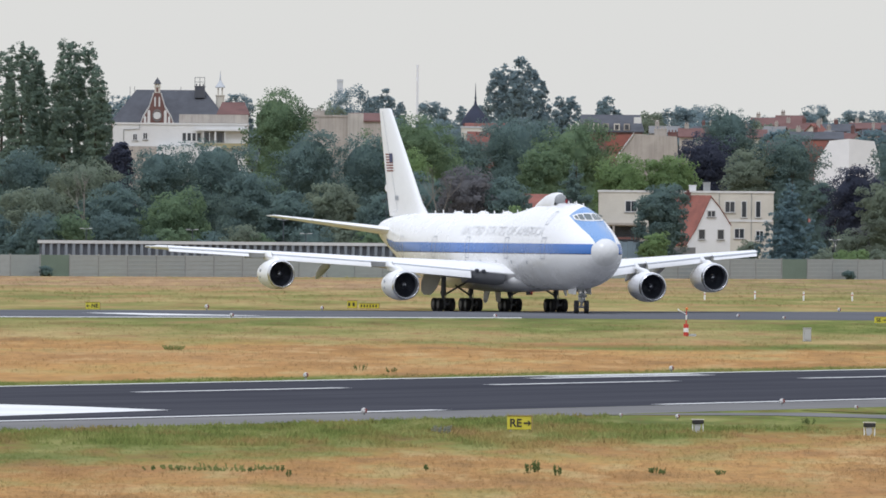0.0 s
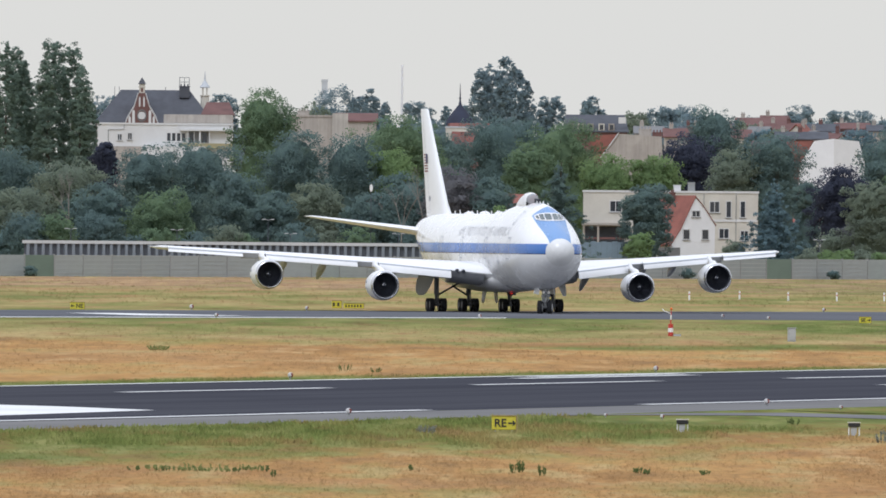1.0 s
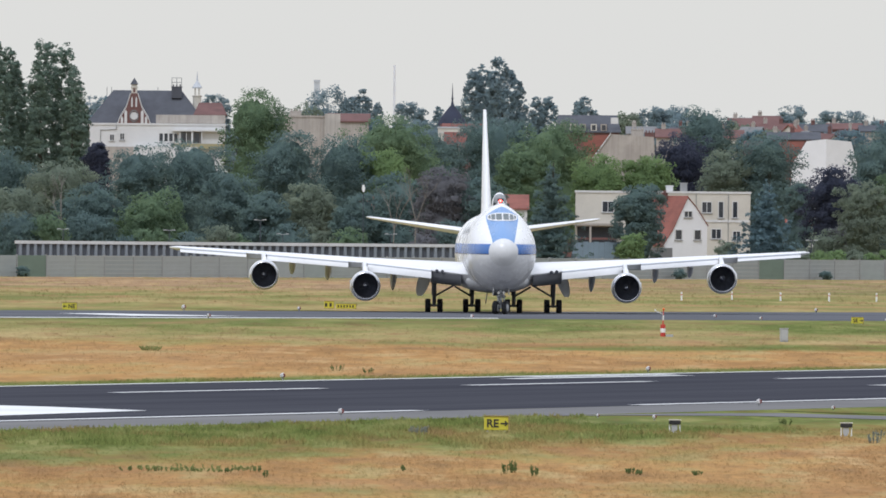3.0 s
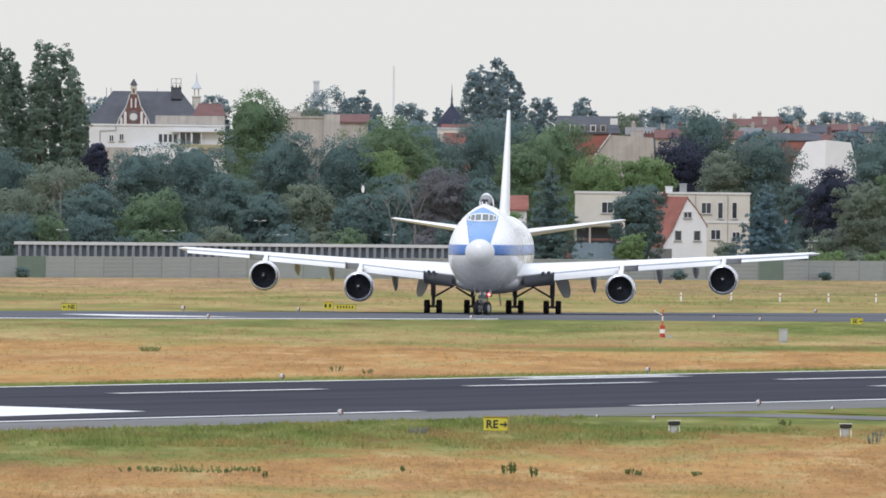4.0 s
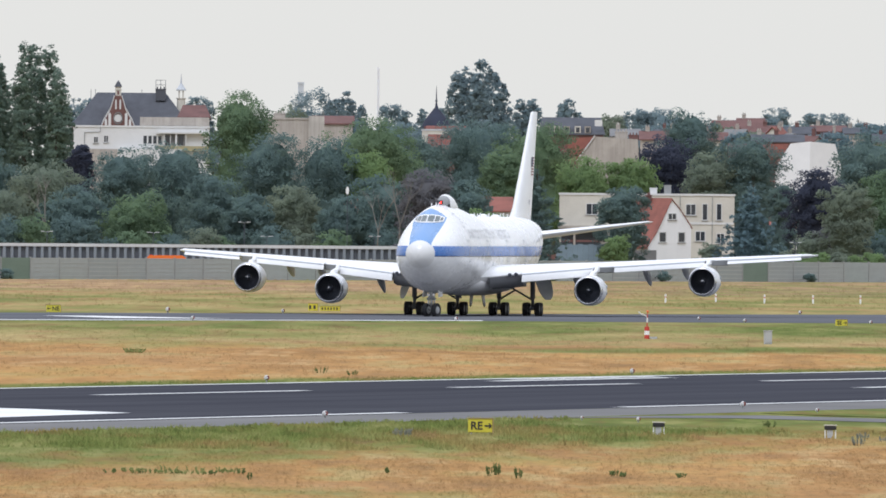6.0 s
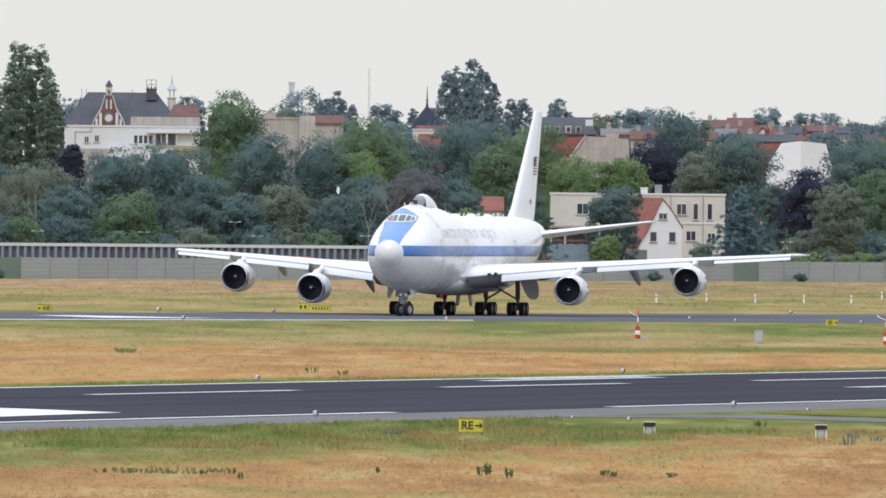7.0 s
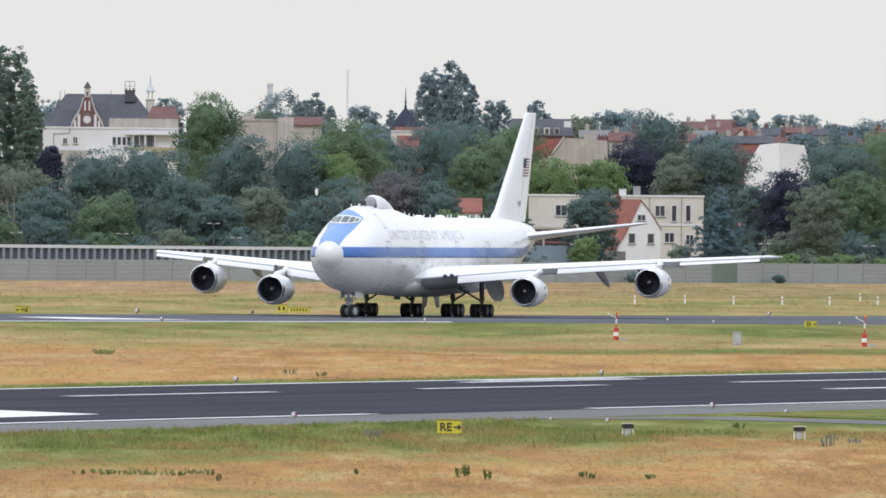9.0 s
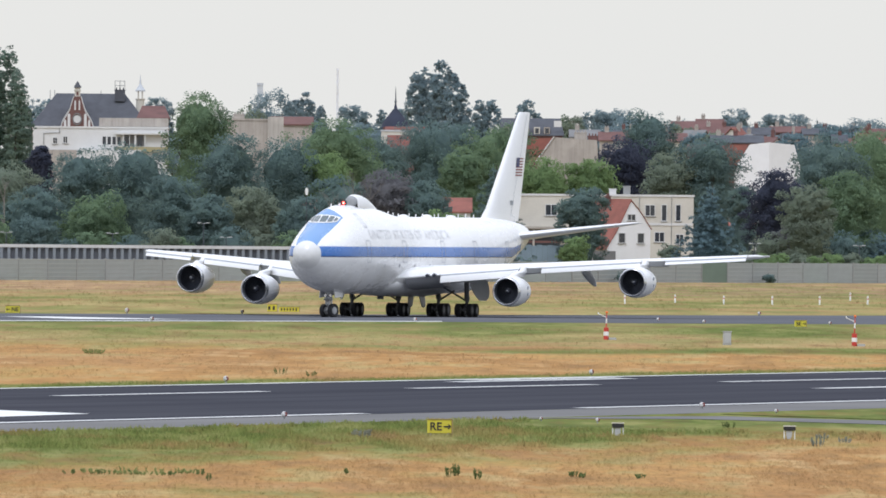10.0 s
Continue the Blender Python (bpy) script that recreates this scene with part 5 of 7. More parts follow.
def lamp_red():
    s = Nodes("beacon_glow")
    s.b.inputs["Emission Color"].default_value = (1.0, 0.03, 0.02, 1)
    s.b.inputs["Emission Strength"].default_value = 40.0
    return s.done((0.5, 0.02, 0.01), 0.3)


BEACON = lamp_red()
STATIONS = np.array([  # aft, half width, bottom, top, height of the widest line
    (0.0, 0.03, 5.62, 5.78, 5.70), (0.08, 0.42, 5.28, 6.12, 5.70), (0.25, 0.76, 4.98, 6.44, 5.70), (0.6, 1.12, 4.58, 6.80, 5.70), (1.0, 1.44, 4.25, 7.06, 5.68), (2.0, 2.0, 3.6, 7.60, 5.65), (3.0, 2.38, 3.12, 8.06, 5.62),
    (4.2, 2.70, 2.76, 8.58, 5.6), (5.4, 2.92, 2.48, 9.2, 5.6), (7.0, 3.10, 2.28, 9.78, 5.6), (9.0, 3.21, 2.15, 10.06, 5.6),
    (12.0, 3.25, 2.1, 10.1, 5.6), (17.0, 3.25, 2.1, 10.05, 5.6), (20.0, 3.25, 2.1, 9.85, 5.6), (23.0, 3.25, 2.1, 9.45, 5.6),
    (26.0, 3.25, 2.1, 9.17, 5.6), (30.0, 3.25, 2.1, 9.1, 5.6), (46.0, 3.25, 2.1, 9.1, 5.6),
    (50.0, 3.15, 2.5, 9.1, 5.8), (54.0, 2.85, 3.2, 9.1, 6.2), (58.0, 2.4, 4.1, 9.05, 6.6), (62.0, 1.8, 5.2, 8.9, 7.1),
    (66.0, 1.15, 6.3, 8.55, 7.4), (68.6, 0.4, 7.3, 8.1, 7.7)])


def body(xa):
    """Half width, bottom, top and widest height at a station, eased between the given ones."""
    i = int(np.clip(np.searchsorted(STATIONS[:, 0], xa) - 1, 0, len(STATIONS) - 2))
    p = STATIONS
    x0, x1 = p[i, 0], p[i + 1, 0]
    t = (xa - x0) / (x1 - x0)
    step = lambda j: (p[j + 1, 1:] - p[j, 1:]) / (p[j + 1, 0] - p[j, 0])

    def slope(j):
        if j == 0 or j == len(p) - 1:
            return step(min(j, len(p) - 2))
        a, b = step(j - 1), step(j)
        return np.where(a * b > 0, 2 * a * b / (a + b + np.where(a + b == 0, 1e-9, 0)), 0.0)
    d = x1 - x0
    h = (2 * t ** 3 - 3 * t ** 2 + 1, t ** 3 - 2 * t ** 2 + t, -2 * t ** 3 + 3 * t ** 2, t ** 3 - t ** 2)
    return h[0] * p[i, 1:] + h[1] * d * slope(i) + h[2] * p[i + 1, 1:] + h[3] * d * slope(i + 1)


def lean_in(xa):
    """How much the upper lobe narrows towards the crown: most under the hump."""
    return float(np.interp(xa, (0.0, 1.0, 3.5, 16.0, 24.0), (0.95, 0.95, 1.5, 1.5, 0.95)))


def flank(xa, z):
    """Half width of the body at a station and height."""
    w, zb, zt, zm = body(xa)
    q = min(1.0, abs(z - zm) / ((zt - zm) if z > zm else (zm - zb)))
    return w * math.sqrt(max(0.0, 1 - q * q)) ** (lean_in(xa) if z > zm else 0.95)


def brow(y, z):
    """The station at which the nose's upper skin reaches this height at this offset."""
    a, b = 0.3, 13.0
    for _ in range(40):
        m = (a + b) / 2
        w, zb, zt, zm = body(m)
        c = min(1.0, abs(y) / w) ** (1 / lean_in(m))
        if zm + (zt - zm) * math.sqrt(max(0.0, 1 - c * c)) > z:
            b = m
        else:
            a = m
    return (a + b) / 2


aircraft = thing("aircraft", 4, 1400, 0, 0, "white four-engined jumbo jet with blue stripe on the runway", "aircraft")
bm = bmesh.new()
rings = []
for xa in [0.0, 0.03, 0.08, 0.16, 0.25, 0.4, 0.6, 0.8, 1.0] + [1.0 + 0.5 * i for i in range(1, 17)] + [9 + i for i in range(1, 60)] + [68.6]:
    w, zb, zt, zm = body(xa)
    ring = []
    for i in range(56):
        a = 2 * math.pi * i / 56
        ring.append(ps(xa, w * math.copysign(abs(math.cos(a)) ** (lean_in(xa) if math.sin(a) > 0 else 0.95), math.cos(a)), zm + ((zt - zm) if math.sin(a) > 0 else (zm - zb)) * math.sin(a)))
    rings.append(ring)
loft(bm, rings)
bmesh.ops.recalc_face_normals(bm, faces=bm.faces)
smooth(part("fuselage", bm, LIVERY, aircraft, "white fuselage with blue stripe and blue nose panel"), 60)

# belly fairing at the wing roots
bm = bmesh.new()
loft(bm, [[ps(xa, w * math.cos(2 * math.pi * i / 32), z + h * math.sin(2 * math.pi * i / 32)) for i in range(32)]
          for xa, w, z, h in ((17.5, 0.4, 2.9, 0.3), (19.5, 2.7, 3.1, 1.03), (22, 3.45, 3.2, 1.3), (26, 3.65, 3.25, 1.42), (34, 3.65, 3.25, 1.42), (39, 3.4, 3.3, 1.25), (43, 2.4, 3.1, 0.9), (45.5, 0.5, 2.7, 0.3))])
bmesh.ops.recalc_face_normals(bm, faces=bm.faces)
smooth(part("belly_fairing", bm, PAINT_WHITE, aircraft), 60)


def skin_patch(bm, pts, lift=0.03):
    """A small plate on the nose, given by offsets and heights of its corners."""
    vs = []
    for y, z in pts:
        vs.append(bm.verts.new(ps(brow(y, z) - lift, y * (1 + lift / 3), z + lift)))
    bm.faces.new(vs)


# windscreen: six panes in a white frame
for sgn in (1, -1):
    for y0, y1, z0, z1, z2, z3 in ((0.07, 0.56, 8.56, 9.10, 8.56, 9.09), (0.66, 0.98, 8.57, 9.07, 8.60, 9.01), (1.06, 1.24, 8.63, 8.97, 8.68, 8.87)):
        bm = bmesh.new()
        skin_patch(bm, [(sgn * y0, z0), (sgn * y1, z2), (sgn * y1, z3), (sgn * y0, z1)], 0.05)
        bmesh.ops.recalc_face_normals(bm, faces=bm.faces)
        part("windscreen_pane", bm, COCKPIT, aircraft, "greenish cockpit window pane")
    bm = bmesh.new()
    edge = [(0.0, 8.46), (0.35, 8.46), (0.70, 8.47), (1.05, 8.50), (1.32, 8.57), (1.34, 8.76), (1.32, 8.95), (1.05, 9.07), (0.70, 9.16), (0.35, 9.20), (0.0, 9.20)]
    for (a, b), (c, d) in zip(zip(edge[:5], edge[1:5]), zip(edge[::-1][:5], edge[::-1][1:5])):
        skin_patch(bm, [(sgn * a[0], a[1]), (sgn * b[0], b[1]), (sgn * d[0], d[1]), (sgn * c[0], c[1])], 0.025)
    skin_patch(bm, [(sgn * 1.32, 8.57), (sgn * 1.34, 8.76), (sgn * 1.32, 8.95)], 0.025)
    bmesh.ops.recalc_face_normals(bm, faces=bm.faces)
    part("windscreen_frame", bm, PAINT_WHITE, aircraft, "white windscreen frame")


def frame_on_flank(bm, x0, x1, z0, z1, sgn, t=0.07, lift=0.02):
    """A thin outline on the body's side."""
    for a, b, c, d in ((x0, x0 + t, z0, z1), (x1 - t, x1, z0, z1), (x0 + t, x1 - t, z0, z0 + t), (x0 + t, x1 - t, z1 - t, z1)):
        n = max(1, int((d - c) / 0.4))
        for i in range(n):
            e, g = c + (d - c) * i / n, c + (d - c) * (i + 1) / n
            bm.faces.new([bm.verts.new(ps(x, sgn * (flank(x, z) + lift), z)) for x, z in ((a, e), (b, e), (b, g), (a, g))])


for sgn in (1, -1):
    for xa in (8.8, 19.6, 31.4, 41.6, 52.5):
        bm = bmesh.new()
        frame_on_flank(bm, xa, xa + 1.15, 4.95, 6.95, sgn)
        part("door", bm, PAINT_SEAM, aircraft, "cabin door outline")
    bm = bmesh.new()
    frame_on_flank(bm, 10.2, 11.0, 8.1, 9.35, sgn)
    part("upper_door", bm, PAINT_SEAM, aircraft, "upper deck door outline")
    for i in range(9):
        xa = 14 + i * 4.6
        bm = bmesh.new()
        frame_on_flank(bm, xa, xa + 0.3, 4.5, 4.8, sgn, 0.10)
        part("service_panel", bm, PAINT_SEAM, aircraft)

# lettering along both flanks
for sgn in (1, -1):
    cu = bpy.data.curves.new("lettering", "FONT")
    cu.body, cu.size, cu.shear, cu.space_character = "UNITED STATES OF AMERICA", 1.18, 0.22, 1.06
    tmp = new("lettering", cu)
    bpy.context.view_layer.update()
    me = bpy.data.meshes.new_from_object(tmp.evaluated_get(bpy.context.evaluated_depsgraph_get()))
    bpy.data.objects.remove(tmp)
    bm = bmesh.new()
    bm.from_mesh(me)
    wide = max(v.co.x for v in bm.verts)
    for v in bm.verts:
        along, z = v.co.x / wide * 24.5, 7.12 + v.co.y
        xa = 10.4 + along if sgn > 0 else 34.9 - along
        v.co = ps(xa, sgn * (flank(xa, z) + 0.035), z)
    part("lettering", bm, LETTER, aircraft, "blue-grey capitals along the flank")

# satellite dome on the hump, and the row of aerials
bm = bmesh.new()
prof = [(14.0, 0.60, 0.98), (14.15, 0.66, 1.08), (15.0, 0.68, 1.12), (16.2, 0.68, 1.08), (17.6, 0.62, 0.90), (19.2, 0.48, 0.62), (20.8, 0.28, 0.30), (22.0, 0.06, 0.05)]
loft(bm, [[ps(xa, w * math.cos(math.pi * (i / 20 * 1.3 - 0.15)), body(xa)[2] - 0.12 + h * max(-0.2, math.sin(math.pi * (i / 20 * 1.3 - 0.15)))) for i in range(21)] for xa, w, h in prof], closed=False, caps=False)
bmesh.ops.recalc_face_normals(bm, faces=bm.faces)
dome = smooth(part("satellite_dome", bm, PAINT_WHITE, aircraft, "white teardrop dome on the hump"), 60)
bm = bmesh.new()
loft(bm, [[ps(13.96 - d, r * 0.58 * math.cos(2 * math.pi * i / 24), 10.42 + r * 0.52 * math.sin(2 * math.pi * i / 24)) for i in range(24)] for d, r in ((0, 1.0), (0.12, 0.92), (0.2, 0.6), (0.24, 0.1))])
smooth(part("dome_front", bm, PAINT_GREY, dome, "dark grey dome front"), 60)
for xa, h, y in ((7.9, 0.22, 0.3), (8.6, 0.25, -0.3), (9.6, 0.25, 0.2), (10.6, 0.25, -0.2), (24.2, 0.34, 0.2), (26.4, 0.37, 0), (28.6, 0.34, -0.2), (31.0, 0.37, 0.1), (33.4, 0.31, 0), (35.8, 0.38, -0.1), (38.2, 0.31, 0.3), (40.4, 0.37, 0), (43.0, 0.34, 0), (46.0, 0.34, 0.2), (49.0, 0.40, 0), (51.5, 0.31, 0)):
    bm = bmesh.new()
    zt = body(xa)[2] - 0.05
    loft(bm, [[ps(xa + a + q, y + b, zt + z) for a, b in ((0, 0), (c / 2, 0.05), (c, 0), (c / 2, -0.05))] for z, c, q in ((0, 0.42, 0), (h, 0.2, 0.22))])
    part("blade_aerial", bm, PAINT_WHITE, aircraft)
for xa, w, h in ((29.8, 1.3, 0.28), (37.0, 1.5, 0.30), (44.6, 1.2, 0.26)):
    bm = bmesh.new()
    bmesh.ops.create_uvsphere(bm, u_segments=16, v_segments=10, radius=1, matrix=Matrix.Translation(ps(xa, 0, 9.05)) @ Matrix.Diagonal((0.5, w * 0.6, h, 1)))
    smooth(part("aerial_blister", bm, PAINT_WHITE, aircraft))
bm = bmesh.new()
for a, b in (((62.2, 0.2, 8.8), (62.8, 0.3, 9.4)), ((62.8, 0.3, 9.4), (64.2, 0.2, 9.3)), ((64.2, 0.2, 9.3), (64.6, 0.1, 8.5)), ((62.2, -0.2, 8.8), (62.8, -0.3, 9.4)), ((62.8, -0.3, 9.4), (64.2, -0.2, 9.3)), ((64.2, -0.2, 9.3), (64.6, -0.1, 8.5))):
    rod(bm, ps(*a), ps(*b), 0.08)
part("tail_aerial_mount", bm, PAINT_WHITE, aircraft)


# ---- wings and tail ----
def camber(chord, thick, n=10):
    """A wing section as (aft, up): round nose to sharp tail."""
    xs = [chord * (0.5 - 0.5 * math.cos(math.pi * i / n)) for i in range(n + 1)]

    def t(x):
        u = max(x, 0) / chord
        return 5 * thick * chord * (0.2969 * math.sqrt(u) - 0.126 * u - 0.3516 * u ** 2 + 0.2843 * u ** 3 - 0.1036 * u ** 4)
    return [(x, t(x)) for x in xs[::-1]] + [(x, -t(x)) for x in xs[1:-1]]


def surface(name, secs, material, parent, upright=False, label=""):
    """Skin sections: leading edge aft, sideways, height, chord, thickness, twist in degrees."""
    bm = bmesh.new()
    rr = []
    for xa, y, z, chord, th, twist in secs:
        c = math.tan(radians(twist))
        rr.append([ps(xa + a, y + b, z) if upright else ps(xa + a, y, z + b - c * a) for a, b in camber(chord, th)])
    loft(bm, rr)
    bmesh.ops.recalc_face_normals(bm, faces=bm.faces)
    return smooth(part(name, bm, material, parent, label), 50)


def along(table, y):
    """Interpolate a row of wing numbers at an offset."""
    t = np.array(table)
    return [float(np.interp(y, t[:, 1], t[:, k])) for k in range(t.shape[1])]


WING = [(17.3, 1.5, 3.45, 18.2, 0.12, -1.0), (20.1, 3.2, 3.6, 15.7, 0.125, -1.0), (28.2, 12.0, 4.50, 9.5, 0.105, 0.0), (36.4, 21.2, 5.20, 6.6, 0.095, 0.5), (43.6, 29.3, 5.74, 4.1, 0.09, 1.0), (45.2, 29.8, 5.76, 2.6, 0.05, 1.0)]
TAIL = [(58.4, 0.6, 7.28, 9.8, 0.085, 0), (67.2, 10.7, 8.70, 3.0, 0.08, 0), (68.3, 11.08, 8.75, 1.9, 0.05, 0)]
FIN = [(53.9, 0.0, 8.8, 12.2, 0.085, 0), (56.0, 0.0, 10.0, 10.6, 0.085, 0), (65.9, 0, 18.95, 3.75, 0.08, 0), (66.3, 0, 19.05, 3.2, 0.06, 0)]


def fan_engine(parent, y, xa, z, sgn):
    """A high-bypass engine: cowl, bare inlet lip, dark fan with spinner, core nozzle and tail cone."""
    turn = lambda r, i, n=36: (r * math.cos(2 * math.pi * i / n), r * math.sin(2 * math.pi * i / n))
    ring = lambda a, r, n=36: [ps(xa + a, y + turn(r, i, n)[0], z + turn(r, i, n)[1]) for i in range(n)]
    bm = bmesh.new()
    loft(bm, [ring(a, r) for a, r in ((0.30, 1.335), (0.8, 1.385), (1.8, 1.40), (2.6, 1.37), (3.6, 1.24), (4.35, 1.08), (4.36, 1.0), (3.6, 0.95))], caps=False)
    bmesh.ops.recalc_face_normals(bm, faces=bm.faces)
    eng = smooth(part("engine", bm, PAINT_WHITE, parent, "white engine cowl"), 50)
    bm = bmesh.new()
    loft(bm, [ring(a, r) for a, r in ((0.20, 1.10), (0.6, 1.12), (1.3, 1.17), (1.31, 1.33))], caps=False)
    bmesh.ops.recalc_face_normals(bm, faces=bm.faces)
    smooth(part("inlet_duct", bm, DUCT, eng, "dark lined inlet duct"), 50)
    bm = bmesh.new()
    loft(bm, [ring(a, r) for a, r in ((0.30, 1.337), (0.10, 1.29), (0.02, 1.24), (0.0, 1.19), (0.04, 1.14), (0.20, 1.102))], caps=False)
    smooth(part("inlet_lip", bm, METAL, eng, "bare metal inlet lip"))
    bm = bmesh.new()
    loft(bm, [ring(1.05, 1.165), ring(1.04, 0.30)], caps=False)
    part("fan", bm, FAN_DARK, eng, "dark fan disc")
    for k in range(30):
        bm = bmesh.new()
        a0 = 2 * math.pi * k / 30
        pts = []
        for r, sw, d in ((0.34, 0.0, 0.0), (1.15, 0.10, 0.0), (1.15, 0.26, 0.22), (0.34, 0.16, 0.22)):
            pts.append(bm.verts.new(ps(xa + 0.80 + d, y + r * math.cos(a0 + sw), z + r * math.sin(a0 + sw))))
        bm.faces.new(pts)
        part("fan_blade", bm, FAN_DARK, eng)
    bm = bmesh.new()
    loft(bm, [ring(a, r, 20) for a, r in ((0.50, 0.02), (0.56, 0.11), (0.70, 0.20), (0.90, 0.29))])
    smooth(part("spinner", bm, FAN_DARK, eng))
    bm = bmesh.new()
    for k in range(5):
        a0 = 0.5 + k * 0.55
        r0, r1 = 0.02 + 0.02 * k, 0.12 + 0.008 * k
        f = lambda r, a: ps(xa + 0.47 + r * 0.9, y + r * math.cos(a), z + r * math.sin(a))
        bm.faces.new([bm.verts.new(f(r, a)) for r, a in ((r0, a0), (r1, a0), (r1 + 0.018, a0 + 0.55), (r0 + 0.02, a0 + 0.55))])
    part("spinner_spiral", bm, PAINT_WHITE, eng, "white spiral on the spinner")
    bm = bmesh.new()
    loft(bm, [ring(a, r, 24) for a, r in ((3.6, 0.80), (4.6, 0.74), (5.7, 0.56), (5.71, 0.50), (5.2, 0.45))], caps=False)
    loft(bm, [ring(a, r, 20) for a, r in ((5.1, 0.42), (5.9, 0.30), (6.6, 0.04))])
    smooth(part("core_nozzle", bm, PAINT_GREY, eng, "grey core nozzle and tail cone"))
    bm = bmesh.new()
    for dz, rr in ((0.35, 0.16), (-0.25, 0.12)):
        rod(bm, ps(xa + 2.4, y + sgn * 1.34, z + dz), ps(xa + 2.4, y + sgn * 1.41, z + dz), rr, n=12)
    part("cowl_hatch", bm, PAINT_SEAM, eng)
    return eng


def wheel(parent, x, y, z, r, width, steer=0.0):
    """A tyre with its hub; the axle lies across. Returned with its rest place."""
    bm = bmesh.new()
    w = width / 2
    prof = [(-w * 0.7, r * 0.55), (-w, r * 0.72), (-w, r * 0.90), (-w * 0.72, r), (w * 0.72, r), (w, r * 0.90), (w, r * 0.72), (w * 0.7, r * 0.55)]
    loft(bm, [[(a, q * math.cos(2 * math.pi * i / 24), q * math.sin(2 * math.pi * i / 24)) for i in range(24)] for a, q in prof])
    ob = smooth(part("wheel", bm, TYRE, parent, "black tyre on a grey hub"), 35)
    bm = bmesh.new()
    hub = [(-w * 0.78, r * 0.12), (-w * 0.76, r * 0.50), (-w * 0.6, r * 0.56), (w * 0.6, r * 0.56), (w * 0.76, r * 0.50), (w * 0.78, r * 0.12)]
    loft(bm, [[(a, q * math.cos(2 * math.pi * i / 16), q * math.sin(2 * math.pi * i / 16)) for i in range(16)] for a, q in hub])
    for v in bm.verts:
        v.co.x *= 1.22
    for f in bm.faces:
        f.material_index = 1
    # the hub rides in the same mesh, since it turns with the tyre
    me = ob.data
    bm.from_mesh(me)
    bm.to_mesh(me)
    bm.free()
    me.materials.append(HUB if steer == 0 else GEAR_PALE)
    ob.location = (x, y, z)
    WHEELS.append((ob, Vector((x, y, z)), r, steer))
    return ob


WHEELS = []
for sgn in (1, -1):
    wing = surface("wing", [(a, sgn * y, z, c, th, tw) for a, y, z, c, th, tw in WING], PAINT_WHITE, aircraft, False, "white swept wing")
    surface("tailplane", [(a, sgn * y, z, c, th, tw) for a, y, z, c, th, tw in TAIL], PAINT_WHITE, aircraft)
    # lowered leading-edge flaps, with gaps at the engine pylons
    for y0, y1 in ((6.0, 11.75), (13.5, 20.9), (22.8, 28.9)):
        bm = bmesh.new()
        rows = []
        for k in range(7):
            y = y0 + (y1 - y0) * k / 6
            a, _, z, c, th, tw = along(WING, y)
            d = 0.44 if y0 > 20 else 0.60 if y0 > 12 else 0.80
            sec = [(0.25, 0.12), (-0.12, 0.10), (-0.50, -0.10), (-0.72, -0.42), (-0.78, -d), (-0.66, -d - 0.02), (-0.58, -0.45), (-0.38, -0.16), (-0.05, -0.02), (0.25, 0.0)]
            rows.append([ps(a + p, sgn * y, z + q + 0.06) for p, q in sec])
        loft(bm, rows)
        bmesh.ops.recalc_face_normals(bm, faces=bm.faces)
        flap = smooth(part("leading_edge_flap", bm, PAINT_WHITE, wing, "lowered white leading-edge flap"), 50)
        bm = bmesh.new()
        rows = []
        for k in range(7):
            y = y0 + (y1 - y0) * k / 6
            a, _, z, *_ = along(WING, y)
            rows.append([ps(a + p, sgn * y, z + q + 0.06) for p, q in ((-0.47, -0.055), (-0.58, -0.16), (-0.55, -0.19), (-0.42, -0.07))])
        loft(bm, rows)
        bmesh.ops.recalc_face_normals(bm, faces=bm.faces)
        part("flap_seam", bm, PAINT_SEAM, flap, "thin grey joint line")
    # dark root section with its lamps
    bm = bmesh.new()
    rows = []
    for y in (3.3, 4.5, 6.0):
        a, _, z, c, th, tw = along(WING, y)
        rows.append([ps(a + p, sgn * y, z + q) for p, q in ((-0.22, -0.10), (-0.10, -0.55), (0.35, -0.95), (2.2, -1.15), (2.2, -0.7), (0.2, -0.1))])
    loft(bm, rows)
    bmesh.ops.recalc_face_normals(bm, faces=bm.faces)
    smooth(part("root_underside", bm, ROOT_GREY, wing, "dark grey wing root underside"), 50)
    for y in (5.0, 5.5):
        a, _, z, *_ = along(WING, y)
        bm = bmesh.new()
        rod(bm, ps(a - 0.62, sgn * y, z + 0.0), ps(a - 0.2, sgn * y, z + 0.0), 0.16, n=12)
        part("landing_lamp", bm, FAN_DARK, wing, "dark unlit landing lamp")
    # trailing flaps, drooped a little
    for y0, y1, ch, drop in ((3.9, 10.6, 2.0, 5), (13.4, 19.6, 1.4, 4)):
        bm = bmesh.new()
        rr = []
        for y in (y0, (y0 + y1) / 2, y1):
            a, _, z, c, th, tw = along(WING, y)
            k = radians(drop)
            rr.append([ps(a + c * 0.93 + p * math.cos(k), sgn * y, z - 0.05 - p * math.sin(k) + q * 0.8) for p, q in camber(ch, 0.12, 6)])
        loft(bm, rr)
        bmesh.ops.recalc_face_normals(bm, faces=bm.faces)
        smooth(part("trailing_flap", bm, PAINT_DIM, wing, "drooped grey trailing flap"), 50)
    # flap track fairings
    for y, length, deep in ((9.2, 4.8, 1.6), (15.2, 4.2, 1.25), (18.5, 3.6, 1.0)):
        a, _, z, c, th, tw = along(WING, y)
        bm = bmesh.new()
        rr = []
        for k in range(9):
            f = k / 8
            r = 0.03 + 0.42 * math.sin(math.pi * min(1, f * 0.9 + 0.06)) ** 0.6
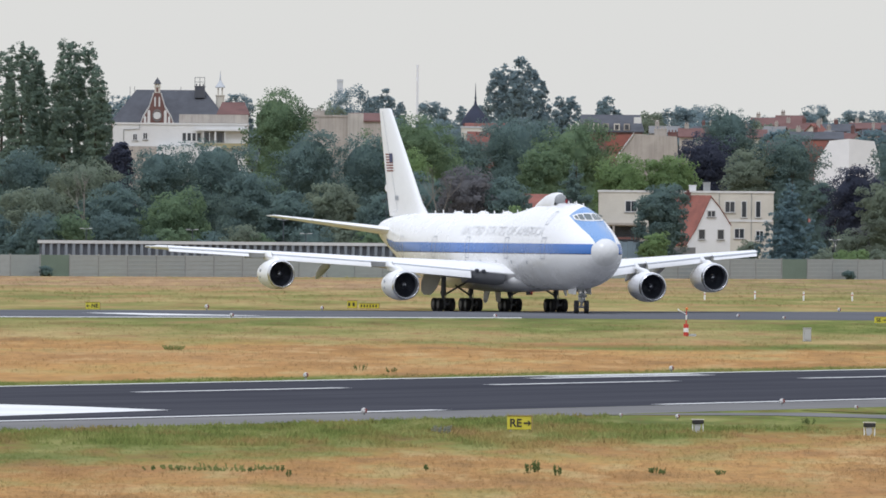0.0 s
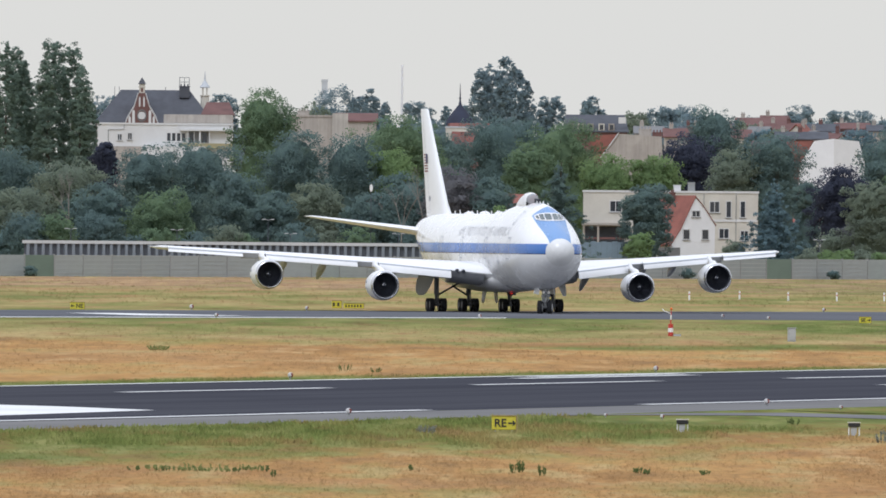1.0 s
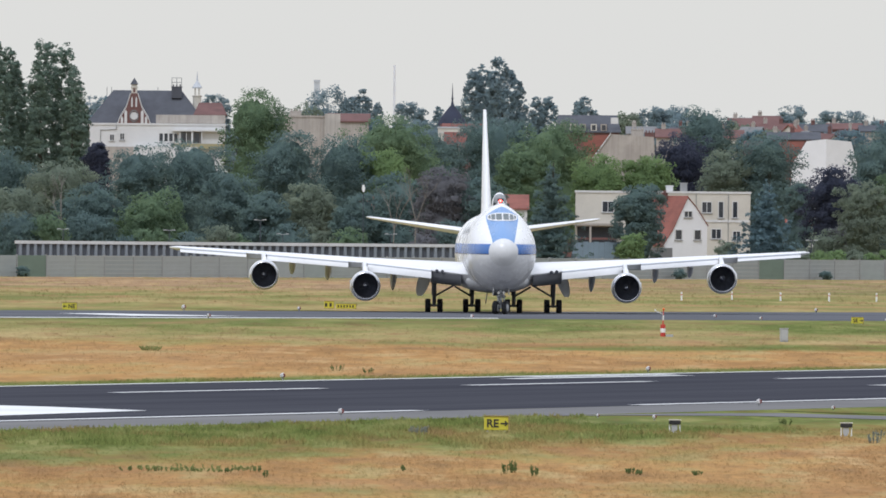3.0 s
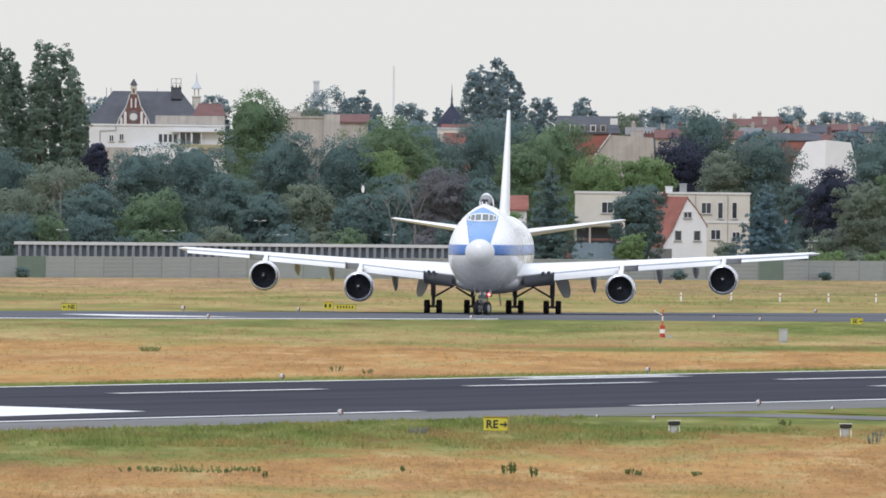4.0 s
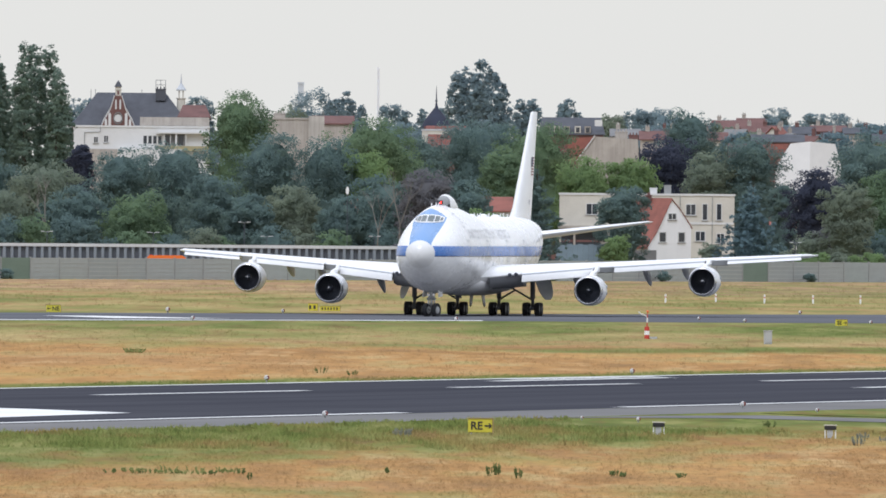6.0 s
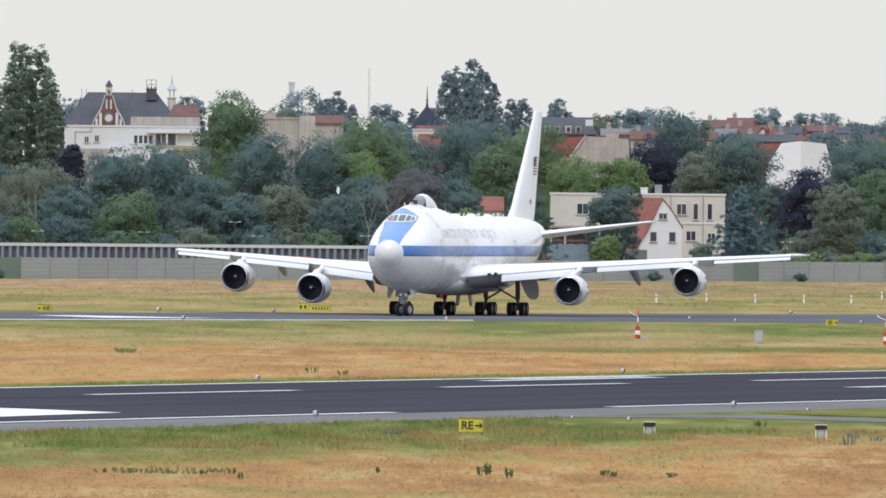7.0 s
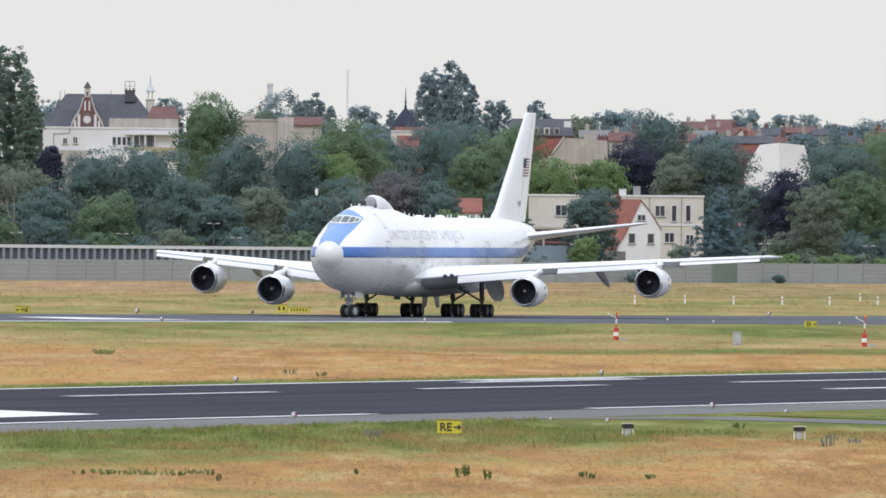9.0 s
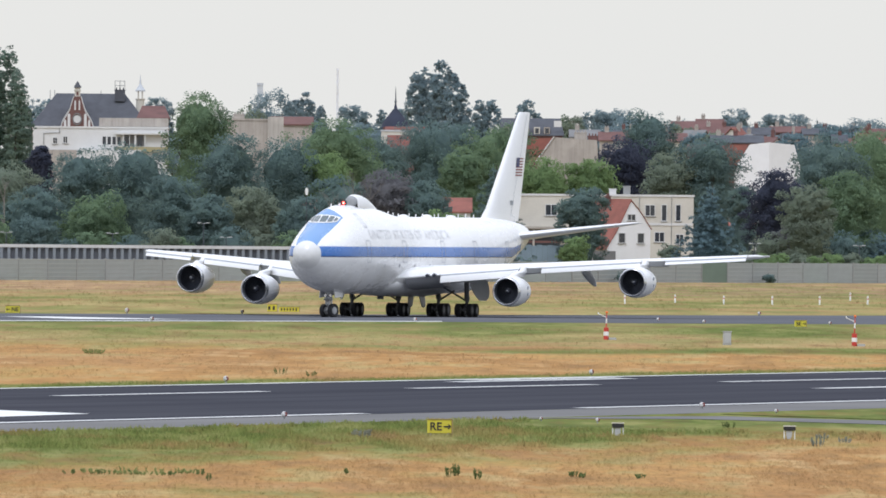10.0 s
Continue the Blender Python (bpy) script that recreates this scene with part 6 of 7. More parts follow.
            rr.append([ps(a + c * 0.62 + f * length, sgn * y + r * 0.7 * math.cos(2 * math.pi * i / 12), z - 0.5 - deep * f ** 1.6 + r * 1.1 * math.sin(2 * math.pi * i / 12)) for i in range(12)])
        loft(bm, rr)
        bmesh.ops.recalc_face_normals(bm, faces=bm.faces)
        smooth(part("flap_track_fairing", bm, PAINT_DIM, wing, "grey canoe fairing under the wing"), 60)
    # pale wing-tip end
    bm = bmesh.new()
    loft(bm, [[ps(xa, sgn * (29.80 + 0.10 * math.cos(2 * math.pi * i / 10)), 5.78 + 0.07 * math.sin(2 * math.pi * i / 10)) for i in range(10)] for xa in (45.8, 47.2)])
    part("wingtip_cap", bm, PAINT_DIM, wing, "pale wing-tip cap")
    # engines on their pylons
    for y, xa, z in ((12.0, 22.7, 2.42), (21.19, 31.9, 3.31)):
        eng = fan_engine(aircraft, sgn * y, xa, z, sgn)
        a, _, wz, c, th, tw = along(WING, y)
        bm = bmesh.new()
        rr = []
        for t, (x0, z0, x1) in ((0.0, (xa + 1.0, z + 1.30, xa + 5.6)), (0.35, (xa + 2.0, z + 1.62, xa + 6.6)), (0.7, (a - 1.3, wz - 0.25, a + c * 0.62)), (1.0, (a - 0.4, wz + 0.14, a + c * 0.6))):
            ch = x1 - x0
            rr.append([ps(x0 + p, sgn * y + q, z0) for p, q in camber(ch, min(0.5 / ch, 0.12), 8)])
        loft(bm, rr)
        bmesh.ops.recalc_face_normals(bm, faces=bm.faces)
        smooth(part("pylon", bm, PAINT_WHITE, eng, "white pylon"), 50)
        bm = bmesh.new()
        y0, y1 = sorted((sgn * (y + 0.22), sgn * (y + 1.55)))
        loft(bm, [[(q, p, r) for p, r in ((a - 33 + e, wz + 0.05), (a - 33 + 1.0 + e, wz + 0.05), (a - 33 + 1.0 + e, wz - 0.5 + k), (a - 33 + 0.1 + e, wz - 0.45 + k))] for q, e, k in ((y0, (y0 * sgn - y) * 0.9, 0.05), (y1, (y1 * sgn - y) * 0.9, 0.05))])
        bmesh.ops.recalc_face_normals(bm, faces=bm.faces)
        part("pylon_gap", bm, PAINT_GREY, eng, "grey gap in the leading edge over the pylon")

fin = surface("fin", FIN, PAINT_WHITE, aircraft, True, "white tail fin")


def fin_side(xa, z, sgn, lift=0.03):
    t = np.array(FIN)
    a, c, th = (float(np.interp(z, t[:, 2], t[:, k])) for k in (0, 3, 4))
    u = min(0.999, max(0.0, (xa - a) / c))
    half = 5 * th * c * (0.2969 * math.sqrt(u) - 0.126 * u - 0.3516 * u ** 2 + 0.2843 * u ** 3 - 0.1036 * u ** 4)
    return ps(xa, sgn * (half + lift), z)


def fin_plate(bm, x0, x1, z0, z1, sgn, lean=0.28, n=4):
    for i in range(n):
        a, b = x0 + (x1 - x0) * i / n, x0 + (x1 - x0) * (i + 1) / n
        bm.faces.new([bm.verts.new(fin_side(x + lean * (z - 13.9), z, sgn)) for x, z in ((a, z0), (b, z0), (b, z1), (a, z1))])


for sgn in (1, -1):
    bm = bmesh.new()
    for k in range(7):
        fin_plate(bm, 64.3, 67.0, 13.05 + k * 0.26, 13.18 + k * 0.26, sgn)
    flag = part("flag", bm, FLAG_RED, fin, "flag of dark red and white stripes")
    bm = bmesh.new()
    fin_plate(bm, 64.3, 65.5, 13.9, 14.76, sgn, 0.28, 2)
    for v in bm.verts:
        v.co.x += sgn * 0.02
    part("flag_canton", bm, FLAG_BLUE, flag, "dark blue flag canton")
    bm = bmesh.new()
    for k in range(4):
        fin_plate(bm, 62.6 + k * 0.34, 62.84 + k * 0.34, 10.3, 10.75, sgn, 0.1, 1)
    part("serial_bars", bm, PAINT_SEAM, fin, "small grey serial bars")
    bm = bmesh.new()
    for i in range(10):
        z0, z1 = 9.3 + i * 0.95, 9.3 + (i + 1) * 0.95
        q = [(float(np.interp(z, [8.8, 18.95], [62.2, 68.3])), z) for z in (z0, z1)]
        bm.faces.new([bm.verts.new(fin_side(x, z, sgn, 0.02)) for x, z in ((q[0][0], z0), (q[0][0] + 0.09, z0), (q[1][0] + 0.09, z1), (q[1][0], z1))])
    part("rudder_seam", bm, PAINT_SEAM, fin)

# ---- landing gear ----
def main_gear(xa, y, lean, wing_leg):
    """A four-wheeled bogie on a leg, with braces and a door."""
    bm = bmesh.new()
    s = 1 if y > 0 else -1
    top = ps(xa - 0.1, y + (0 if wing_leg else 0.0), 3.3 if wing_leg else 2.5)
    rod(bm, ps(xa, y, 0.66), ps(xa, y, 1.9), 0.15, n=12)
    rod(bm, ps(xa, y, 1.6), top, 0.23, n=12)
    rod(bm, ps(xa - 0.85, y, 0.64), ps(xa + 0.85, y, 0.64), 0.15, n=10)
    for d in (-0.74, 0.74):
        rod(bm, ps(xa + d, y - 0.45, 0.63), ps(xa + d, y + 0.45, 0.63), 0.11, n=10)
    rod(bm, ps(xa, y, 1.45), ps(xa - 0.2, y - s * (2.6 if wing_leg else -1.6), 2.95 if wing_leg else 2.4), 0.09, n=8)
    rod(bm, ps(xa + 0.15, y, 1.15), ps(xa + 0.75, y, 1.7), 0.07, n=8)
    rod(bm, ps(xa + 0.75, y, 1.7), ps(xa + 0.2, y, 2.3), 0.07, n=8)
    rod(bm, ps(xa - 0.3, y + 0.16, 0.8), ps(xa - 0.2, y + 0.16, 2.6), 0.04, n=6)
    g = part("main_gear", bm, GEAR, aircraft, "dark main landing gear leg with bogie")
    for dx in (-0.74, 0.74):
        for dy in (-0.56, 0.56):
            p = ps(xa + dx, y + dy, 0.62)
            wheel(g, p.x, p.y, p.z, 0.62, 0.46)
    bm = bmesh.new()
    if wing_leg:
        rows = [(3.40, 0.15, 1.25, -0.1, 1.9), (2.80, 0.38, 1.45, -0.1, 1.9), (2.25, 0.60, 1.55, 0.0, 1.8), (1.80, 0.85, 1.55, 0.2, 1.6), (1.50, 1.08, 1.42, 0.5, 1.2)]
        loft(bm, [[ps(xa + x0, y + s * d0, z), ps(xa + x1, y + s * d1, z), ps(xa + x1 + 0.03, y + s * (d1 + 0.07), z), ps(xa + x0 + 0.03, y + s * (d0 + 0.07), z)] for z, d0, d1, x0, x1 in rows])
        bmesh.ops.recalc_face_normals(bm, faces=bm.faces)
        part("gear_door", bm, PAINT_DIM, g, "grey hanging gear door")
    else:
        k = [(xa - 1.6, 2.2), (xa + 0.3, 2.2), (xa + 0.1, 0.95), (xa - 0.4, 0.80), (xa - 1.0, 0.9)]
        loft(bm, [[ps(x, s * (0.62 + d - (z - 0.8) * 0.12), z) for x, z in k] for d in (0.0, 0.07)])
        bmesh.ops.recalc_face_normals(bm, faces=bm.faces)
        part("gear_door", bm, PAINT_DIM, g, "grey hanging gear door")
    return g


for y in (5.5, -5.5):
    main_gear(31.9, y, 0, True)
for y in (1.93, -1.93):
    main_gear(34.7, y, 0, False)

STEER = -20.0
bm = bmesh.new()
rod(bm, ps(7.55, 0, 0.6), ps(7.55, 0, 1.7), 0.12, n=12)
rod(bm, ps(7.55, 0, 1.5), ps(7.45, 0, 2.9), 0.20, n=12)
rod(bm, ps(7.55, 0, 1.7), ps(8.9, 0.35, 2.5), 0.07)
rod(bm, ps(7.55, 0, 1.7), ps(8.9, -0.35, 2.5), 0.07)
rod(bm, ps(7.4, -0.3, 1.75), ps(7.4, 0.3, 1.75), 0.12, n=10)
rod(bm, ps(7.3, 0, 0.9), ps(6.95, 0, 1.25), 0.06)
rod(bm, ps(6.95, 0, 1.25), ps(7.3, 0, 1.65), 0.06)
ax = Vector((math.cos(radians(STEER)), math.sin(radians(STEER)), 0))
rod(bm, ps(7.55, 0, 0.6) - ax * 0.35, ps(7.55, 0, 0.6) + ax * 0.35, 0.1, n=10)
for q in (-0.27, 0.27):
    rod(bm, ps(7.45, q, 1.15), ps(7.42, q * 0.8, 2.45), 0.075)
    rod(bm, ps(7.45, q, 1.15), ps(7.55, 0, 1.0), 0.06)
    rod(bm, ps(7.30, q * 1.5, 1.62), ps(7.30, q * 0.4, 1.62), 0.10)
nose_gear = part("nose_gear", bm, GEAR_PALE, aircraft, "silver nose landing gear")
for d in (-0.46, 0.46):
    p = ps(7.55, 0, 0.6) + ax * d
    wheel(nose_gear, p.x, p.y, p.z, 0.62, 0.44, STEER)
for s in (1, -1):
    bm = bmesh.new()
    loft(bm, [[ps(x, s * (0.62 + d + (2.5 - z) * 0.12), z) for x, z in ((6.9, 2.5), (9.3, 2.4), (9.2, 1.85), (7.0, 1.75))] for d in (0, 0.06)])
    bmesh.ops.recalc_face_normals(bm, faces=bm.faces)
    part("nose_gear_door", bm, PAINT_WHITE, nose_gear)
    bm = bmesh.new()
    rod(bm, ps(7.30, s * 0.24, 1.95), ps(7.16, s * 0.24, 1.95), 0.13, n=12)
    part("taxi_lamp", bm, METAL, nose_gear, "unlit taxi lamp")

# red turning beacons, under the belly and on the crown: a shade with one opening goes round a steady lamp
SHADES = []


def turning_beacon(xa, z, up, phase):
    bm = bmesh.new()
    rod(bm, ps(xa, 0, z - 0.30 * up), ps(xa, 0, z - 0.21 * up), 0.30, n=16)
    base = part("beacon", bm, PAINT_DIM, aircraft, "beacon base")
    bm = bmesh.new()
    bmesh.ops.create_uvsphere(bm, u_segments=16, v_segments=10, radius=0.11, matrix=Matrix.Translation(ps(xa, 0, z)))
    smooth(part("beacon_lamp", bm, BEACON, base, "glowing red beacon lamp"))
    bm = bmesh.new()
    r = 0.30
    for i in range(24):
        q = [(r * math.sin(a), -r * math.cos(a)) for a in (radians(26 + 308 * i / 24), radians(26 + 308 * (i + 1) / 24))]
        bm.faces.new([bm.verts.new(v) for v in ((*q[0], -0.2), (*q[1], -0.2), (*q[1], 0.2), (*q[0], 0.2))])
    bm.faces.new([bm.verts.new((r * math.sin(radians(15 * i)), r * math.cos(radians(15 * i)), 0.2 * up)) for i in range(24)])
    shade = part("beacon_shade", bm, FAN_DARK, base, "turning beacon shade")
    shade.location = ps(xa, 0, z)
    SHADES.append((shade, ps(xa, 0, z), phase))


turning_beacon(23.0, 1.80, -1, 1.21)
turning_beacon(11.6, 10.30, 1, 8.58)


# ---- things on the field ----
YELLOW = worn("yellow_sign_face", (0.58, 0.51, 0.04), 0.15, 2.0, 0.5)
# the sign's yellow side in shadow, painted as a darker ochre
SIGN_EDGE = worn("ochre_shaded_edge", (0.33, 0.25, 0.10), 0.4, 3.0, 0.6)
BLACK = worn("black_paint", (0.02, 0.02, 0.022), 0.2, 2.0, 0.5)
REDP = worn("red_paint", (0.50, 0.045, 0.03), 0.2, 2.0, 0.5)
WHITEP = worn("white_paint", (0.80, 0.80, 0.78), 0.2, 2.0, 0.5)
GREYBOX = worn("grey_cabinet_paint", (0.42, 0.43, 0.43), 0.25, 2.0, 0.6)
ORANGE = worn("orange_paint", (0.75, 0.16, 0.02), 0.15, 1.0, 0.4)
WEED = leafy("weed_leaves", (0.100, 0.130, 0.045), (0.145, 0.180, 0.060), (0.20, 0.235, 0.08))
WEED_OLIVE = leafy("weed_olive", (0.18, 0.20, 0.07), (0.25, 0.27, 0.095), (0.33, 0.34, 0.13))
WEED_BLUE = leafy("weed_grey", (0.17, 0.18, 0.14), (0.24, 0.25, 0.20), (0.32, 0.33, 0.27))


def lettering(parent, text, x, z, y, size, mat):
    cu = bpy.data.curves.new("legend", "FONT")
    cu.body, cu.size, cu.extrude, cu.offset = text, size, 0.01, 0.02 * size
    cu.align_x = "CENTER"
    tmp = new("legend", cu)
    bpy.context.view_layer.update()
    me = bpy.data.meshes.new_from_object(tmp.evaluated_get(bpy.context.evaluated_depsgraph_get()))
    bpy.data.objects.remove(tmp)
    bm = bmesh.new()
    bm.from_mesh(me)
    for v in bm.verts:
        v.co = Vector((x + v.co.x, y - v.co.z, z + v.co.y))
    return part("legend", bm, mat, parent, "black lettering")


def arrow(bm, x, z, y, n, s):
    """A direction arrow of length n; s: +1 to the right, -1 to the left."""
    t = n * 0.10
    pts = [(-n / 2, -t), (n * 0.18, -t), (n * 0.02, -n * 0.33), (n * 0.20, -n * 0.33), (n / 2, 0), (n * 0.20, n * 0.33), (n * 0.02, n * 0.33), (n * 0.18, t), (-n / 2, t)]
    loft(bm, [[(x + s * a, q, z + b) for a, b in pts] for q in (y, y - 0.015)])
    bmesh.ops.recalc_face_normals(bm, faces=bm.faces)


def taxi_sign(x, y, w, h, text, way, label, foot=0.10, bars=False):
    """A yellow guidance sign on two short legs, its edge in an ochre that paints the shadowed side."""
    ob = thing("taxiway_sign", x, y, 0, 0, label, "sign", "taxiway signs")
    bm = bmesh.new()
    box(bm, -w / 2, w / 2, -0.06, 0.06, foot, foot + h)
    bmesh.ops.bevel(bm, geom=bm.edges[:], offset=0.015, segments=1, affect="EDGES")
    part("sign_board", bm, YELLOW, ob)
    bm = bmesh.new()
    box(bm, -w / 2 - 0.03, w / 2 + 0.03, -0.09, 0.12, foot + h, foot + h + 0.035)
    box(bm, w / 2, w / 2 + 0.05, -0.09, 0.12, foot - 0.1, foot + h)
    part("sign_frame", bm, SIGN_EDGE, ob, "ochre sign edge, its yellow painted as in shadow")
    for s in (-1, 1):
        bm = bmesh.new()
        rod(bm, (s * w * 0.36, 0, -0.05), (s * w * 0.36, 0, foot), 0.03)
        part("leg", bm, STEEL_POST, ob)
    if bars:
        k = -w * 0.42
        while k < w * 0.4:
            bm = bmesh.new()
            box(bm, k, k + h * 0.30, -0.075, -0.062, foot + h * 0.25, foot + h * 0.75)
            part("legend_bar", bm, BLACK, ob, "black bar of unreadable writing")
            k += h * 0.62
    else:
        lettering(ob, text, -way * w * 0.15, foot + h * 0.22, -0.07, h * 0.82, BLACK)
        bm = bmesh.new()
        arrow(bm, way * w * 0.33, foot + h * 0.48, -0.065, h * 0.55, way)
        part("arrow", bm, BLACK, ob, "black arrow")
    return ob


taxi_sign(2.03, 588.06, 0.94, 0.53, "RE", 1, "yellow taxiway sign with black RE and arrow in grass")
taxi_sign(-34.01, 1376.15, 1.30, 0.62, "NE", -1, "small yellow taxiway sign with arrow and NE by the far runway")
taxi_sign(34.59, 1272.92, 1.00, 0.52, "SE", 1, "small yellow taxiway sign with SE and arrow in grass")
taxi_sign(-9.37, 1439.04, 1.9, 0.45, "", 1, "long low yellow sign beyond the far runway", 0.05, True)
taxi_sign(-11.00, 1441.31, 0.9, 0.68, "", 1, "yellow sign beyond the far runway", 0.05, True)


def approach_lamp(x, y):
    """A flat black lamp box with a pale lid on two pale legs."""
    ob = thing("lamp_housing", x, y, 0, 0, "black-banded lamp housing on two pale legs in grass", "lamp", "runway lamp housings")
    bm = bmesh.new()
    box(bm, -0.235, 0.235, -0.16, 0.16, 0.34, 0.50)
    bmesh.ops.bevel(bm, geom=bm.edges[:], offset=0.03, segments=2, affect="EDGES")
    part("housing", bm, BLACK, ob)
    bm = bmesh.new()
    box(bm, -0.245, 0.245, -0.17, 0.17, 0.50, 0.535)
    part("lid", bm, CREAM, ob, "pale lid")
    bm = bmesh.new()
    box(bm, -0.13, 0.10, -0.10, 0.10, 0.0, 0.34)
    part("pedestal", bm, GREYBOX, ob, "grey pedestal")
    for s in (-1, 1):
        bm = bmesh.new()
        rod(bm, (s * 0.20, -0.05, 0), (s * 0.20, -0.05, 0.34), 0.025)
        part("leg", bm, WHITEP, ob)


approach_lamp(8.99, 590.96)
approach_lamp(15.55, 586.43)


RED_DULL = worn("dull_red_paint", (0.20, 0.050, 0.040), 0.3, 4.0, 0.6)
LAMP_GREY = worn("weathered_lamp_grey", (0.55, 0.54, 0.53), 0.5, 6.0, 0.5)


def edge_light(x, y, s=1.0):
    """A runway edge light: short stem, red-banded collar and round pale dome."""
    ob = thing("edge_light", x, y, 0, 0, "small runway edge light with red band and pale dome", "light", "runway edge lights")
    bm = bmesh.new()
    rod(bm, (0, 0, -0.02), (0, 0, 0.12 * s), 0.05 * s)
    part("stem", bm, STEEL_POST, ob)
    bm = bmesh.new()
    loft(bm, [[(r * s * math.cos(2 * math.pi * i / 14), r * s * math.sin(2 * math.pi * i / 14), z * s) for i in range(14)] for z, r in ((0.10, 0.06), (0.14, 0.12), (0.22, 0.14), (0.31, 0.11), (0.36, 0.03))])
    smooth(part("dome", bm, LAMP_GREY, ob))
    bm = bmesh.new()
    loft(bm, [[(q * 0.115 * s + 0.05 * s * math.cos(2 * math.pi * i / 10), -0.135 * s * (1 - abs(q) * 0.4), 0.23 * s + 0.10 * s * math.sin(2 * math.pi * i / 10)) for i in range(10)] for q in (0.35, 0.85)])
    bmesh.ops.recalc_face_normals(bm, faces=bm.faces)
    part("red_band", bm, RED_DULL, ob, "dull red band")


for x, y, s in ((-4.31, 635.09, 0.9), (-8.31, 780.60, 1.0), (11.23, 835.93, 1.0), (14.18, 683.67, 0.9), (17.15, 669.11, 0.6), (8.74, 630.27, 0.65), (6.45, 636.08, 0.5),
                (-23.94, 1392.08, 1.5), (-13.44, 1399.37, 1.2), (-19.90, 1279.31, 1.2), (2.35, 1311.49, 1.0), (23.89, 1342.66, 1.0), (27.38, 1315.68, 1.0), (35.39, 1447.39, 1.2), (38.06, 1307.46, 1.0), (23.93, 1345.99, 0.9)):
    edge_light(x, y, s)


def wind_post(x, y, tall):
    """A stout red and white banded post with a thin mast, arm and cups."""
    ob = thing("wind_post", x, y, 0, 0, "red and white banded post with thin measuring mast on grass", "post", "banded posts")
    for k, m in enumerate((REDP, WHITEP, REDP)):
        bm = bmesh.new()
        loft(bm, [[(r * math.cos(2 * math.pi * i / 16), r * math.sin(2 * math.pi * i / 16), z) for i in range(16)] for z, r in ((0.30 * k, 0.19), (0.30 * k + 0.30, 0.185))])
        smooth(part("band", bm, m, ob))
    bm = bmesh.new()
    rod(bm, (0, 0, 0.9), (0.03, 0, tall), 0.045, 0.03)
    mast = part("mast", bm, REDP, ob, "thin red and white mast")
    bm = bmesh.new()
    rod(bm, (0.01, 0, tall * 0.62), (0.02, 0, tall * 0.80), 0.052)
    part("mast_band", bm, WHITEP, mast)
    bm = bmesh.new()
    rod(bm, (0.02, 0, tall * 0.84), (-0.55, 0, tall * 0.97), 0.025)
    rod(bm, (-0.55, 0, tall * 0.97), (-0.62, 0, tall * 1.02), 0.05)
    part("arm", bm, WHITEP, mast, "pale arm")
    bm = bmesh.new()
    bmesh.ops.create_uvsphere(bm, u_segments=10, v_segments=8, radius=0.10, matrix=Matrix.Translation((0.04, 0, tall + 0.06)))
    part("cup", bm, ORANGE, mast, "orange cup")
    bm = bmesh.new()
    box(bm, 0.22, 0.75, -0.2, 0.2, 0, 0.16)
    part("plinth", bm, GREYBOX, ob)


wind_post(16.02, 1114.26, 1.95)
wind_post(32.95, 1071.97, 2.05)
ob = thing("cable_cabinet", 23.96, 1071.99, 0, 12, "grey metal cable cabinet standing in grass", "cabinet")
bm = bmesh.new()
box(bm, -0.26, 0.26, -0.2, 0.2, 0, 0.93)
bmesh.ops.bevel(bm, geom=bm.edges[:], offset=0.02, segments=1, affect="EDGES")
body_ob = part("cabinet_body", bm, GREYBOX, ob)
bm = bmesh.new()
box(bm, -0.22, 0.22, -0.225, -0.205, 0.12, 0.86)
part("cabinet_door", bm, GREYBOX, body_ob, "grey cabinet door")
bm = bmesh.new()
box(bm, -0.29, 0.29, -0.23, 0.23, 0.93, 0.98)
part("cabinet_roof", bm, GREYBOX, ob)

for x, y in ((26.05, 1671.28), (32.03, 1694.84), (37.10, 1678.44), (42.39, 1675.31), (47.90, 1685.07), (54.49, 1790.02), (53.55, 1695.07)):
    ob = thing("marker_post", x, y, 0, 0, "slim white marker post with a red band beyond the runway", "post", "white marker posts")
    bm = bmesh.new()
    box(bm, -0.09, 0.09, -0.05, 0.05, 0, 0.95)
    part("post", bm, WHITEP, ob)
    bm = bmesh.new()
    box(bm, -0.10, 0.10, -0.06, 0.06, 0.58, 0.68)
    part("reflector", bm, REDP, ob, "red reflector band")


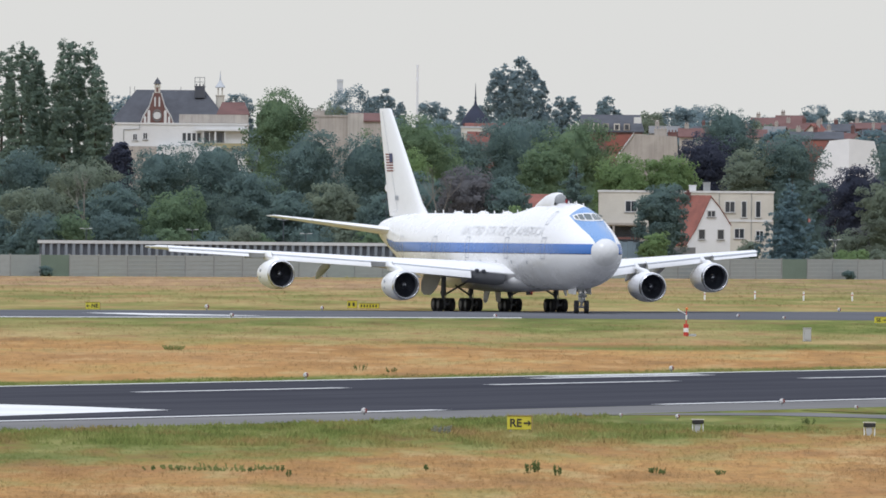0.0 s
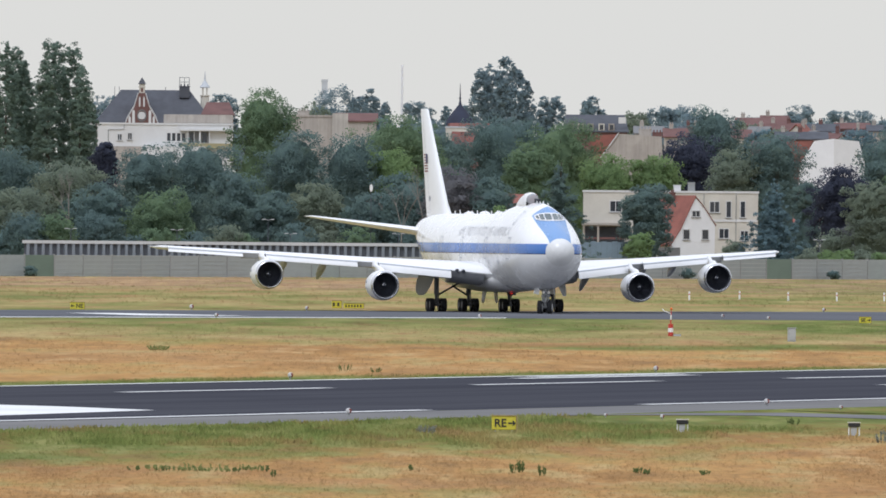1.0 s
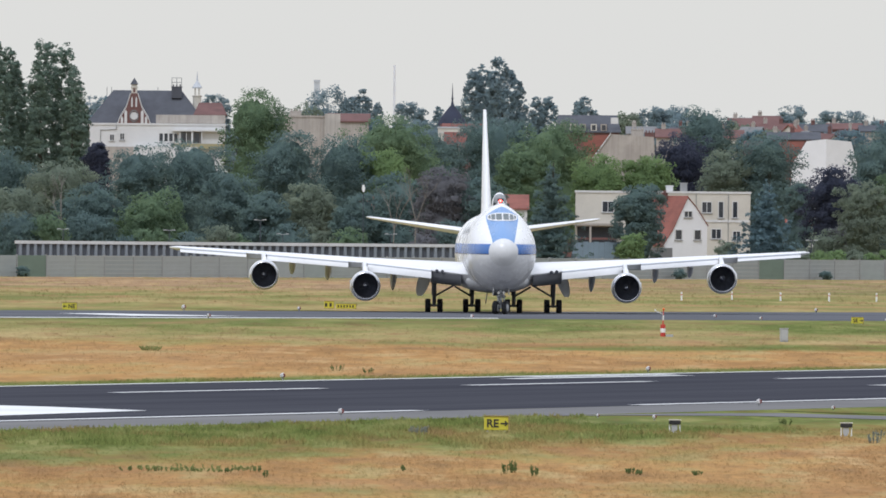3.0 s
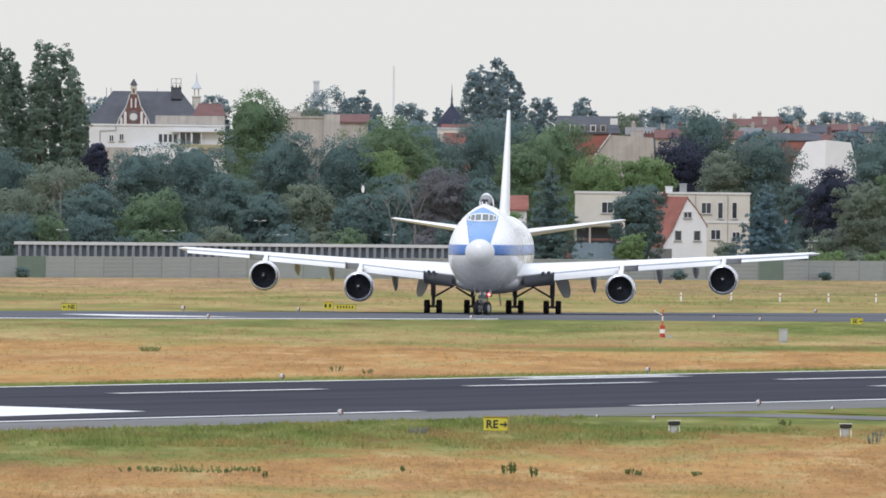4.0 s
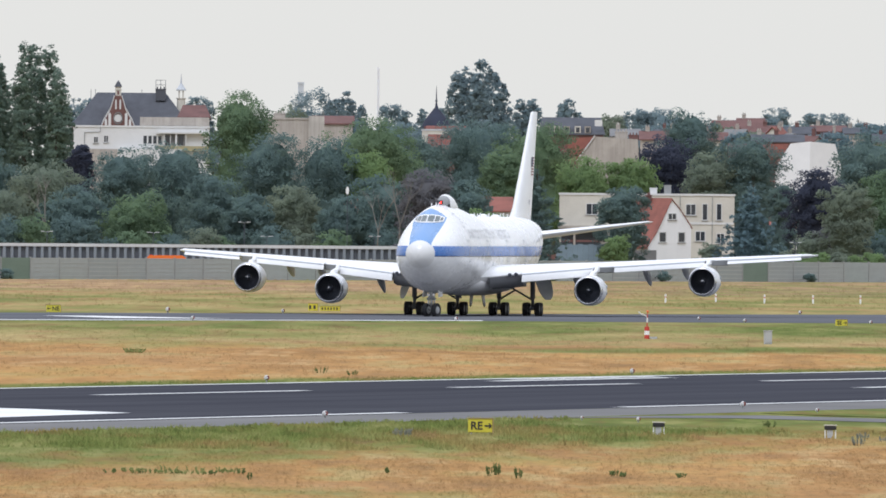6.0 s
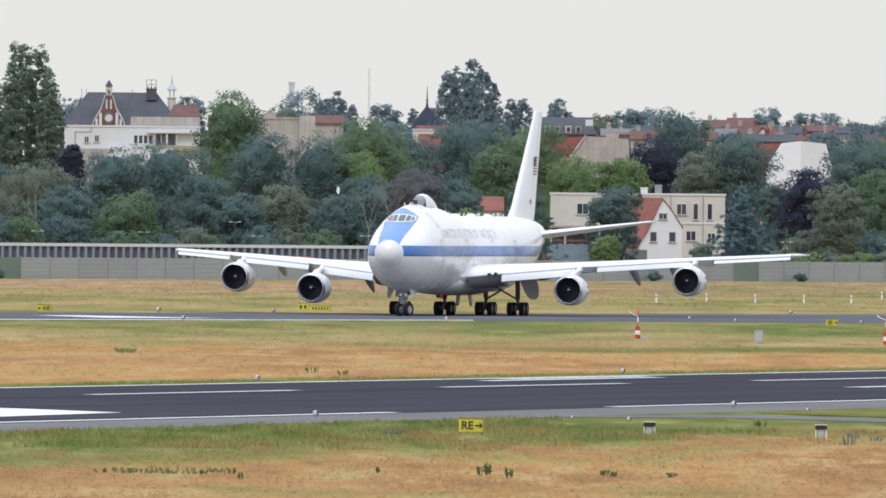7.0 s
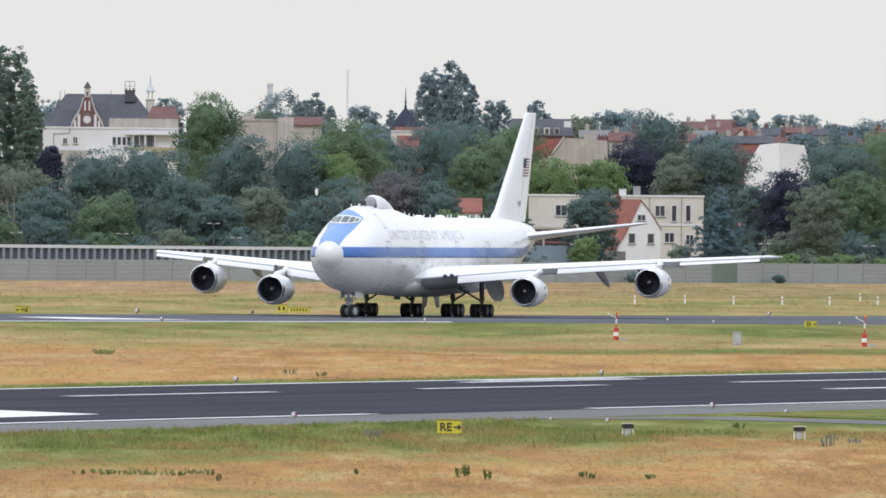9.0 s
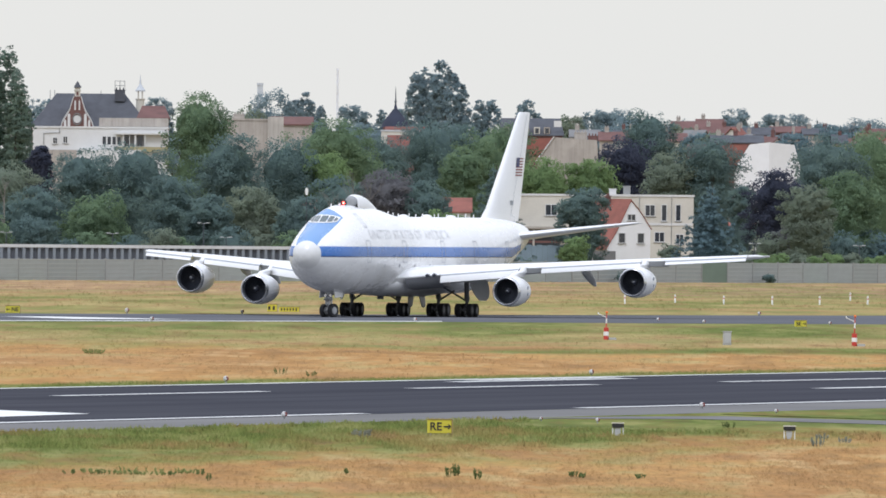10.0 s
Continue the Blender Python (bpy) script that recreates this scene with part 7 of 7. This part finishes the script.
# ---- weeds and grass ----
def weed(x, y, h, w, n, mat, seed, label="dark green weed standing above the dry grass"):
    """A weed: stems with leaves up them."""
    rg = random.Random(seed)
    ob = thing("weed", x, y, 0, 0, label, "plant", "weeds in the grass")
    bs, bl = bmesh.new(), bmesh.new()
    for _ in range(n):
        a, b = rg.uniform(-w, w) * 0.5, rg.uniform(-w, w) * 0.5
        hh = h * rg.uniform(0.6, 1.0)
        top = Vector((a * 1.5, b * 1.5, hh))
        rod(bs, (a, b, 0), top, 0.008, 0.004, 5)
        for k in range(15):
            f = rg.uniform(0.25, 1.0)
            p = Vector((a, b, 0)).lerp(top, f)
            t = rg.uniform(0, 6.28)
            n = rg.uniform(0.035, 0.075) * (1.2 - f * 0.5)
            d = Vector((math.cos(t), 0.6 * math.sin(t) + rg.uniform(-0.2, 0.2), 0.8 * math.sin(t) + 0.25)) * n
            s = Vector((-math.sin(t), 0.6 * math.cos(t), 0.8 * math.cos(t))) * n * 0.40
            bl.faces.new([bl.verts.new(q) for q in (p, p + d * 0.5 + s, p + d, p + d * 0.5 - s)])
    tagged(part("stem", bs, mat, ob), kind="stuff")
    bl.normal_update()
    for f in bl.faces:
        if f.normal.y > 0:
            f.normal_flip()
    leafage = part("foliage", bl, mat, ob)
    leafage.data.normals_split_custom_set_from_vertices([(0.0, -0.35, 0.94)] * len(leafage.data.vertices))
    tagged(leafage, kind="stuff")


for i, (x, y, h, w, n, m) in enumerate((
        (2.00, 490.32, 0.40, 0.12, 7, WEED), (2.23, 492.69, 0.40, 0.2, 14, WEED), (2.91, 486.39, 0.36, 0.18, 9, WEED), (6.08, 492.53, 0.20, 0.25, 10, WEED), (6.27, 490.40, 0.18, 0.2, 8, WEED),
        (8.20, 490.33, 0.16, 0.22, 8, WEED), (-1.15, 582.81, 0.32, 0.3, 10, WEED_BLUE), (-0.85, 581.43, 0.34, 0.35, 12, WEED_BLUE), (-1.33, 494.14, 0.2, 0.08, 4, WEED), (16.08, 567.73, 0.35, 0.4, 14, WEED_BLUE),
        (16.83, 586.46, 0.26, 0.4, 8, WEED_BLUE), (17.43, 577.56, 0.24, 0.4, 8, WEED_BLUE), (13.93, 617.70, 0.3, 0.4, 10, WEED), (-4.08, 818.80, 0.3, 0.5, 10, WEED), (-5.87, 829.87, 0.4, 0.6, 10, WEED), (-18.43, 951.38, 0.34, 1.0, 60, WEED_OLIVE))):
    weed(x, y, h, w, n, m, 70 + i, "grey-green weed standing in the grass" if m is WEED_BLUE else "dark green weed standing above the dry grass")


# a low dark row of them in the near field
rs = random.Random(31)
for i in range(17):
    f = i / 16
    a, b = Vector((-10.06, 492.09)), Vector((-6.02, 488.65))
    p = a.lerp(b, f) + Vector((rs.uniform(-0.1, 0.1), rs.uniform(-3, 3)))
    weed(p.x, p.y, rs.uniform(0.12, 0.24), rs.uniform(0.3, 0.5), rs.randint(4, 8), WEED if i % 4 == 0 else WEED_OLIVE, 130 + i)
weed(-5.61, 479.01, 0.26, 0.1, 5, WEED, 160)


def grass(name, count, y0, y1, spread, hmin, hmax, seed, keep, label):
    """A field of grass tufts: three leaning blades each, thinned by keep(x, y)."""
    rng = np.random.default_rng(seed)
    y = rng.uniform(y0, y1, count)
    x = rng.uniform(-1, 1, count) * y * spread
    ok = keep(x, y)
    x, y = x[ok], y[ok]
    n = len(x)
    verts, faces = [], []
    h = rng.uniform(hmin, hmax, n) * rng.uniform(0.5, 1.0, n)
    base = np.stack([x, y, np.zeros(n)], axis=1)
    tris = []
    for k in range(4):
        a = rng.uniform(0, 6.28, n)
        wd = h * rng.uniform(0.10, 0.22, n)
        p0 = base + np.stack([np.cos(a) * wd - wd * 0.8 + rng.normal(size=n) * h * 0.5, rng.normal(size=n) * h * 0.5, np.zeros(n)], axis=1)
        p1 = p0 + np.stack([wd * 1.6, np.zeros(n), np.zeros(n)], axis=1)
        p2 = p0 + np.stack([wd * 0.8 + rng.normal(size=n) * h * 0.45, rng.normal(size=n) * h * 0.3, h], axis=1)
        tris.append(np.stack([p0, p1, p2], axis=1))
    v = np.concatenate(tris).reshape(-1, 3)
    m = len(v) // 3
    me = bpy.data.meshes.new(name)
    me.vertices.add(len(v))
    me.vertices.foreach_set("co", v.reshape(-1))
    me.loops.add(len(v))
    me.loops.foreach_set("vertex_index", np.arange(len(v)))
    me.polygons.add(m)
    me.polygons.foreach_set("loop_start", np.arange(m) * 3)
    me.polygons.foreach_set("loop_total", np.full(m, 3))
    me.update()
    lit = np.repeat(rng.normal(size=(m, 3)) * 0.22 + np.array([0, -0.12, 1.0]), 3, axis=0)
    me.normals_split_custom_set_from_vertices(lit / np.linalg.norm(lit, axis=1)[:, None])
    me.materials.append(BLADES)
    return tagged(new(name, me), label, "grass", "", "stuff")


def across(x, y):
    return 0.3338 * y - 0.9426 * x


def off_paving(x, y):
    """Outside the near runway, its shoulder and the exit."""
    q = across(x, y)
    on = (q > 210.0) & (q < 266.8)
    exit_way = (x > 6) & (y > 612 - (x - 6) * 0.5) & (q < 214) & (y < 700)
    return ~on & ~exit_way


def patchy(x, y, a, b, seed):
    """Uneven growth: soft blotches a metres wide and b metres deep, from 0 to 1."""
    ph = np.random.default_rng(seed).uniform(0, 6.28, 8)
    v = np.sin(x / a + ph[0] + 1.4 * np.sin(y / b * 0.7 + ph[1])) + np.sin(x / a * 0.43 + y / b * 0.8 + ph[2]) + np.sin(y / b * 1.3 - x / a * 0.9 + ph[3]) + 0.8 * np.sin(x / a * 2.3 + y / b * 2.1 + ph[4])
    return 0.5 + v / 7.6


grass("near_grass", 62000, 425, 640, 0.0325, 0.025, 0.10, 1, lambda x, y: off_paving(x, y) & (patchy(x, y, 1.1, 14, 3) > np.random.default_rng(7).random(len(x)) * 0.9), "short dry grass tufts in straw and green")
grass("middle_grass", 34000, 800, 1300, 0.0335, 0.04, 0.15, 2, lambda x, y: off_paving(x, y) & (y < 1240 + x * 0.8) & (patchy(x, y, 1.6, 20, 4) > np.random.default_rng(8).random(len(x)) * 0.9), "dry grass tufts between the runways")
grass("far_grass", 16000, 1480, 2330, 0.034, 0.08, 0.30, 3, lambda x, y: (y > 1500 + np.maximum(x, 0) * 1.2) & (patchy(x, y, 2.0, 30, 5) > np.random.default_rng(9).random(len(x)) * 0.9), "dry grass tufts beyond the far runway")

grass("verge_grass", 30000, 545, 640, 0.0325, 0.06, 0.24, 4, lambda x, y: off_paving(x, y) & (across(x, y) > 184 + 10 * np.sin(x * 0.9) * np.sin(y * 0.11 + x * 0.3)) & (patchy(x, y, 0.8, 9, 6) > np.random.default_rng(10).random(len(x)) * 0.8), "longer green grass along the runway shoulder")
grass("far_verge_grass", 40000, 735, 1000, 0.0335, 0.05, 0.19, 5, lambda x, y: (across(x, y) > 267.2) & (across(x, y) < 273) & (patchy(x, y, 1.2, 12, 7) > np.random.default_rng(11).random(len(x)) * 0.8), "longer green grass along the runway edge")

# ---- street lamps and small things behind the wall ----
def street_lamp(x, y, h):
    """A slim pole with two short arms and flat heads."""
    ob = thing("street_lamp", x, y, 0, 0, "slim grey street lamp with two flat heads", "lamp", "street lamps behind the wall")
    bm = bmesh.new()
    rod(bm, (0, 0, 0), (0, 0, h), 0.09, 0.06)
    part("pole", bm, STEEL_DARK, ob)
    for s in (-1, 1):
        bm = bmesh.new()
        rod(bm, (0, 0, h - 0.1), (s * 0.5, 0, h), 0.04)
        arm = part("arm", bm, STEEL_POST, ob)
        bm = bmesh.new()
        box(bm, min(s * 0.4, s * 1.0), max(s * 0.4, s * 1.0), -0.15, 0.15, h - 0.03, h + 0.09)
        part("lamp_head", bm, STEEL_PALE, arm, "flat pale lamp head")


for x, h in ((-61.76, 6.91), (-44.61, 6.88), (-29.91, 8.66), (-26.26, 6.41), (-8.83, 6.56), (59.15, 6.16), (76.04, 5.94)):
    street_lamp(x, 2452, h)
ob = thing("oval_panel", -13.33, 2456, 0, 0, "small white oval panel on a thin mast among trees", "sign")
bm = bmesh.new()
rod(bm, (0, 0, 0), (0, 0, 13.28), 0.05)
part("mast", bm, STEEL_DARK, ob)
bm = bmesh.new()
loft(bm, [[(0.26 * math.cos(2 * math.pi * i / 20), y, 13.92 + 0.62 * math.sin(2 * math.pi * i / 20)) for i in range(20)] for y in (-0.12, -0.2)])
part("panel", bm, WHITEP, ob)
for i, (x, h, w) in enumerate(((-61.5, 1.7, 1.5), (36.5, 1.5, 2.0), (19.0, 1.1, 1.8), (60.0, 1.2, 1.6))):
    tree(x, A.y + (x - A.x) * dirn.y / dirn.x - 3.5, h, w, "dark", "round", 700 + i, "small dark bush at the foot of the airfield wall", "bush", "bushes by the wall", 0.0, "shrub")

# ---- orange van passing behind the airfield wall ----
van = thing("van", -90, 2420, 0, 0, "orange high-roofed van driving behind the airfield wall", "van")
bm = bmesh.new()
prism(bm, [(-3.3, 0.55), (3.5, 0.55), (3.6, 1.5), (3.3, 2.3), (2.35, 3.26), (2.0, 3.38), (-3.0, 3.38), (-3.3, 3.15)], -1.1, 1.1)
bmesh.ops.recalc_face_normals(bm, faces=bm.faces)
bmesh.ops.bevel(bm, geom=bm.edges[:], offset=0.07, segments=2, affect="EDGES")
shell = part("van_body", bm, ORANGE, van)
bm = bmesh.new()
for q in (-1.115, 1.115):
    bm.faces.new([bm.verts.new((a, q, b)) for a, b in ((1.5, 2.0), (2.9, 2.0), (2.2, 2.9), (1.5, 2.9))])
part("cab_window", bm, GLASS_DARK, shell, "dark cab window")
bm = bmesh.new()
box(bm, -3.1, -2.6, -0.8, 0.8, 3.38, 3.46)
part("rear_lamp_bar", bm, REDP, shell, "dark red rear lamp bar")
for x in (-2.1, 2.3):
    for q in (-0.95, 0.95):
        bm = bmesh.new()
        rod(bm, (x, q - 0.15, 0.38), (x, q + 0.15, 0.38), 0.38, n=18)
        part("wheel", bm, TYRE, van)


# ---- what moves ----
TAXI = [  # seconds, sideways, heading
    (0.0, 2.60, 17.80), (0.5, 3.235, 14.05), (1.0, 3.68, 10.80), (1.5, 3.995, 7.90), (2.0, 4.225, 5.40),
    (2.5, 4.375, 3.25), (3.25, 4.48, 0.45), (4.0, 4.51, -2.40), (4.5, 4.53, -4.23), (5.0, 4.51, -5.96), (5.5, 4.425, -7.60),
    (6.25, 4.18, -9.88), (7.0, 3.85, -11.90), (7.5, 3.575, -13.12), (8.0, 3.28, -14.22), (8.5, 2.975, -15.24), (9.0, 2.68, -16.05),
    (9.5, 2.42, -16.70), (10.0, 2.26, -17.30)]


VAN = [(0.0, -168.78), (2.5, -115.37), (4.0, -83.22), (5.0, -61.78), (5.7, -46.92), (6.5, -29.9), (7.2, -14.94), (7.5, -8.55),
       (8.0, 1.09), (8.5, 8.2), (9.0, 12.71), (9.5, 14.06), (10.0, 14.42)]


def nearer(t):
    """How far beyond 1400 m the aircraft stands: it rolls towards the camera, slowing."""
    return 12.6 - 3.05 * t + 0.075 * t * t


def motions():
    walk(aircraft, [(t, pose(x, 1400 + nearer(t), 0, 0, 0, turn)) for t, x, turn in TAXI])
    for ob, p, r, steer in WHEELS:
        rows = []
        for i in range(51):
            t = i * 0.2
            rows.append((t, Matrix.Translation(p) @ pose(0, 0, 0, 0, 0, steer) @ Matrix.Rotation((12.6 - nearer(t)) / r, 4, "X")))
        walk(ob, rows)
    for shade, p, phase in SHADES:
        walk(shade, [(i * 0.25, Matrix.Translation(p) @ Matrix.Rotation(2 * math.pi * (i * 0.25 - phase) / 1.385, 4, "Z")) for i in range(41)])
    # the van drives along behind the wall, then brakes
    walk(van, [(t, pose(x, 2420 - (85 if 6.4 < t < 7.6 else 30 if 5.6 < t < 8.1 else 0), 0)) for t, x in VAN])


motions()
